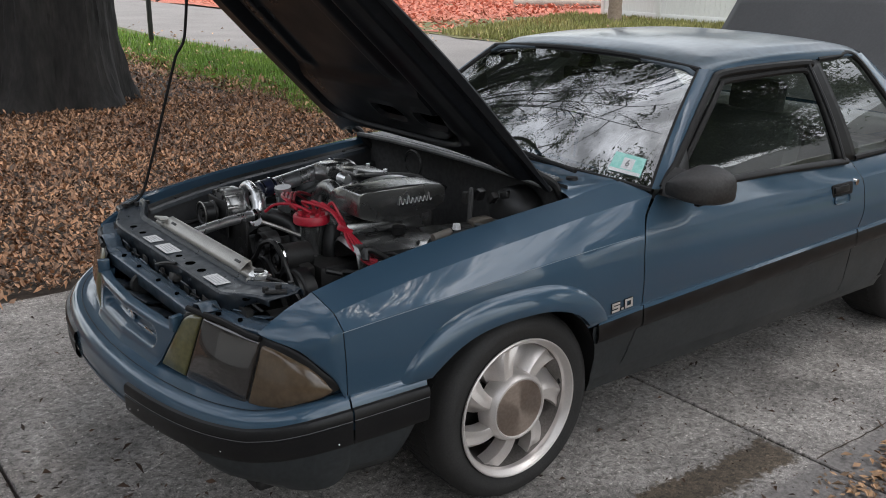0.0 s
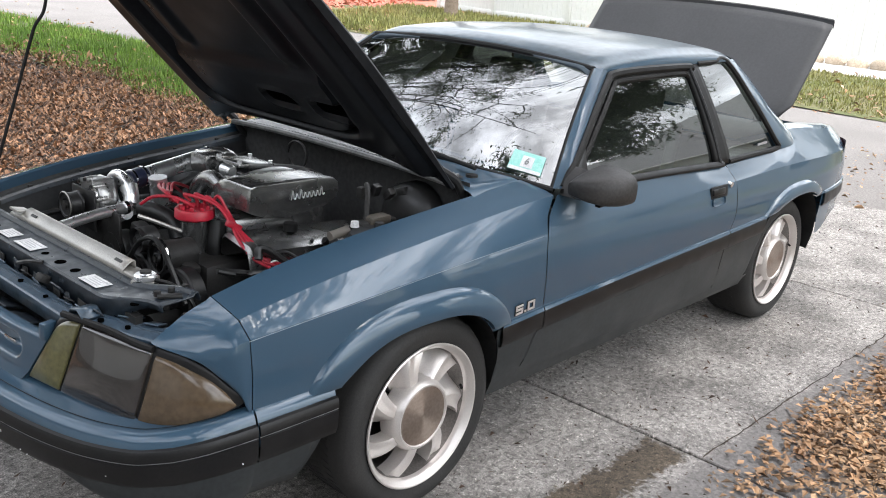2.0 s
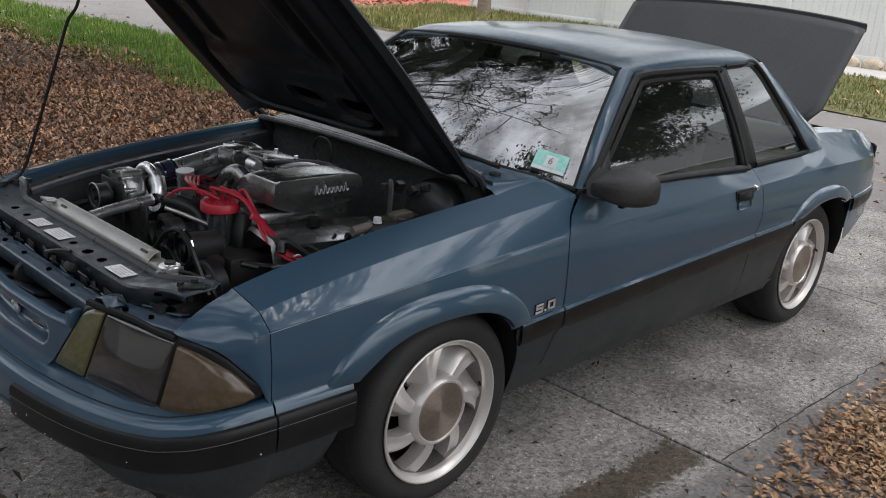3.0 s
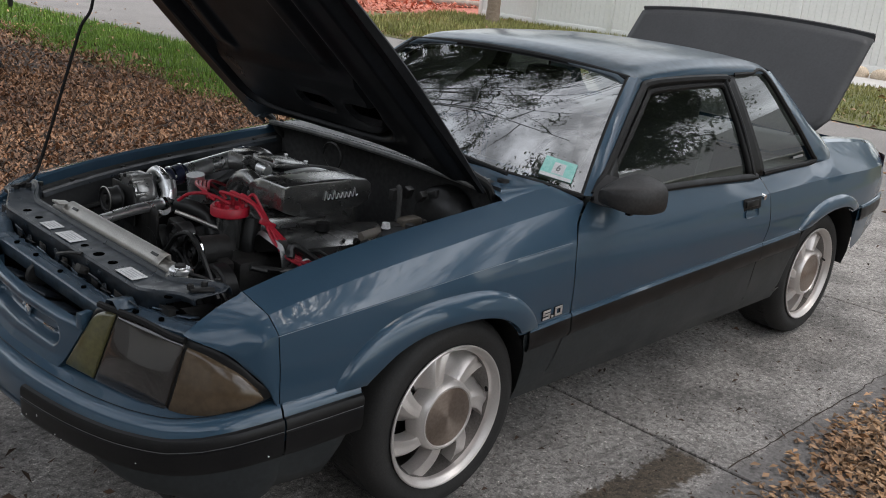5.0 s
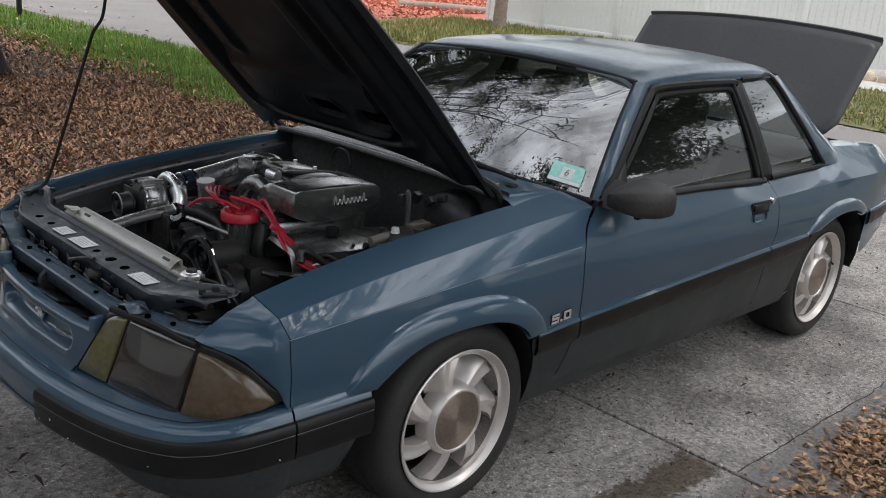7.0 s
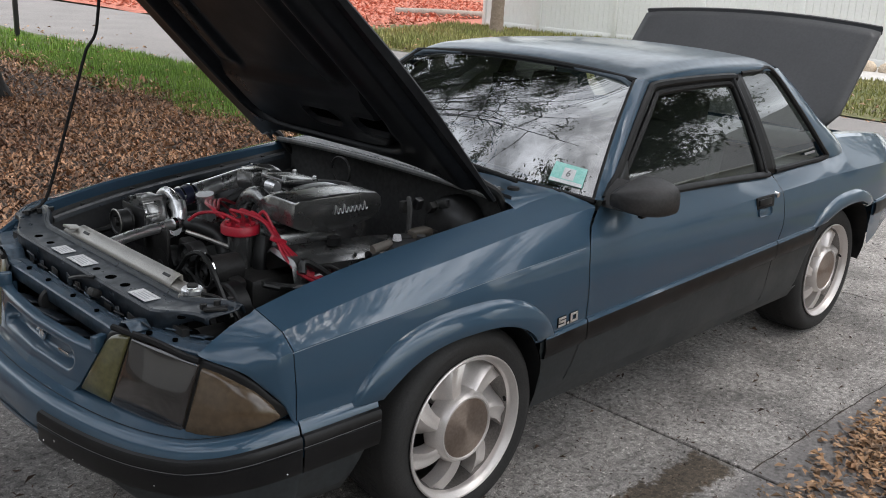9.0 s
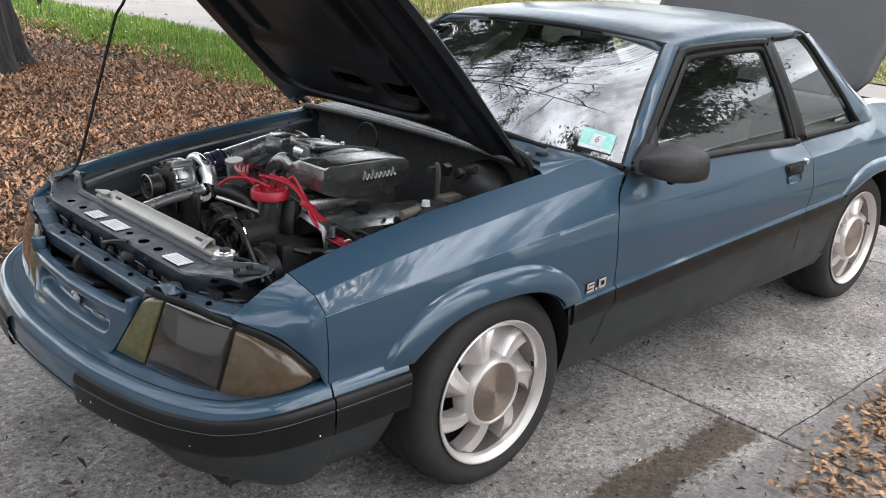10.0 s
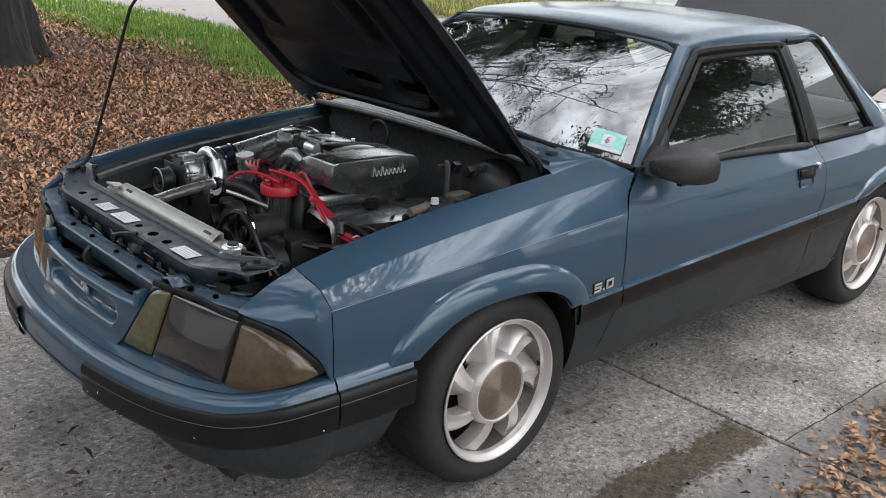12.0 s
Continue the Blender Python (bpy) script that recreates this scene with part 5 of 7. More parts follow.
# plates behind the grille
for y, w in ((0.20, 0.10), (0.03, 0.13), (-0.14, 0.10), (-0.26, 0.07)):
    part("grille_bracket", box((-0.865, y, 0.615), (0.06, w, 0.008), Matrix.Rotation(0.35, 4, "Y") @ Matrix.Rotation(0.2, 4, "Z"), 0.003), BAYPAINT, grille)
part("bumper_beam", box((-0.83, 0, 0.50), (0.08, 0.9, 0.10), None, 0.01), SATIN, car)
part("horn", lathe([(0.0001, 0), (0.035, 0.0), (0.04, -0.01), (0.03, -0.025), (0.01, -0.03)], (-0.845, 0.08, 0.64), 24, -1), SATIN, car)

rad = part("radiator", box((-0.668, -0.045, 0.735), (0.055, 0.78, 0.085), None, 0.010), RADAL, car, "bare aluminium radiator")
rows = [[Vector((-0.698, y, 0.752)), Vector((-0.694, y, 0.778)), Vector((-0.690, y, 0.783)), Vector((-0.672, y, 0.797)), Vector((-0.660, y, 0.800)), Vector((-0.655, y, 0.798)), Vector((-0.653, y, 0.76))] for y in np.linspace(-0.345, 0.265, 13)]
part("radiator_shroud", surf(rows), RADAL, rad, "folded aluminium shroud", solid=0.003)
for y in (0.20, -0.30):
    part("shroud_slot", box((-0.680, y, 0.7915), (0.008, 0.035, 0.003), Matrix.Rotation(-0.6, 4, "Y")), SATIN, rad)
part("shroud_tab", box((-0.685, 0.285, 0.792), (0.045, 0.05, 0.008), Matrix.Rotation(0.2, 4, "Y"), 0.002), RADAL, rad)
part("filler_neck", box((-0.668, -0.415, 0.762), (0.062, 0.062, 0.022), Matrix.Rotation(0.78, 4, "Z"), 0.004), RADAL, rad)
cap = part("radiator_cap", lathe([(0.0001, 0.010), (0.012, 0.010), (0.016, 0.004), (0.026, 0.004), (0.030, 0.0), (0.030, -0.010)], (0, 0, 0), 28, 1), POLISHED, rad, "chrome radiator cap")
cap.matrix_basis = Matrix.Translation((-0.672, -0.424, 0.784)) @ Matrix.Rotation(radians(90), 4, "X")
part("cap_centre", cyl((-0.672, -0.424, 0.790), (-0.672, -0.424, 0.7965), 0.015, None, 18), GRIME, rad)
part("overflow_hose", tube([(-0.66, -0.45, 0.775), (-0.63, -0.49, 0.765), (-0.60, -0.53, 0.72), (-0.58, -0.55, 0.62)], 0.006, 6), HOSE, rad)

# ---------------------------------------------------------------- engine
eng = part("engine_block", box((-0.05, -0.02, 0.52), (0.62, 0.42, 0.34), None, 0.03), GRIME, car, "greasy dark engine with polished induction")
part("lower_intake", box((-0.03, 0.0, 0.735), (0.42, 0.30, 0.12), None, 0.03), CASTAL, eng)
# upper intake plenum: a long rounded box, lower towards the bulkhead
outline = [Vector(p) for p in ((-0.200, 0, 0.830), (-0.208, 0, 0.836), (-0.209, 0, 0.87), (-0.207, 0, 0.906), (-0.202, 0, 0.914), (-0.192, 0, 0.917), (-0.12, 0, 0.918), (0.02, 0, 0.918), (0.12, 0, 0.915),
                                (0.195, 0, 0.904), (0.218, 0, 0.888), (0.224, 0, 0.86), (0.216, 0, 0.832), (0.17, 0, 0.812), (0.08, 0, 0.800), (-0.05, 0, 0.793), (-0.13, 0, 0.802), (-0.18, 0, 0.820))]
outline = [Vector((p.x if p.x < -0.1 else -0.1 + (p.x + 0.1) * 0.80, 0, p.z)) for p in outline]
mid_o = Vector((-0.01, 0, 0.857))
rows = []
for y, ins in ((-0.2360, 0.010), (-0.2345, 0.004), (-0.2300, 0.001), (-0.2200, 0.0), (-0.15, 0.0), (-0.12, 0.0), (-0.09, 0.0), (-0.06, 0.003), (-0.035, 0.008), (-0.015, 0.016), (0.0, 0.03)):
    row = []
    for p in outline:
        d = mid_o - p
        q = p + d.normalized() * ins
        row.append(Vector((q.x, y + 0.012 * smoothstep(0.88, 0.80, q.z) * (1 if y < -0.2 else 0), q.z - 0.6 * max(0.0, q.z - 0.83) * max(0.0, (y + 0.13) / 0.13) ** 2)))
    rows.append(row)
bm = surf(rows, close=True)
bmesh.ops.holes_fill(bm, edges=[e for e in bm.edges if e.is_boundary], sides=0)
plenum = part("intake_plenum", bm, CASTAL, eng, "satin aluminium intake plenum with raised script", sharp=30)
for k in range(8):
    w = 0.016 if k not in (0, 3, 7) else 0.011
    part("script_stroke", tube([(-0.045 + 0.017 * k, -0.2345, 0.853), (-0.040 + 0.017 * k, -0.2360, 0.872 + 0.012 * (k in (0, 2, 7))), (-0.036 + 0.017 * k, -0.2365, 0.862), (-0.031 + 0.017 * k, -0.2345, 0.854), (-0.026 + 0.017 * k, -0.2345, 0.860)], 0.0021, 5, 3), POLISHED, plenum)
for k in range(4):
    x = -0.16 + 0.105 * k
    part("intake_runner", tube([(x, -0.06, 0.85 - 0.015 * k), (x + 0.01, 0.05, 0.875 - 0.015 * k), (x + 0.02, 0.14, 0.83 - 0.012 * k), (x + 0.02, 0.17, 0.74)], 0.030, 10, 4), CASTAL, eng)
part("throttle_body", box((-0.03, 0.255, 0.880), (0.09, 0.09, 0.07), Matrix.Rotation(0.1, 4, "Z"), 0.012), CASTAL, eng)
part("throttle_plate", box((0.03, 0.12, 0.898), (0.15, 0.14, 0.018), Matrix.Rotation(0.1, 4, "Y"), 0.006), CASTAL, eng)
for bx, by in ((-0.035, 0.06), (-0.035, 0.18), (0.095, 0.06), (0.095, 0.18)):
    part("plate_bolt", cyl((bx, by, 0.895 - 0.1 * (bx - 0.03)), (bx, by, 0.915 - 0.1 * (bx - 0.03)), 0.008, None, 6), POLISHED, eng)
part("fuel_rail", tube([(-0.20, -0.03, 0.845), (-0.05, 0.0, 0.885), (0.10, 0.02, 0.885), (0.22, 0.02, 0.85)], 0.009, 8), POLISHED, eng)
part("plenum_valve", lathe([(0.0001, 0.03), (0.016, 0.03), (0.02, 0.02), (0.02, -0.02)], (-0.105, 0.03, 0.905), 20, -1), POLISHED, eng)
for s, y in ((-1, -0.262), (1, 0.25)):
    rows = []
    for x in (-0.275, -0.265, -0.1, 0.1, 0.205, 0.215):
        k = 0.0 if x in (-0.265, -0.1, 0.1, 0.205) else 0.014
        zt = 0.765 - 0.035 * (x + 0.27) / 0.48
        rows.append([Vector((x, y + s * 0.075, zt - 0.085)), Vector((x, y + s * (0.072 - k), zt - 0.022)), Vector((x, y + s * 0.055, zt - 0.006 - k)), Vector((x, y - s * 0.055, zt + 0.012 - k)), Vector((x, y - s * 0.075, zt - k)), Vector((x, y - s * 0.08, zt - 0.07))])
    bm = surf(rows)
    bmesh.ops.holes_fill(bm, edges=[e for e in bm.edges if e.is_boundary], sides=0)
    vc = part("valve_cover", bm, CASTAL, eng, "satin aluminium valve cover")
    part("exhaust_header", tube([(-0.22, y + s * 0.10, 0.60), (-0.05, y + s * 0.15, 0.56), (0.2, y + s * 0.14, 0.45)], 0.03, 8), GRIME, eng)
    if s < 0:
        part("oil_cap", cyl((-0.06, y + 0.01, 0.76), (-0.06, y + 0.01, 0.785), 0.024, 0.022, 20), BLACK, vc)
        for k in range(3):
            part("cover_bolt", cyl((-0.22 + 0.19 * k, y - 0.06, 0.745 - 0.014 * k), (-0.22 + 0.19 * k, y - 0.066, 0.757 - 0.014 * k), 0.006, None, 6), SATIN, vc)
# distributor
dist = part("distributor", cyl((-0.305, -0.085, 0.66), (-0.305, -0.085, 0.80), 0.038, 0.044, 24), CASTAL, eng, "grey distributor with red cap")
dcap = part("distributor_cap", lathe([(0.0001, -0.004), (0.038, -0.002), (0.050, 0.006), (0.058, 0.006), (0.062, 0.001), (0.062, -0.022), (0.058, -0.026)], (0, 0, 0), 28, 1), REDW, dist, "red distributor cap")
dcap.matrix_basis = Matrix.Translation((-0.305, -0.085, 0.826)) @ Matrix.Rotation(radians(-90), 4, "X") @ Matrix.Rotation(math.pi, 4, "X")
for k in range(8):
    a = 2 * math.pi * k / 8
    part("cap_tower", cyl((-0.305 + 0.04 * math.cos(a), -0.085 + 0.04 * math.sin(a), 0.82), (-0.305 + 0.042 * math.cos(a), -0.085 + 0.042 * math.sin(a), 0.840), 0.008, 0.007, 10), REDW, dist)
ends = [(-0.23, -0.375, 0.70), (-0.18, -0.385, 0.69), (-0.10, -0.392, 0.68), (0.0, -0.392, 0.67)]
for k, e in enumerate(ends):
    o = 0.010 * k
    part("spark_plug_wire", tube([(-0.30 + 0.012 * k, -0.055 - 0.02 * k, 0.845), (-0.315 + 0.02 * k, -0.05 - 0.03 * k, 0.868 + 0.005 * (k % 2)), (-0.272 + 0.012 * k, -0.15 - 0.006 * k, 0.852 - o), (-0.262 + 0.006 * k, -0.215 - o * 0.5, 0.805 - 0.5 * o),
                              (-0.272 + 0.014 * k, -0.275 - o * 0.6, 0.765 - 0.4 * o), (-0.262 + 0.016 * k, -0.335 - 0.3 * o, 0.725 - 0.3 * o), e], 0.0053, 8, 7), REDW, dist, "red ignition lead")
for k in range(4):
    part("spark_plug_wire", tube([(-0.34, -0.05 + 0.015 * k, 0.845), (-0.352 + 0.012 * k, 0.01 + 0.012 * k, 0.868 - 0.004 * k), (-0.325 + 0.014 * k, 0.085, 0.862 - 0.008 * k), (-0.27 + 0.02 * k, 0.18, 0.84), (-0.22 + 0.06 * k, 0.30, 0.76)], 0.0053, 8, 7), REDW, dist, "red ignition lead")
part("coil_wire", tube([(-0.305, -0.085, 0.835), (-0.345, -0.03, 0.858), (-0.38, 0.03, 0.85), (-0.40, 0.07, 0.82)], 0.0053, 8, 7), REDW, dist, "red ignition lead")
part("wire_loom", box((-0.258, -0.225, 0.80), (0.06, 0.014, 0.02), Matrix.Rotation(0.5, 4, "Y"), 0.004), REDW, dist)
part("wire_tie", tube([(-0.235, -0.35, 0.70), (-0.20, -0.362, 0.715), (-0.175, -0.36, 0.70)], 0.003, 6), LABELW, dist)
# supercharger
SX, SY, SZ = -0.425, 0.262, 0.806
AXX = Matrix.Rotation(radians(90), 4, "Z")
sc_ = part("supercharger", lathe([(0.0001, -0.025), (0.040, -0.025), (0.062, -0.016), (0.070, 0.0), (0.070, 0.034), (0.064, 0.042), (0.05, 0.044), (0.0001, 0.044)], (0, 0, 0), 40, 1), CASTBRIGHT, eng, "cast aluminium supercharger with polished outlet")
sc_.matrix_basis = Matrix.Translation((SX, SY, SZ)) @ AXX
for k in range(9):
    a = 2 * math.pi * k / 9 + 0.2
    part("case_lug", cyl((SX - 0.058, SY + 0.062 * math.cos(a), SZ + 0.062 * math.sin(a)), (SX - 0.018, SY + 0.062 * math.cos(a), SZ + 0.062 * math.sin(a)), 0.0105, None, 10), CASTBRIGHT, eng)
    part("case_bolt", cyl((SX - 0.064, SY + 0.062 * math.cos(a), SZ + 0.062 * math.sin(a)), (SX - 0.058, SY + 0.062 * math.cos(a), SZ + 0.062 * math.sin(a)), 0.006, None, 6), SATIN, eng)
part("gear_case", cyl((SX - 0.052, SY, SZ), (SX, SY, SZ), 0.054, 0.060, 32), CASTBRIGHT, eng)
part("case_rib", box((SX - 0.02, SY - 0.035, SZ + 0.055), (0.075, 0.016, 0.030), Matrix.Rotation(0.5, 4, "X"), 0.005), CASTBRIGHT, eng)
vol = []
for t in np.linspace(0, 1, 14):
    a = 2.9 - 5.0 * t
    vol.append((SX + 0.062, SY + (0.054 + 0.016 * t) * math.cos(a), SZ + 0.004 + (0.054 + 0.016 * t) * math.sin(a)))
part("volute", tube(vol, [0.013, 0.018, 0.022, 0.025], 14, 4), POLISHED, eng, "polished supercharger volute")
part("outlet_elbow", tube([(SX + 0.064, SY - 0.050, SZ + 0.035), (SX + 0.060, SY - 0.072, SZ + 0.005), (SX + 0.050, SY - 0.082, SZ - 0.022)], [0.029, 0.026, 0.024], 16, 5), POLISHED, eng)
part("elbow_clamp", tube([(SX + 0.052, SY - 0.080, SZ - 0.016), (SX + 0.048, SY - 0.084, SZ - 0.028)], 0.0285, 18, 2), SATIN, eng)
part("discharge_pipe", tube([(-0.385, 0.158, 0.790), (-0.44, 0.150, 0.788), (-0.54, 0.128, 0.786), (-0.645, 0.098, 0.780)], [0.018, 0.0175, 0.0165], 16, 5), POLISHED, eng, "polished discharge pipe")
part("pipe_clamp", tube([(-0.400, 0.156, 0.790), (-0.413, 0.154, 0.789)], 0.0225, 16, 2), CHROME, eng)
part("drive_pulley", lathe([(0.0001, -0.004), (0.018, -0.004), (0.022, 0.006), (0.034, 0.006), (0.037, 0.010), (0.041, 0.010), (0.041, 0.004), (0.037, 0.001), (0.037, -0.030), (0.041, -0.033), (0.041, -0.037), (0.02, -0.037)], (0, 0, 0), 32, 1), SATIN, eng, "black ribbed drive pulley").matrix_basis = Matrix.Translation((SX - 0.115, SY + 0.010, SZ - 0.014)) @ AXX
part("pulley_rim", lathe([(0.0405, 0.011), (0.043, 0.009), (0.0405, 0.006)], (0, 0, 0), 32, 1), RADAL, eng).matrix_basis = Matrix.Translation((SX - 0.115, SY + 0.010, SZ - 0.014)) @ AXX
part("pulley_hub", cyl((SX - 0.128, SY + 0.010, SZ - 0.014), (SX - 0.05, SY + 0.006, SZ - 0.010), 0.014, 0.016, 18), GRIME, eng)
part("back_plate", box((SX - 0.062, SY + 0.005, SZ - 0.030), (0.008, 0.15, 0.13), None, 0.004), SATIN, eng)
part("intake_pipe", tube([(-0.335, 0.275, 0.832), (-0.27, 0.295, 0.842), (-0.13, 0.318, 0.858), (-0.02, 0.330, 0.872), (0.045, 0.332, 0.874)], [0.026, 0.030, 0.031, 0.031, 0.031], 20, 5), POLISHED, eng, "polished intake pipe")
for x, y, z in ((-0.290, 0.291, 0.841), (-0.005, 0.331, 0.872)):
    c = part("coupler", tube([(x - 0.034, y - 0.009, z - 0.004), (x + 0.034, y + 0.007, z + 0.004)], 0.0345, 20, 3), BLUEHOSE, eng, "dark blue silicone coupler")
    for d in (-0.022, 0.022):
        part("hose_clamp", tube([(x + d - 0.004, y + 0.22 * d, z + 0.1 * d), (x + d + 0.004, y + 0.22 * d + 0.002, z + 0.1 * d)], 0.0368, 20, 2), CHROME, c)
part("throttle_elbow", tube([(0.03, 0.332, 0.874), (0.066, 0.322, 0.872), (0.075, 0.285, 0.868), (0.06, 0.255, 0.866)], 0.036, 16, 5), CASTAL, eng)
part("oil_filler", cyl((-0.25, 0.205, 0.77), (-0.262, 0.20, 0.862), 0.029, 0.031, 24), POLISHED, eng, "chrome filler tube")
part("breather_hose", tube([(-0.05, 0.26, 0.84), (-0.12, 0.28, 0.80), (-0.16, 0.33, 0.78), (-0.10, 0.36, 0.72)], 0.018, 10), HOSE, eng)
# hoses, rods, pulleys at the front of the engine
part("radiator_hose", tube([(-0.245, -0.125, 0.79), (-0.262, -0.135, 0.72), (-0.275, -0.15, 0.62), (-0.42, -0.24, 0.56), (-0.60, -0.30, 0.58)], 0.030, 14), HOSE, eng, "thick black radiator hose")
part("upper_hose", tube([(-0.385, 0.10, 0.80), (-0.36, 0.05, 0.795), (-0.33, 0.0, 0.77), (-0.33, -0.03, 0.72)], 0.026, 12), HOSE, eng)
part("support_rod", tube([(-0.45, 0.0, 0.807), (-0.40, -0.03, 0.785), (-0.30, -0.11, 0.735)], 0.007, 8), RADAL, eng)
for (x, y, z, r, w) in ((-0.47, -0.245, 0.62, 0.085, 0.05), (-0.47, -0.15, 0.715, 0.046, 0.05), (-0.46, 0.0, 0.60, 0.085, 0.05), (-0.455, 0.14, 0.66, 0.06, 0.05), (-0.46, -0.02, 0.735, 0.04, 0.05)):
    pu = part("pulley", lathe([(0.012, 0.012), (r * 0.35, 0.012), (r * 0.5, 0.0), (r * 0.8, -0.004), (r * 0.9, 0.01), (r, 0.012), (r, 0.0), (r * 0.94, -0.006), (r, -0.012), (r, -w), (0.01, -w)], (0, 0, 0), 32, 1), SATIN, eng, "dark steel pulley")
    pu.matrix_basis = Matrix.Translation((x, y, z)) @ Matrix.Rotation(radians(90), 4, "Z")
    part("pulley_bolt", cyl((x - 0.016, y, z), (x - 0.004, y, z), 0.010, None, 6), GRIME, eng)
part("alternator", cyl((-0.46, -0.15, 0.715), (-0.36, -0.15, 0.715), 0.050, 0.046, 24), GRIME, eng, "grimy alternator")
part("alternator_fan", lathe([(0.03, 0.004), (0.05, 0.0), (0.052, -0.012), (0.03, -0.012)], (0, 0, 0), 28, 1), CHROME, eng).matrix_basis = Matrix.Translation((-0.478, -0.15, 0.725)) @ Matrix.Rotation(radians(90), 4, "Z")
part("drive_belt", tube([(-0.495, -0.33, 0.63), (-0.495, -0.20, 0.775), (-0.495, -0.10, 0.765), (-0.495, -0.02, 0.69), (-0.495, 0.09, 0.62), (-0.495, 0.0, 0.515), (-0.495, -0.24, 0.535), (-0.495, -0.33, 0.60)], 0.008, 6), HOSE, eng)
part("pump_bracket", box((-0.40, -0.06, 0.68), (0.05, 0.34, 0.10), Matrix.Rotation(0.2, 4, "X"), 0.012), GRIME, eng)
part("blower_bracket", box((-0.46, 0.20, 0.72), (0.012, 0.22, 0.14), None, 0.004), GRIME, eng)
rh = random.Random(3)
for k in range(12):
    x, y = rh.uniform(-0.42, 0.25), rh.choice((-0.42, -0.36, 0.40, 0.45, -0.46))
    part("bay_hose", tube([(x, y, 0.66 + rh.uniform(0, 0.08)), (x + rh.uniform(-0.1, 0.15), y * 0.97, 0.72 + rh.uniform(-0.04, 0.06)), (x + rh.uniform(0.05, 0.3), y * 1.08, 0.66 + rh.uniform(-0.06, 0.08)), (x + 0.3, y * 1.15, 0.58)], rh.choice((0.006, 0.009, 0.013)), 8), HOSE, eng)
# brake booster, reservoir, clips by the bulkhead
part("brake_booster", lathe([(0.0001, 0.05), (0.06, 0.05), (0.11, 0.02), (0.12, 0.0), (0.12, -0.05)], (0, 0, 0), 32, 1), SATIN, car, "black brake booster").matrix_basis = Matrix.Translation((0.33, -0.40, 0.78)) @ Matrix.Rotation(radians(90), 4, "Z")
mc = part("master_cylinder", box((0.17, -0.40, 0.775), (0.16, 0.055, 0.05), None, 0.012), GRIME, car)
part("fluid_reservoir", box((0.17, -0.41, 0.80), (0.09, 0.05, 0.03), None, 0.01), mat("yellowed_plastic", (0.10, 0.085, 0.065), 0.5, col2=(0.07, 0.06, 0.05), scale=20), mc, "yellowed brake fluid reservoir")
part("reservoir_cap", cyl((0.05, -0.435, 0.80), (0.05, -0.435, 0.818), 0.015, 0.012, 16), LABELW, mc, "white plastic cap")
part("fluid_bottle", tube([(-0.03, -0.41, 0.775), (0.04, -0.415, 0.785)], 0.016, 12, 3), mat("aged_white_plastic", (0.17, 0.15, 0.13), 0.5), car, "aged white plastic bottle")
for k in range(5):
    part("bulkhead_connector", box((0.20 + 0.035 * k, -0.30 - 0.03 * k, 0.86 + 0.012 * (k % 2)), (0.03, 0.025, 0.04), Matrix.Rotation(0.4 * k, 4, "X"), 0.004), SATIN if k % 2 else GRIME, car)
part("bulkhead_pipe", tube([(0.28, -0.25, 0.84), (0.22, -0.30, 0.885), (0.17, -0.36, 0.875), (0.13, -0.40, 0.80)], 0.009, 8), GRIME, car)
part("vacuum_loop", tube([(0.30 + 0.0 * a, 0.17 + 0.055 * math.cos(a), 0.885 + 0.05 * math.sin(a)) for a in np.linspace(0, 5.8, 14)], 0.006, 6, 3), HOSE, car)
part("heater_hose", tube([(0.37, 0.05, 0.80), (0.24, 0.05, 0.86), (0.18, 0.14, 0.86), (0.22, 0.25, 0.83)], 0.011, 8), HOSE, car)

# bonnet prop rod with a kinked upper end
part("prop_rod", tube([(-0.700, 0.578, 0.785), (-0.668, 0.575, 0.80), (-0.642, 0.570, 0.84), (-0.600, 0.560, 0.97), (-0.550, 0.546, 1.14), (-0.508, 0.530, 1.29), (-0.496, 0.525, 1.325), (-0.472, 0.513, 1.37), (-0.462, 0.505, 1.44), (-0.455, 0.495, 1.53)], 0.0055, 8, 6), BLACK, car, "thin black prop rod")

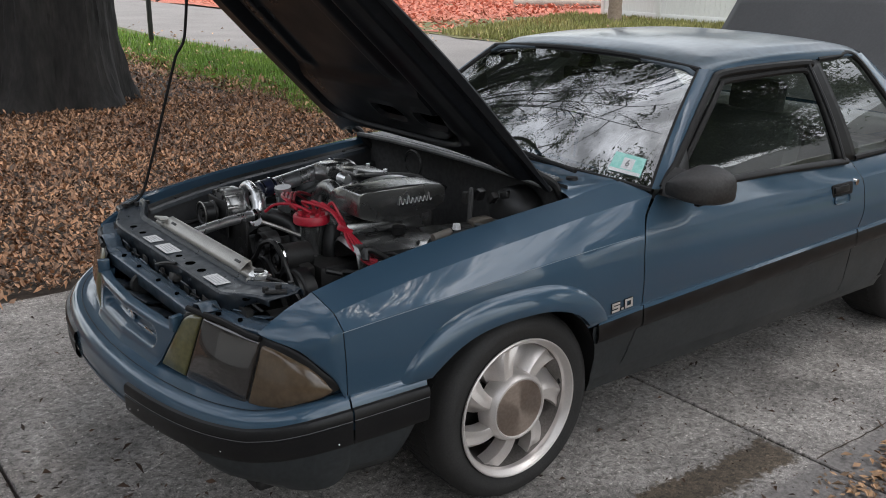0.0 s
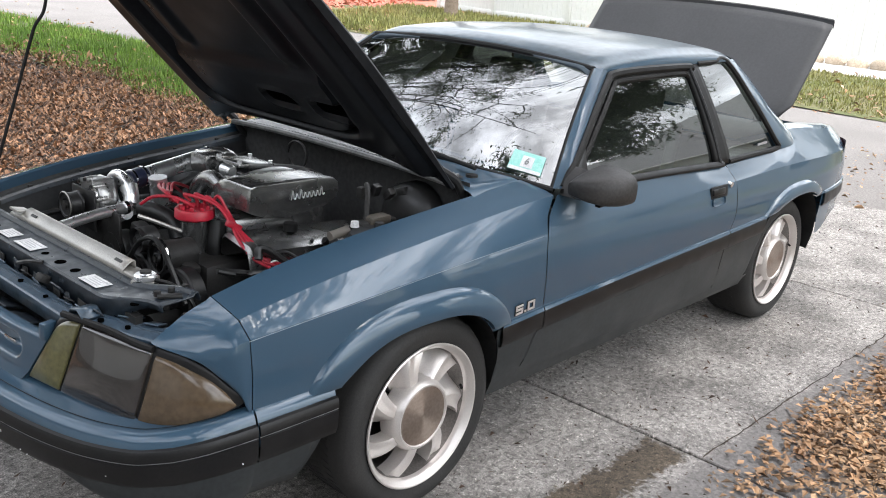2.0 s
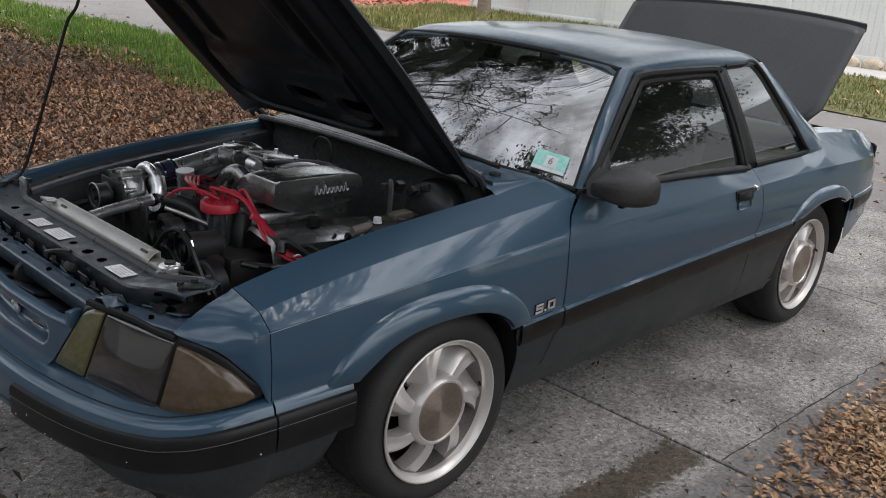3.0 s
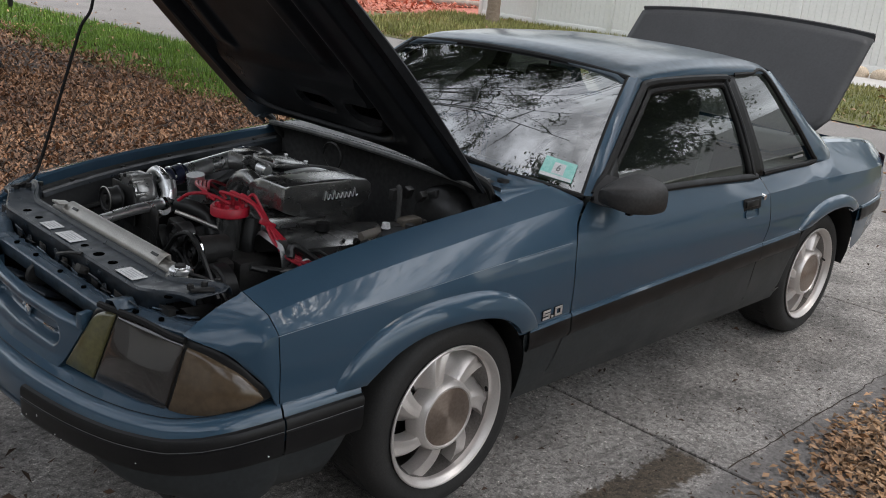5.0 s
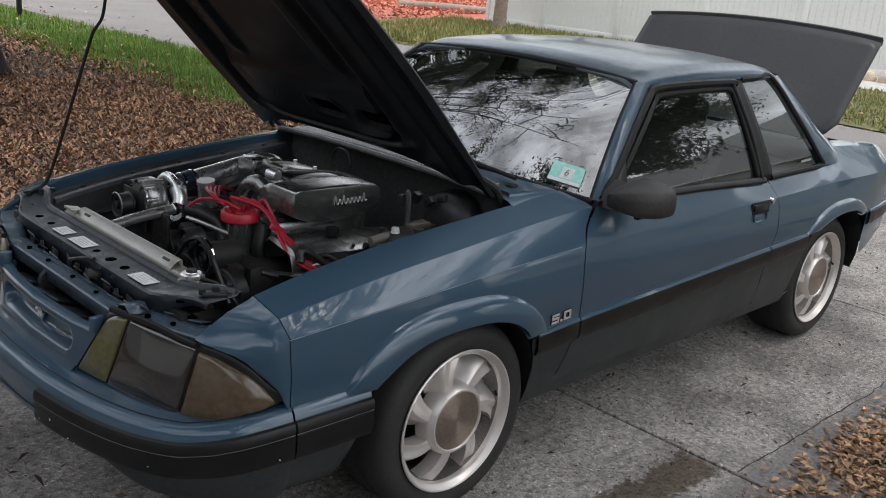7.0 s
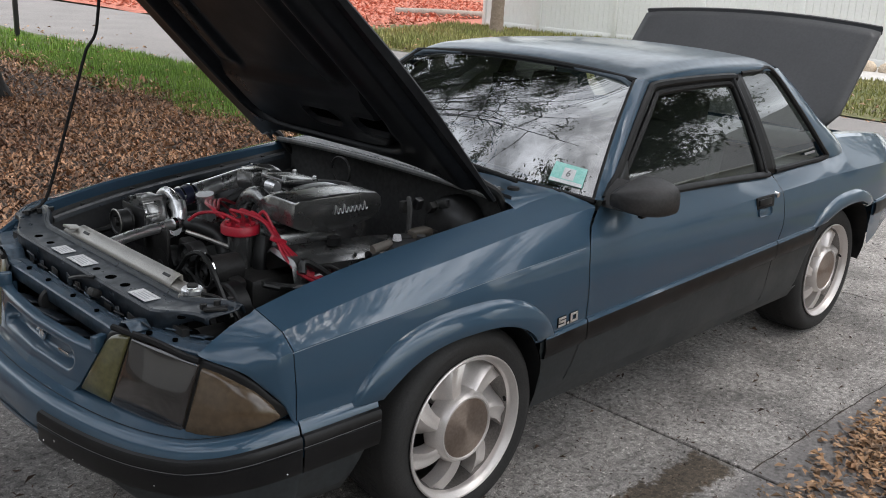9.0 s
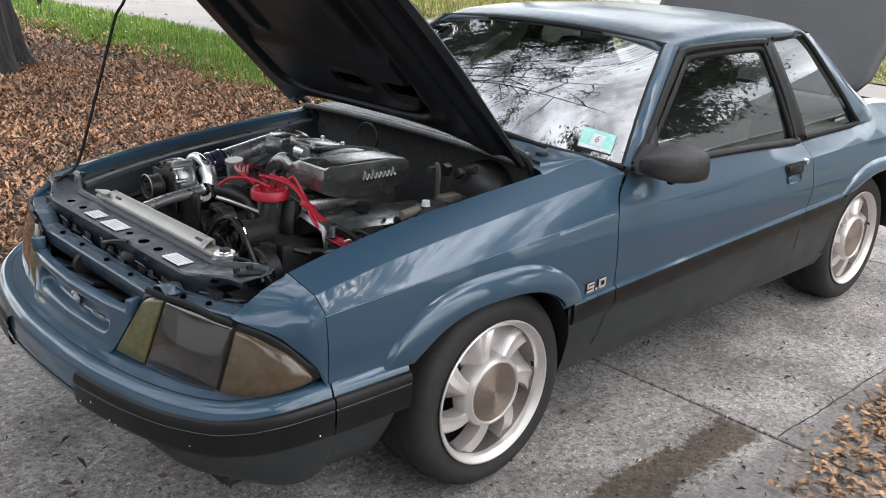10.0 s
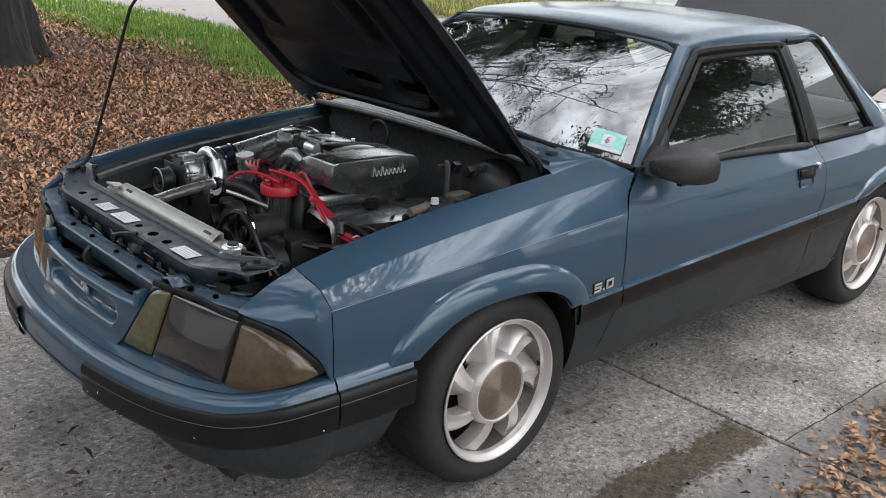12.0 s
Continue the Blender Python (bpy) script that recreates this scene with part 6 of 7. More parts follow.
# ---------------------------------------------------------------- mirror, handle, badge, cabin
for s in (-1, 1):
    rows = []
    for t in (0.0, 0.04, 0.12, 0.25, 0.4, 0.55, 0.7, 0.85, 0.96, 1.0, 1.0, 0.93):
        open_end = len(rows) >= 10
        k = max(0.02, 1 - (1 - t) ** 2.3) ** 0.55 * (0.93 if open_end else 1.0)
        inner, outer = 0.842 - 0.012 * t, 0.870 + 0.130 * k
        cy, hw = (inner + outer) / 2, (outer - inner) / 2
        cz, hh = 0.944 + 0.012 * t, (0.018 + 0.036 * k) * (0.93 if open_end else 1.0)
        row = []
        for a in np.linspace(0, 2 * math.pi, 28, endpoint=False):
            c, q = math.cos(a), math.sin(a)
            dy, dz = hw * math.copysign(abs(c) ** 0.55, c), hh * math.copysign(abs(q) ** 0.6, q)
            row.append(Vector((0.608 + 0.165 * t + 0.05 * dy, s * (cy + dy), cz + dz - 0.16 * max(0.0, dy))))
        rows.append(row)
    bm = surf(rows, close=True)
    bmesh.ops.holes_fill(bm, edges=[e for e in bm.edges if e.is_boundary], sides=0)
    mir = part("door_mirror", bm, MIRRORBLACK, car, "faded black door mirror")
    part("mirror_neck", surf([[Vector((x, s * y, z)) for x, z in ((0.640, 0.905), (0.66, 0.955), (0.715, 0.992), (0.765, 0.975), (0.775, 0.918), (0.70, 0.896))] for y in (0.790, 0.825, 0.875)], close=True), MIRRORBLACK, mir)
    part("mirror_drain", box((0.712, s * 0.905, 0.887), (0.030, 0.020, 0.016), None, 0.004), BLACK, mir)
    part("mirror_sail", surf([[Vector((0.635, s * 0.802, 0.915)), Vector((0.80, s * 0.805, 0.91))], [Vector((0.70, s * 0.785, 0.970)), Vector((0.81, s * 0.775, 0.975))], [Vector((0.79, s * 0.752, 1.035)), Vector((0.82, s * 0.75, 1.04))]]), BLACK, mir, solid=0.012)
    part("mirror_glass", box((0.764, s * 0.905, 0.952), (0.004, 0.10, 0.065), None, 0.002), CHROME, mir)
    hd = part("door_handle", box((1.70, s * 0.8505, 0.785), (0.150, 0.012, 0.052), Matrix.Rotation(s * 0.10, 4, "X"), 0.008), BLACK, car, "black recessed door handle")
    part("handle_lever", box((1.685, s * 0.858, 0.790), (0.105, 0.012, 0.028), Matrix.Rotation(s * 0.10, 4, "X"), 0.005), MOULD, hd)
    part("handle_cup", box((1.69, s * 0.857, 0.748), (0.11, 0.006, 0.035), Matrix.Rotation(s * 0.16, 4, "X"), 0.012), PAINT, hd)
    part("door_lock", cyl((1.80, s * 0.838, 0.805), (1.80, s * 0.856, 0.803), 0.013, 0.012, 18), CHROME, hd)


BADGEM = mat("silver_badge", (0.62, 0.58, 0.56), 0.35, metal=0.5)


def lettering(text, size, m, material, parent, name, depth=0.003):
    cu = bpy.data.curves.new(name, "FONT")
    cu.body, cu.size, cu.extrude, cu.align_x, cu.align_y = text, size, depth, "CENTER", "CENTER"
    cu.offset = 0.0
    tmp = bpy.data.objects.new(name, cu)
    scene.collection.objects.link(tmp)
    me = bpy.data.meshes.new_from_object(tmp.evaluated_get(bpy.context.evaluated_depsgraph_get()))
    bpy.data.objects.remove(tmp)
    me.materials.clear()
    me.materials.append(material)
    ob = new(name, me)
    ob.parent = parent
    ob.matrix_basis = m
    return ob


def bars(strokes, depth, grow_by=0.0):
    bm = bmesh.new()
    for cx, cz, w, h in strokes:
        add_box(bm, (cx, 0, cz), (w + grow_by, depth, h + grow_by), None, 0.0008)
    return bm


FIVE = [(0.0, 0.0145, 0.034, 0.0085), (-0.013, 0.008, 0.008, 0.015), (0.0, 0.001, 0.034, 0.0085), (0.013, -0.006, 0.008, 0.015), (-0.001, -0.0135, 0.033, 0.0085)]
ZERO = [(0.0, 0.0145, 0.034, 0.0085), (-0.013, 0.0, 0.0085, 0.030), (0.013, 0.0, 0.0085, 0.030), (0.0, -0.0135, 0.034, 0.0085)]
DIGITS = [(cx - 0.028, cz, w, h) for cx, cz, w, h in FIVE] + [(0.0, -0.0135, 0.0095, 0.0085)] + [(cx + 0.028, cz, w, h) for cx, cz, w, h in ZERO]
for s in (-1, 1):
    base = Matrix.Translation((0.402, s * 0.8715, 0.584)) @ Matrix.Rotation(-0.05, 4, "Y") @ Matrix.Diagonal((-s * 1.08, 1, 0.86, 1))
    bd = part("badge", bars(DIGITS, 0.006), BADGEM, car, "silver displacement badge reading 5.0", smooth=False)
    bd.matrix_basis = base
    part("badge_backing", bars(DIGITS, 0.003, 0.004), BLACK, bd, smooth=False)

# sticker low on the driver's side of the screen
us, vs_ = (-0.930, -0.770), (0.060, 0.195)
off = Vector((-0.0025, 0, 0.0035))


def st_pt(a, b, k=1.0):
    return ws_pt(us[0] + (us[1] - us[0]) * a, vs_[0] + (vs_[1] - vs_[0]) * b) + off * k


stick = part("inspection_sticker", surf([[st_pt(a, b) for a in np.linspace(0, 1, 6)] for b in np.linspace(0, 1, 5)]), STICKG, car, "green and white inspection sticker")
part("sticker_white", surf([[st_pt(a, b, 1.25) for a in np.linspace(0.30, 0.66, 4)] for b in np.linspace(0.22, 0.80, 4)]), LABELW, stick)
part("sticker_white", surf([[st_pt(a, b, 1.25) for a in np.linspace(0.02, 0.98, 6)] for b in np.linspace(0.0, 0.17, 3)]), LABELW, stick)
ey = (st_pt(0.5, 1.0) - st_pt(0.5, 0.0)).normalized()
ex = Vector((0, -1, 0))
ex = (ex - ey * ex.dot(ey)).normalized()
ez = ex.cross(ey)
mm = Matrix((ex, ey, ez)).transposed().to_4x4()
mm.translation = st_pt(0.48, 0.5, 1.9)
lettering("6", 0.040, mm, INKM, stick, "sticker_digit", 0.0003)

# cabin
dash = part("dashboard", surf([[Vector((0.56 + 0.36 * t, y, 0.935 - 0.01 * t - (0.06 * t * t) - 0.05 * (abs(y) / 0.7) ** 4 + 0.03 * math.exp(-((y + 0.36) / 0.16) ** 2) * smoothstep(0.5, 0.9, t))) for y in np.linspace(-0.72, 0.72, 25)] for t in np.linspace(0, 1.15, 8)]), DASHM, car, "grey dashboard top")
part("dash_face", box((0.98, 0, 0.72), (0.10, 1.40, 0.28), None, 0.03), DASHM, dash)
part("steering_wheel", tube([(1.06 + 0.05 * math.sin(a), -0.36 + 0.18 * math.cos(a), 0.86 + 0.165 * math.sin(a)) for a in np.linspace(0, 2 * math.pi, 20)], 0.015, 8, 3), BLACK, car)
part("steering_hub", box((1.04, -0.36, 0.85), (0.05, 0.14, 0.10), None, 0.02), BLACK, car)
for y in (-0.36, 0.36):
    seat = part("seat", box((1.42, y, 0.50), (0.48, 0.50, 0.16), None, 0.05), CLOTH, car, "grey cloth bucket seat")
    part("backrest", box((1.70, y, 0.76), (0.14, 0.48, 0.58), Matrix.Rotation(0.22, 4, "Y"), 0.05), CLOTH, seat)
    part("headrest", box((1.775, y, 1.10), (0.09, 0.26, 0.16), Matrix.Rotation(0.15, 4, "Y"), 0.04), CLOTH, seat)
part("rear_seat", box((2.15, 0, 0.66), (0.16, 1.2, 0.50), Matrix.Rotation(0.3, 4, "Y"), 0.05), CLOTH, car)
part("headliner", surf([[Vector((x, y, roof_z(x, y) - 0.035)) for y in np.linspace(-0.57, 0.57, 9)] for x in np.linspace(1.11, 2.15, 9)]), LINER, car)
part("rear_view_mirror", box((1.02, -0.02, 1.205), (0.03, 0.22, 0.065), Matrix.Rotation(-0.15, 4, "Z"), 0.015), BLACK, car)
part("mirror_stalk", cyl((0.985, 0, 1.235), (1.02, -0.01, 1.21), 0.01, None, 8), BLACK, car)


# ---------------------------------------------------------------- loose stuff: leaves, crumbs, grass
def scatter(name, n, place, size, material, curl=0.3, seed=1, upright=False, label="", category="", aspect=0.45, parent=None, z=0.004):
    """Many small leaves or blades as one mesh. place(rng) gives an array of x, y, z."""
    rng = np.random.default_rng(seed)
    p = place(rng, n)
    n = len(p)
    a = rng.uniform(0, 2 * math.pi, n)
    L = size * rng.uniform(0.55, 1.35, n)
    d = np.stack([np.cos(a), np.sin(a), np.zeros(n)], 1)
    w = np.stack([-np.sin(a), np.cos(a), np.zeros(n)], 1)
    up = np.array([0, 0, 1.0])
    if upright:
        lean = rng.uniform(-0.5, 0.5, (n, 1))
        tip = p + (up + d * lean) * L[:, None]
        v = np.stack([p - w * L[:, None] * aspect * 0.5, p + w * L[:, None] * aspect * 0.5, tip], 1)
        faces = np.arange(n * 3).reshape(n, 3)
        verts = v.reshape(-1, 3)
    else:
        tilt = rng.normal(0, curl, n)[:, None]
        roll = rng.normal(0, curl, n)[:, None]
        dd = d + up * tilt
        ww = w + up * roll
        lift = (np.abs(tilt) + np.abs(roll) * aspect)[:, 0] * L * 0.5 + rng.uniform(0, 0.012, n) + z
        c = p + np.stack([np.zeros(n), np.zeros(n), lift], 1)
        bend = up * (rng.uniform(-0.15, 0.35, n) * L)[:, None]
        v = np.stack([c - dd * L[:, None] * 0.5, c - ww * (L * aspect * 0.5)[:, None] + bend, c + dd * L[:, None] * 0.5, c + ww * (L * aspect * 0.5)[:, None] + bend], 1)
        verts = v.reshape(-1, 3)
        b = np.arange(n)[:, None] * 4
        faces = np.concatenate([b + np.array([[0, 1, 2]]), b + np.array([[0, 2, 3]])], 0)
    me = bpy.data.meshes.new(name)
    me.from_pydata(verts.tolist(), [], faces.tolist())
    me.materials.append(material)
    me.update()
    ob = new(name, me)
    if parent is not None:
        ob.parent = parent
        return tagged(ob, label, kind="stuff")
    return tagged(ob, label, category, kind="stuff")


def rect(x0, x1, y0, y1, z=0.0, keep=None):
    def place(rng, n):
        p = np.stack([rng.uniform(x0, x1, n), rng.uniform(y0, y1, n), np.full(n, z)], 1)
        if keep is not None:
            p = p[[keep(q[0], q[1], rng) for q in p]]
        return p
    return place


def wob(t, k):
    return noise.noise(Vector((t * 0.9, k, 0.3))) * 0.5 + noise.noise(Vector((t * 2.7, k, 4.3))) * 0.25


def near_bed(x, y, rng):
    edge = 2.02 + 0.25 * wob(x, 1.0)
    if y < edge and rng.random() > math.exp(-(edge - y) / 0.07):
        return False
    right = 3.38 + 0.5 * wob(y, 2.0)
    return x < right or rng.random() < math.exp(-(x - right) / 0.22)


scatter("fallen_leaves", 105000, rect(-4.0, 4.2, 1.8, 8.0, 0.02, near_bed), 0.036, LEAF, 0.55, 11, label="thick layer of dry brown oak leaves", category="leaves", aspect=0.5)
scatter("fallen_leaves", 42000, rect(-4, 4.2, 8.0, 18.0, 0.03, near_bed), 0.050, LEAF, 0.55, 12, label="dry brown oak leaves under the tree", category="leaves", aspect=0.5)


def side_litter(x, y, rng):
    edge = -1.40 - 0.10 * wob(x, 5.0) - 0.28 * smoothstep(0.9, 0.2, x)
    dens = smoothstep(edge + 0.12, edge - 0.14, y) ** 1.4
    dens *= smoothstep(0.0, 0.7, x + 0.3 * wob(y * 2, 4.0)) * smoothstep(4.4, 3.9, x)
    return rng.random() < dens * (0.35 + 0.65 * smoothstep(-0.15, 0.25, noise.noise(Vector((x * 1.6, y * 1.6, 2.2)))))


scatter("fallen_leaves", 52000, rect(0.0, 4.4, -2.9, -1.25, 0.0, side_litter), 0.034, LEAFTAN, 0.16, 13, label="tan and orange leaf litter beside the driveway", category="leaves", aspect=0.55)
scatter("fallen_leaves", 26000, rect(-9.0, 4.6, -8.8, -1.9, 0.0, lambda x, y, rng: rng.random() < 0.75 * smoothstep(-1.95, -2.3, y) * (1.0 - 0.7 * smoothstep(-2.6, -2.2, y) * smoothstep(0.2, -0.3, x))), 0.045, LEAF, 0.35, 46, label="scattered dry leaves on the soil strip", category="leaves", aspect=0.5)
scatter("leaf_crumbs", 11000, rect(-2.6, 5.6, -1.7, 2.0, 0.0, lambda x, y, rng: rng.random() < 0.25 + 0.75 * smoothstep(0.3, -1.2, y)), 0.012, DEBRIS, 0.25, 14, label="dark leaf crumbs and twigs on the concrete", category="debris", aspect=0.35, z=0.0)
scatter("leaf_crumbs", 220, rect(-2.8, -0.5, -1.9, 0.6, 0.0), 0.034, DEBRIS, 0.40, 45, label="dark curled leaves before the bumper", category="debris", aspect=0.45, z=0.0)
scatter("leaf_crumbs", 650, rect(-2.6, 5.6, -1.6, 2.0, 0.0), 0.028, DEBRIS, 0.35, 15, label="scattered dark leaves on the concrete", category="debris", aspect=0.35, z=0.0)
scatter("road_leaves", 2600, rect(5.4, 12.0, -3, 22, -0.02, lambda x, y, rng: rng.random() < math.exp(-min(abs(x - 5.75), abs(x - 10.95)) / 0.35) + 0.012), 0.085, LEAFTAN, 0.2, 16, label="leaves gathered along the street edges", category="leaves")
scatter("apron_leaves", 600, rect(5.7, 8.4, -3, 1.8, -0.02), 0.05, LEAFTAN, 0.15, 17, label="pale leaves on the asphalt apron", category="leaves")


def lawn_keep(x, y, rng):
    a, b = 3.28 + 0.5 * wob(y, 2.0), 5.58 + 0.25 * wob(y, 3.0) - 0.30 * smoothstep(12.0, 15.5, y)
    return a < x < b and rng.random() < 0.55 + 0.45 * smoothstep(-0.2, 0.2, noise.noise(Vector((x * 1.3, y * 1.3, 9))))


scatter("grass", 60000, rect(2.8, 6.1, 2.2, 12.5, 0.0, lawn_keep), 0.085, BLADE, 0, 21, True, "short green lawn grass", "grass", 0.14)
scatter("grass", 22000, rect(2.8, 6.1, 12.5, 26, 0.0, lawn_keep), 0.10, BLADE, 0, 22, True, "green lawn grass by the street", "grass", 0.2)
scatter("grass_leaves", 900, rect(2.9, 6.0, 3, 18, 0.03, lawn_keep), 0.07, LEAFTAN, 0.3, 23, label="few dry leaves lying on the lawn", category="leaves")
scatter("dry_grass", 34000, rect(11.0, 16.5, -2, 14, 0.0), 0.06, BLADEDRY, 0, 24, True, "sunlit dry grass verge", "grass", 0.3)
scatter("dry_grass", 16000, rect(11.0, 19.6, 11.5, 18.8, 0.0, lambda x, y, rng: y < 14.5 + 0.48 * (x - 11.4) + 0.5 * wob(x, 8.0) and x < 18.9), 0.12, BLADEDRY, 0, 25, True, "dry grass in front of the fence", "grass", 0.3)
scatter("verge_leaves", 2600, rect(10.9, 16.4, -2, 16, 0.02, lambda x, y, rng: rng.random() < 0.12 + 0.88 * math.exp(-(x - 10.9) / 0.8)), 0.10, LEAFTAN, 0.3, 26, label="dry leaves on the far verge", category="leaves")
scatter("mulch_chips", 16000, rect(11.3, 32, 14.0, 42, 0.03, lambda x, y, rng: y > 14.6 + 0.48 * (x - 11.4) + 0.5 * wob(x, 8.0)), 0.16, mat("red_wood_chips", (0.36, 0.10, 0.06), 0.9, col2=(0.55, 0.22, 0.15), scale=2, fine=9, random=0.4, island=True), 0.4, 27, label="red wood chips in the mulch bed", category="mulch")

# ---------------------------------------------------------------- oak tree


def trunk_mesh(cx, cy, r0, h, lean=(0, 0), seed=0):
    rows = []
    for k in range(40):
        t = k / 39
        z = -0.15 + (h + 0.15) * t
        flare = 1 + 0.26 * math.exp(-max(z, 0) / 0.35) + 0.10 * math.exp(-abs(h - z) / 0.4)
        row = []
        for j in range(140):
            a = 2 * math.pi * j / 140
            lobes = 1 + 0.07 * math.sin(5 * a + seed + 0.6 * t) * (1 + 1.5 * math.exp(-max(z, 0) / 0.4)) + 0.04 * math.sin(9 * a + 2 * seed)
            ridge = 0.05 * abs(noise.noise(Vector((math.cos(a) * 13, math.sin(a) * 13, z * 1.3)))) + 0.018 * noise.noise(Vector((math.cos(a) * 24, math.sin(a) * 24, z * 5)))
            rr = r0 * (1 - 0.18 * t) * flare * lobes + ridge
            row.append(Vector((cx + lean[0] * z + rr * math.cos(a), cy + lean[1] * z + rr * math.sin(a), z)))
        rows.append(row)
    return surf(rows, close=True)


def limb_points(start, end, sag, k=6):
    out = []
    for i in range(k + 1):
        t = i / k
        p = Vector(start).lerp(Vector(end), t)
        p.z += sag * math.sin(math.pi * t)
        p += Vector((noise.noise(p * 0.7), noise.noise(p * 0.7 + Vector((9, 0, 0))), noise.noise(p * 0.7 + Vector((0, 9, 0))))) * 0.35 * (t * (1 - t) * 4) ** 0.5
        out.append(p)
    return out


def grow(tree, limbs, leaf_n, leaf_size, seed, cluster=0.42, droop=0.5, twigs=9, reach=1.5, first=0.25):
    """Limbs with side branches, drooping twigs and small leaves in clusters along them."""
    rg = random.Random(seed)
    nr = np.random.default_rng(seed)
    centres = []
    for start, end, sag, r0, dens in limbs:
        pts = limb_points(start, end, sag)
        part("limb", tube(pts, [r0, r0 * 0.75, r0 * 0.5, r0 * 0.22], 10, 5), BARK, tree)
        bm = bmesh.new()
        fine = smooth_path(pts, 6)
        for k in range(int(twigs * dens) + 3):
            t = first + (1 - first) * rg.random() ** 0.8
            b = fine[int(t * (len(fine) - 1))]
            d = Vector((rg.uniform(-1, 1), rg.uniform(-1, 1), rg.uniform(-0.5, 0.6))).normalized()
            ln = rg.uniform(0.6, 1.0) * reach
            q1 = b + d * ln * 0.5 + Vector((0, 0, 0.1))
            q2 = b + d * ln + Vector((0, 0, -droop * rg.uniform(0.2, 1.0)))
            tw = tube([b, q1, q2], [0.022, 0.012, 0.004], 5, 4)
            me = bpy.data.meshes.new("t")
            tw.to_mesh(me)
            tw.free()
            bm.from_mesh(me)
            bpy.data.meshes.remove(me)
            for m in range(7):
                f = 0.35 + 0.65 * rg.random()
                c = b.lerp(q1, f * 2) if f < 0.5 else q1.lerp(q2, f * 2 - 1)
                centres.append((c, dens))
        part("branches", bm, BARK, tree, "thin drooping branches")
    w = np.array([c[1] for c in centres])
    idx = nr.choice(len(centres), leaf_n, p=w / w.sum())
    base = np.array([list(c[0]) for c in centres])[idx]

    def place(rng, n):
        return base + rng.normal(0, cluster, (n, 3)) * np.array([1, 1, 0.7]) * rng.uniform(0.2, 1, (n, 1))
    scatter("crown", leaf_n, place, leaf_size, GREENLEAF, 0.8, seed, parent=tree, label="many small dark green leaves", aspect=0.38)


OX, OY = 1.14, 8.35
oak = thing("oak_tree", "massive old live oak with furrowed dark bark", "tree")
part("trunk", trunk_mesh(OX, OY, 0.67, 3.2, (0.02, 0.0), 1.0), BARK, oak, "thick furrowed trunk with flaring roots")
top = (OX + 0.05, OY, 2.9)
limbs = [(top, (-3.5, 12, 7.5), 0.8, 0.30, 1.6), (top, (5.5, 12.5, 7.2), 0.8, 0.30, 1.6), (top, (1.0, 15.5, 8.5), 0.6, 0.28, 1.2), (top, (0.2, 8.2, 8.8), 0.4, 0.10, 1.1),
         (top, (3.6, 8.0, 7.6), 0.6, 0.10, 0.5), (top, (-2.8, 8.2, 6.6), 0.7, 0.25, 1.5), (top, (2.6, 4.0, 7.4), 1.2, 0.05, 0.62), (top, (4.8, 3.8, 7.8), 1.2, 0.05, 0.7), (top, (0.8, 3.2, 7.0), 1.2, 0.05, 0.62), (top, (1.5, 2.0, 7.7), 1.3, 0.05, 0.62), (top, (0.3, 1.4, 8.3), 1.3, 0.05, 0.3), (top, (2.9, 1.8, 8.2), 1.3, 0.05, 0.5), (top, (3.6, 2.8, 8.8), 1.2, 0.05, 0.5),
         (top, (-1.6, 4.0, 7.8), 1.0, 0.12, 0.8), (top, (0.6, 10.5, 10.5), 0.3, 0.25, 1.6), (top, (6.8, 8.0, 6.6), 0.8, 0.22, 1.0), (top, (-4.5, 4.5, 8.0), 1.0, 0.16, 1.2),
         (top, (6.5, 2.8, 6.8), 1.2, 0.12, 1.5), (top, (8.2, 4.2, 6.9), 1.2, 0.12, 1.5), (top, (5.6, 1.4, 7.4), 1.3, 0.10, 1.4), (top, (7.6, 1.0, 6.8), 1.3, 0.10, 1.4), (top, (7.2, 4.4, 7.6), 1.2, 0.10, 2.0), (top, (9.0, 5.2, 8.2), 1.2, 0.10, 2.0), (top, (8.6, 3.0, 8.4), 1.2, 0.10, 2.0)]
grow(oak, limbs, 135000, 0.072, 31, cluster=0.24, droop=1.3, twigs=14, reach=1.9)

# unseen low boughs added towards the street; mirrored, they darken the wings and roof edge
outer = [(6.2, 1.8, 6.6), (7.4, 3.2, 7.2), (8.8, 2.2, 7.8), (8.2, 4.8, 8.0), (10.0, 3.8, 8.8), (9.6, 6.0, 9.0), (6.6, 4.2, 8.2), (11.2, 5.2, 9.6)]
grow(oak, [(top, e, 1.2, 0.05, 1.0) for e in outer], 90000, 0.085, 39, cluster=0.34, droop=0.6, twigs=15, reach=1.7, first=0.62)

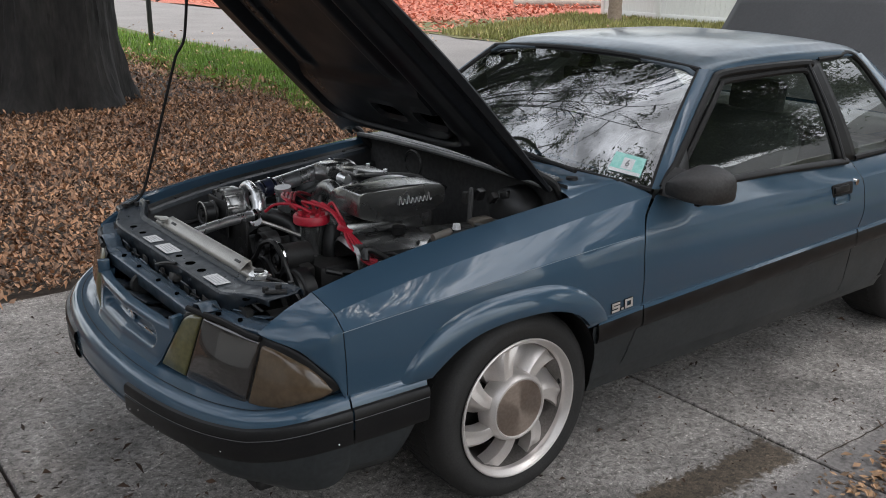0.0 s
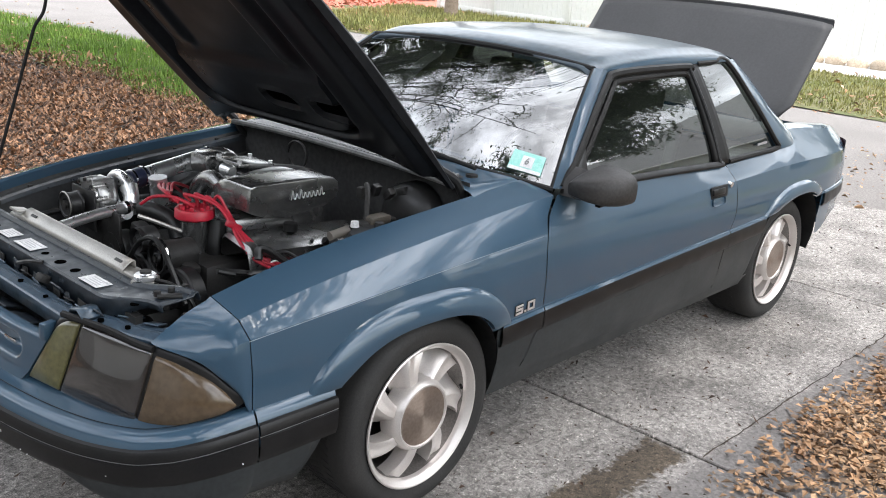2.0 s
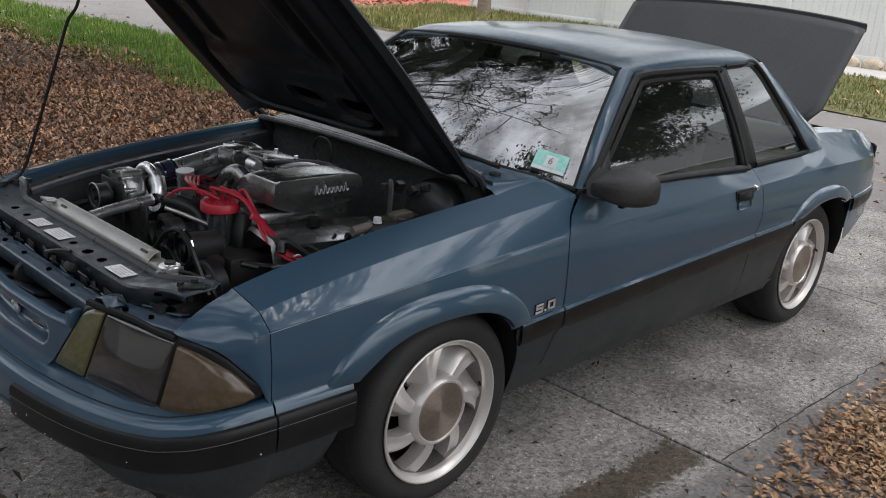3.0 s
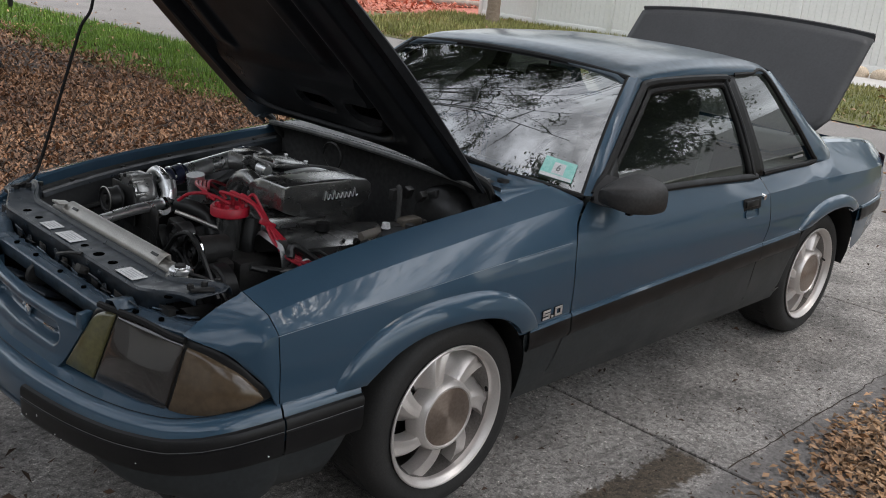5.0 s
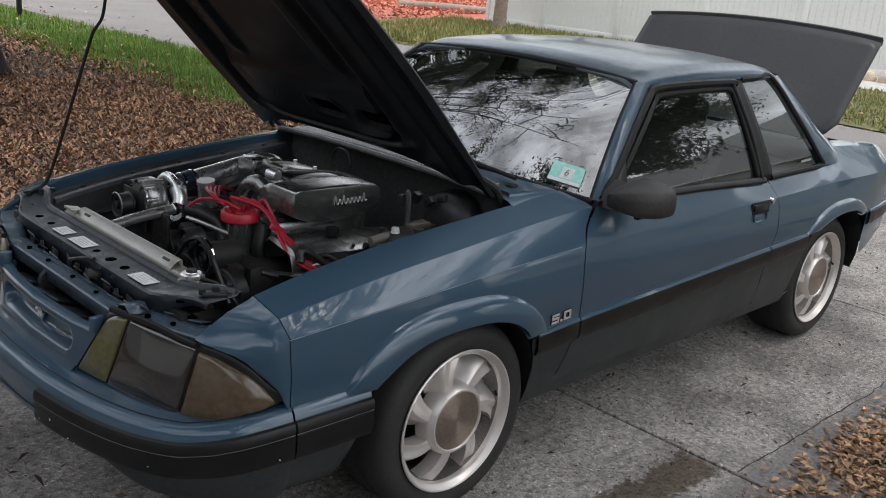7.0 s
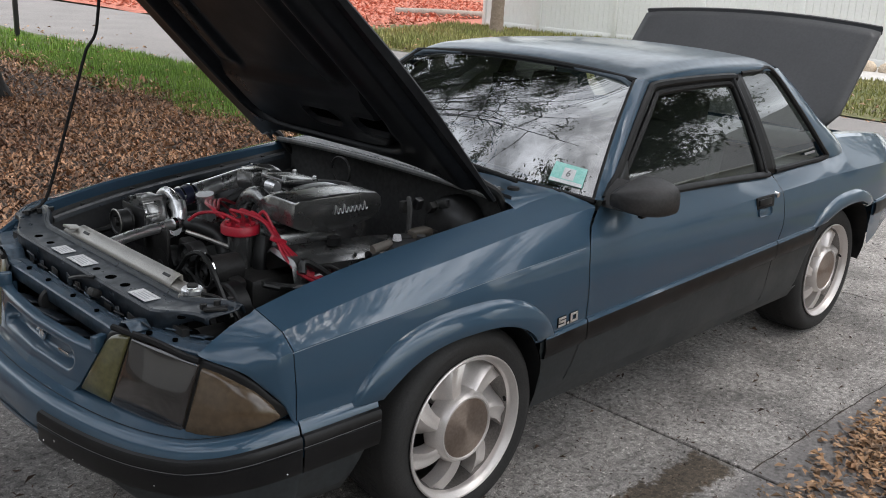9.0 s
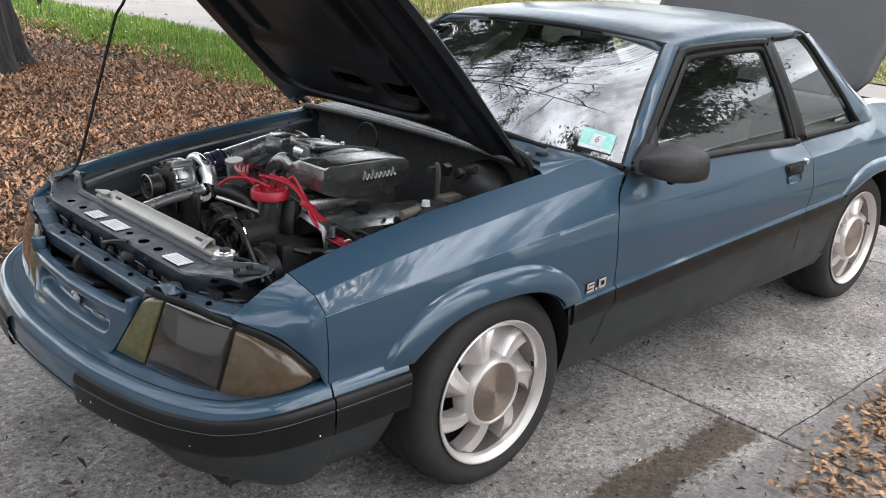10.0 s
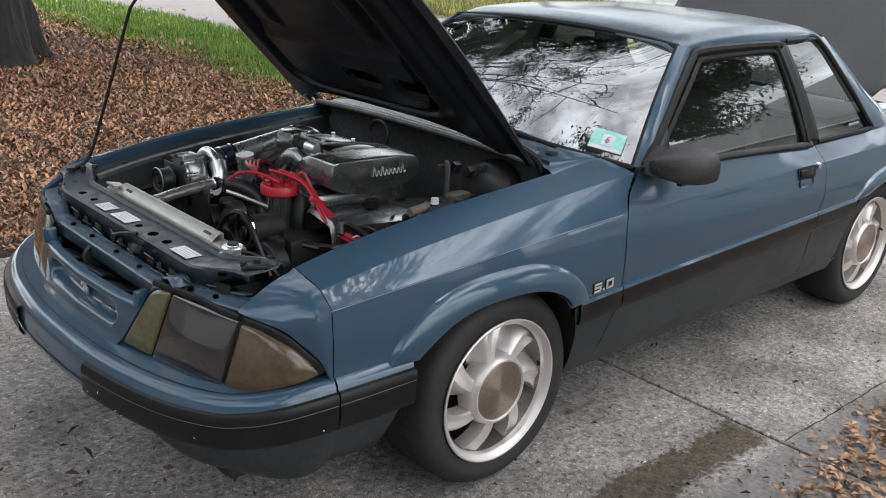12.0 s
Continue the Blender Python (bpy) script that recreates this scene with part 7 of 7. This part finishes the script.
yard = thing("shade_tree", "leafy oak beside the driveway, seen in the window reflections", "tree")
part("trunk", trunk_mesh(5.4, -7.2, 0.28, 2.4, (0.0, 0.0), 2.0), BARK, yard)
tp = (5.4, -7.2, 2.3)
grow(yard, [(tp, (8.0, -5.0, 5.8), 0.5, 0.15, 1.3), (tp, (4.4, -4.6, 5.9), 0.5, 0.14, 0.9), (tp, (9.0, -8.0, 5.6), 0.5, 0.15, 1.2), (tp, (3.0, -8.0, 5.6), 0.5, 0.13, 1.0), (tp, (6.2, -8.4, 6.8), 0.3, 0.14, 1.2),
            (tp, (6.5, -5.2, 6.0), 0.4, 0.13, 1.0), (tp, (7.2, -4.2, 5.3), 0.4, 0.10, 1.2), (tp, (9.6, -5.6, 6.2), 0.4, 0.10, 1.2),
            (tp, (9.6, -3.4, 5.9), 0.4, 0.10, 1.5), (tp, (7.8, -2.9, 5.2), 0.4, 0.09, 1.3), (tp, (11.2, -4.2, 7.2), 0.4, 0.10, 1.4), (tp, (9.5, -5.2, 4.7), 0.4, 0.08, 1.5), (tp, (10.8, -5.9, 4.9), 0.4, 0.08, 1.5), (tp, (11.6, -4.6, 5.3), 0.4, 0.08, 1.5), (tp, (8.4, -4.4, 4.4), 0.4, 0.08, 1.2)], 150000, 0.085, 32, cluster=0.3, droop=0.35, twigs=10, reach=1.5)

# unseen tree added behind the camera; its limbs cut the skylight on the driveway
cover = thing("added_shade_oak", "unseen broad live oak added to shade the driveway", "tree")
part("trunk", trunk_mesh(-4.6, -6.0, 0.34, 3.0, (0.0, 0.0), 3.0), BARK, cover)
cp = (-4.6, -6.0, 2.9)
over = [(-3.6, 1.2, 8.2), (-1.2, 0.6, 8.8), (1.0, -0.6, 8.6), (2.8, -0.9, 8.6), (4.2, -0.2, 8.2), (-2.6, -2.2, 8.8), (0.0, -3.2, 9.0), (2.6, -3.2, 8.8), (4.4, -2.6, 8.4), (-5.0, -0.4, 8.6),
        (-6.4, -3.0, 8.6), (-3.0, 0.0, 7.6), (-4.4, 2.6, 7.8), (-2.2, 3.4, 8.0), (-3.8, -1.6, 7.8), (1.4, -5.6, 8.6), (-1.6, -5.6, 9.2), (-1.8, 2.0, 8.4)]
grow(cover, [(cp, e, 1.4, 0.13, 1.0) for e in over], 160000, 0.10, 37, cluster=0.34, droop=0.5, twigs=15, reach=2.0, first=0.55)

# ---------------------------------------------------------------- fence, palm, stones, log, post, house across the street
FA, FB = Vector((18.75, 14.55, 0)), Vector((19.7, -5.0, 0))
FA2 = Vector((19.15, 17.0, 0))
FH = 1.95
fence = thing("fence", "tall white vinyl privacy fence", "fence", at=(0, 0, 0))


def fence_run(a, b, step):
    d = (b - a)
    n = max(1, round(d.length / step))
    u = d.normalized()
    ang = math.atan2(u.y, u.x)
    rot = Matrix.Rotation(ang, 4, "Z")
    for k in range(n + 1):
        p = a + d * k / n
        post = part("post", box((p.x, p.y, FH / 2 + 0.03), (0.13, 0.13, FH + 0.06), rot, 0.008), VINYL, fence)
        part("post_cap", add_cyl(bmesh.new(), (p.x, p.y, FH + 0.06), (p.x, p.y, FH + 0.14), 0.095, 0.01, 4), VINYL, post)
    for k in range(n):
        p0, p1 = a + d * k / n, a + d * (k + 1) / n
        c = (p0 + p1) / 2
        ln = (p1 - p0).length - 0.13
        part("rail", box((c.x, c.y, 0.12), (ln, 0.06, 0.15), rot, 0.006), VINYL, fence)
        part("rail", box((c.x, c.y, FH - 0.08), (ln, 0.06, 0.15), rot, 0.006), VINYL, fence)
        m = 15
        for j in range(m):
            q = c + u * (ln * ((j + 0.5) / m - 0.5))
            part("board", box((q.x, q.y, FH / 2), (ln / m - 0.006, 0.03, FH - 0.3), rot), VINYL, fence, smooth=False)


fence_run(FA, FB, 2.44)
fence_run(FA2, FA, 2.44)

palm = thing("palm_tree", "rough brown palm trunk by the fence", "tree")
rows = []
for k in range(40):
    z = -0.05 + 4.6 * k / 39
    r = 0.165 + 0.04 * math.exp(-max(z, 0) / 0.25) + 0.012 * (k % 2)
    rows.append([Vector((17.3 + r * math.cos(a) + 0.02 * z, 14.85 + r * math.sin(a), z)) for a in np.linspace(0, 2 * math.pi, 20, endpoint=False)])
part("trunk", surf(rows, close=True), PALMBARK, palm)
for k in range(11):
    a = 2 * math.pi * k / 11
    d = Vector((math.cos(a), math.sin(a), 0))
    w = Vector((-d.y, d.x, 0))
    b = Vector((17.4, 14.85, 4.5))
    rows = []
    for t in np.linspace(0, 1, 8):
        p = b + d * 1.9 * t + Vector((0, 0, 0.9 * math.sin(2.4 * t) - 0.9 * t * t))
        rows.append([p - w * 0.28 * math.sin(math.pi * t) - Vector((0, 0, 0.1 * t)), p, p + w * 0.28 * math.sin(math.pi * t) - Vector((0, 0, 0.1 * t))])
    part("frond", surf(rows), GREENLEAF, palm)

rs = random.Random(8)
dirf = (FA - FB).normalized()
for k in range(34):
    p = FB + dirf * (0.6 + 0.46 * k) + Vector((-0.75, 0.1, 0))
    st = bmesh.new()
    bmesh.ops.create_icosphere(st, subdivisions=2, radius=1.0)
    for v in st.verts:
        v.co *= 1 + 0.18 * noise.noise(v.co * 1.7 + Vector((k, 0, 0)))
        v.co = Vector((v.co.x * rs.uniform(0.98, 1.02) * 0.17, v.co.y * 0.23, max(v.co.z, -0.5) * 0.16))
    ob = part("border_stone", st, STONEM)
    ob.location = (p.x, p.y, 0.06)
    tagged(ob, "rough tan border stone along the fence", "stone", "border stones")

log = part("edging_log", tube([(20.1, 22.1, 0.10), (21.2, 21.1, 0.12), (22.6, 20.3, 0.09)], 0.14, 12), LOGM)
tagged(log, "weathered grey log lying on red mulch", "log")

post = thing("sign_post", "black iron post with a scrolled bracket", "post")
PX, PY = 4.76, 15.1
part("upright", box((PX, PY, 0.95), (0.075, 0.075, 2.0), None, 0.006), IRON, post)
part("arm", tube([(PX, PY, 1.02), (PX + 0.30, PY - 0.42, 1.02), (PX + 0.42, PY - 0.58, 1.02)], 0.022, 8), IRON, post)
sc = []
for t in np.linspace(0, 1, 14):
    a = -1.2 + 7.2 * t
    r = 0.11 * (1 - 0.72 * t)
    sc.append((PX + 0.14 - 0.10 * 0.6 + r * math.cos(a) * 0.6, PY - 0.16 - r * math.cos(a) * 0.8, 0.90 + r * math.sin(a)))
part("scroll", tube(sc, 0.012, 6, 3), IRON, post)
sc = [(PX + 0.10, PY - 0.12, 0.80), (PX + 0.2, PY - 0.28, 0.86), (PX + 0.32, PY - 0.44, 0.97)]
part("scroll", tube(sc, 0.014, 6, 4), IRON, post)
part("scroll", tube([(PX + 0.34 + 0.06 * math.cos(a), PY - 0.47 - 0.08 * math.cos(a), 0.93 + 0.08 * math.sin(a)) for a in np.linspace(0, 5.2, 10)], 0.012, 6, 3), IRON, post)

house = thing("house", "low pale stucco house with grey shingle roof across the street", "house")
part("wall", box((26, -16, 1.5), (9, 15, 3.0), None, 0.02), WALLM, house)
hr = bmesh.new()
vs = [hr.verts.new(p) for p in ((20.8, -24.2, 2.9), (31.2, -24.2, 2.9), (31.2, -7.8, 2.9), (20.8, -7.8, 2.9), (26, -20.5, 5.2), (26, -11.5, 5.2))]
for f in ((0, 1, 4), (1, 2, 5, 4), (2, 3, 5), (3, 0, 4, 5), (3, 2, 1, 0)):
    hr.faces.new([vs[i] for i in f])
part("roof", hr, ROOFM, house, smooth=False)
for yy in (-20, -13):
    w = part("window", box((21.48, yy, 1.6), (0.08, 1.6, 1.2), None, 0.01), SIDEGLASS, house)
    part("frame", box((21.50, yy, 1.6), (0.05, 1.75, 1.35), None, 0.01), VINYL, w)

# unseen house added at the driveway's head, behind the camera, to block sky
added_home = thing("added_home", "unseen pale stucco house front added at the head of the driveway", "house")
part("wall", box((-7.3, 0, 1.45), (3.0, 24, 2.9), None, 0.02), WALLM, added_home)
part("garage_door", box((-5.78, 0.3, 1.1), (0.06, 4.9, 2.2), None, 0.01), VINYL, added_home)
hr = bmesh.new()
vs = [hr.verts.new(p) for p in ((-5.0, -12.6, 2.75), (-5.0, 12.6, 2.75), (-9.6, 12.6, 2.75), (-9.6, -12.6, 2.75), (-7.3, -12.6, 4.3), (-7.3, 12.6, 4.3))]
for f in ((0, 1, 5, 4), (1, 2, 5), (2, 3, 4, 5), (3, 0, 4), (3, 2, 1, 0)):
    hr.faces.new([vs[i] for i in f])
part("roof", hr, ROOFM, added_home, smooth=False)

# trees beyond the fence and along the street, mirrored in the roof and glass
rb = random.Random(21)
for k, (x, y, hgt) in enumerate(((36, 8, 9), (40, 20, 11), (33, -2, 8), (46, 34, 12), (30, 44, 11), (16, 52, 12), (-2, 40, 11), (38, -26, 10), (-12, 22, 9))):
    t = thing("far_tree", "leafy tree beyond the street", "tree", "trees beyond the street")
    part("trunk", trunk_mesh(x, y, 0.25, hgt * 0.45, (0, 0), k), BARK, t)
    base = (x, y, hgt * 0.4)
    grow(t, [(base, (x + rb.uniform(-4, 4), y + rb.uniform(-4, 4), hgt * rb.uniform(0.55, 1.0)), 0.4, 0.12, 1.0) for _ in range(7)], 3500, 0.42, 60 + k, cluster=0.8, droop=0.5, twigs=5, reach=2.4)

# grey-roofed house across the street, mirrored in the side windows
nb = thing("neighbour_house", "pale house with a grey hipped roof across the street", "house")
part("wall", box((21.0, -10.5, 1.65), (8.0, 14.0, 3.3), None, 0.02), WALLM, nb)
nbx, nby = (16.4, 25.6), (-18.0, -3.0)
hr = surf([[Vector((nbx[0], nby[0], 3.2)), Vector((nbx[0], nby[1], 3.2))], [Vector((21.0, -13.5, 7.2)), Vector((21.0, -7.2, 7.2))], [Vector((nbx[1], nby[0], 3.2)), Vector((nbx[1], nby[1], 3.2))]])
bmesh.ops.holes_fill(hr, edges=[e for e in hr.edges if e.is_boundary], sides=0)
part("roof", hr, ROOFM, nb, smooth=False)
part("fascia", box((16.42, -10.5, 3.18), (0.05, 15.0, 0.20), None, 0.01), VINYL, nb)
for y in (-15.0, -11.0, -6.5):
    w = part("window", box((16.98, y, 1.5), (0.08, 1.6, 1.2), None, 0.01), VINYL, nb)
    part("pane", box((16.93, y, 1.5), (0.02, 1.4, 1.0)), SATIN, w)
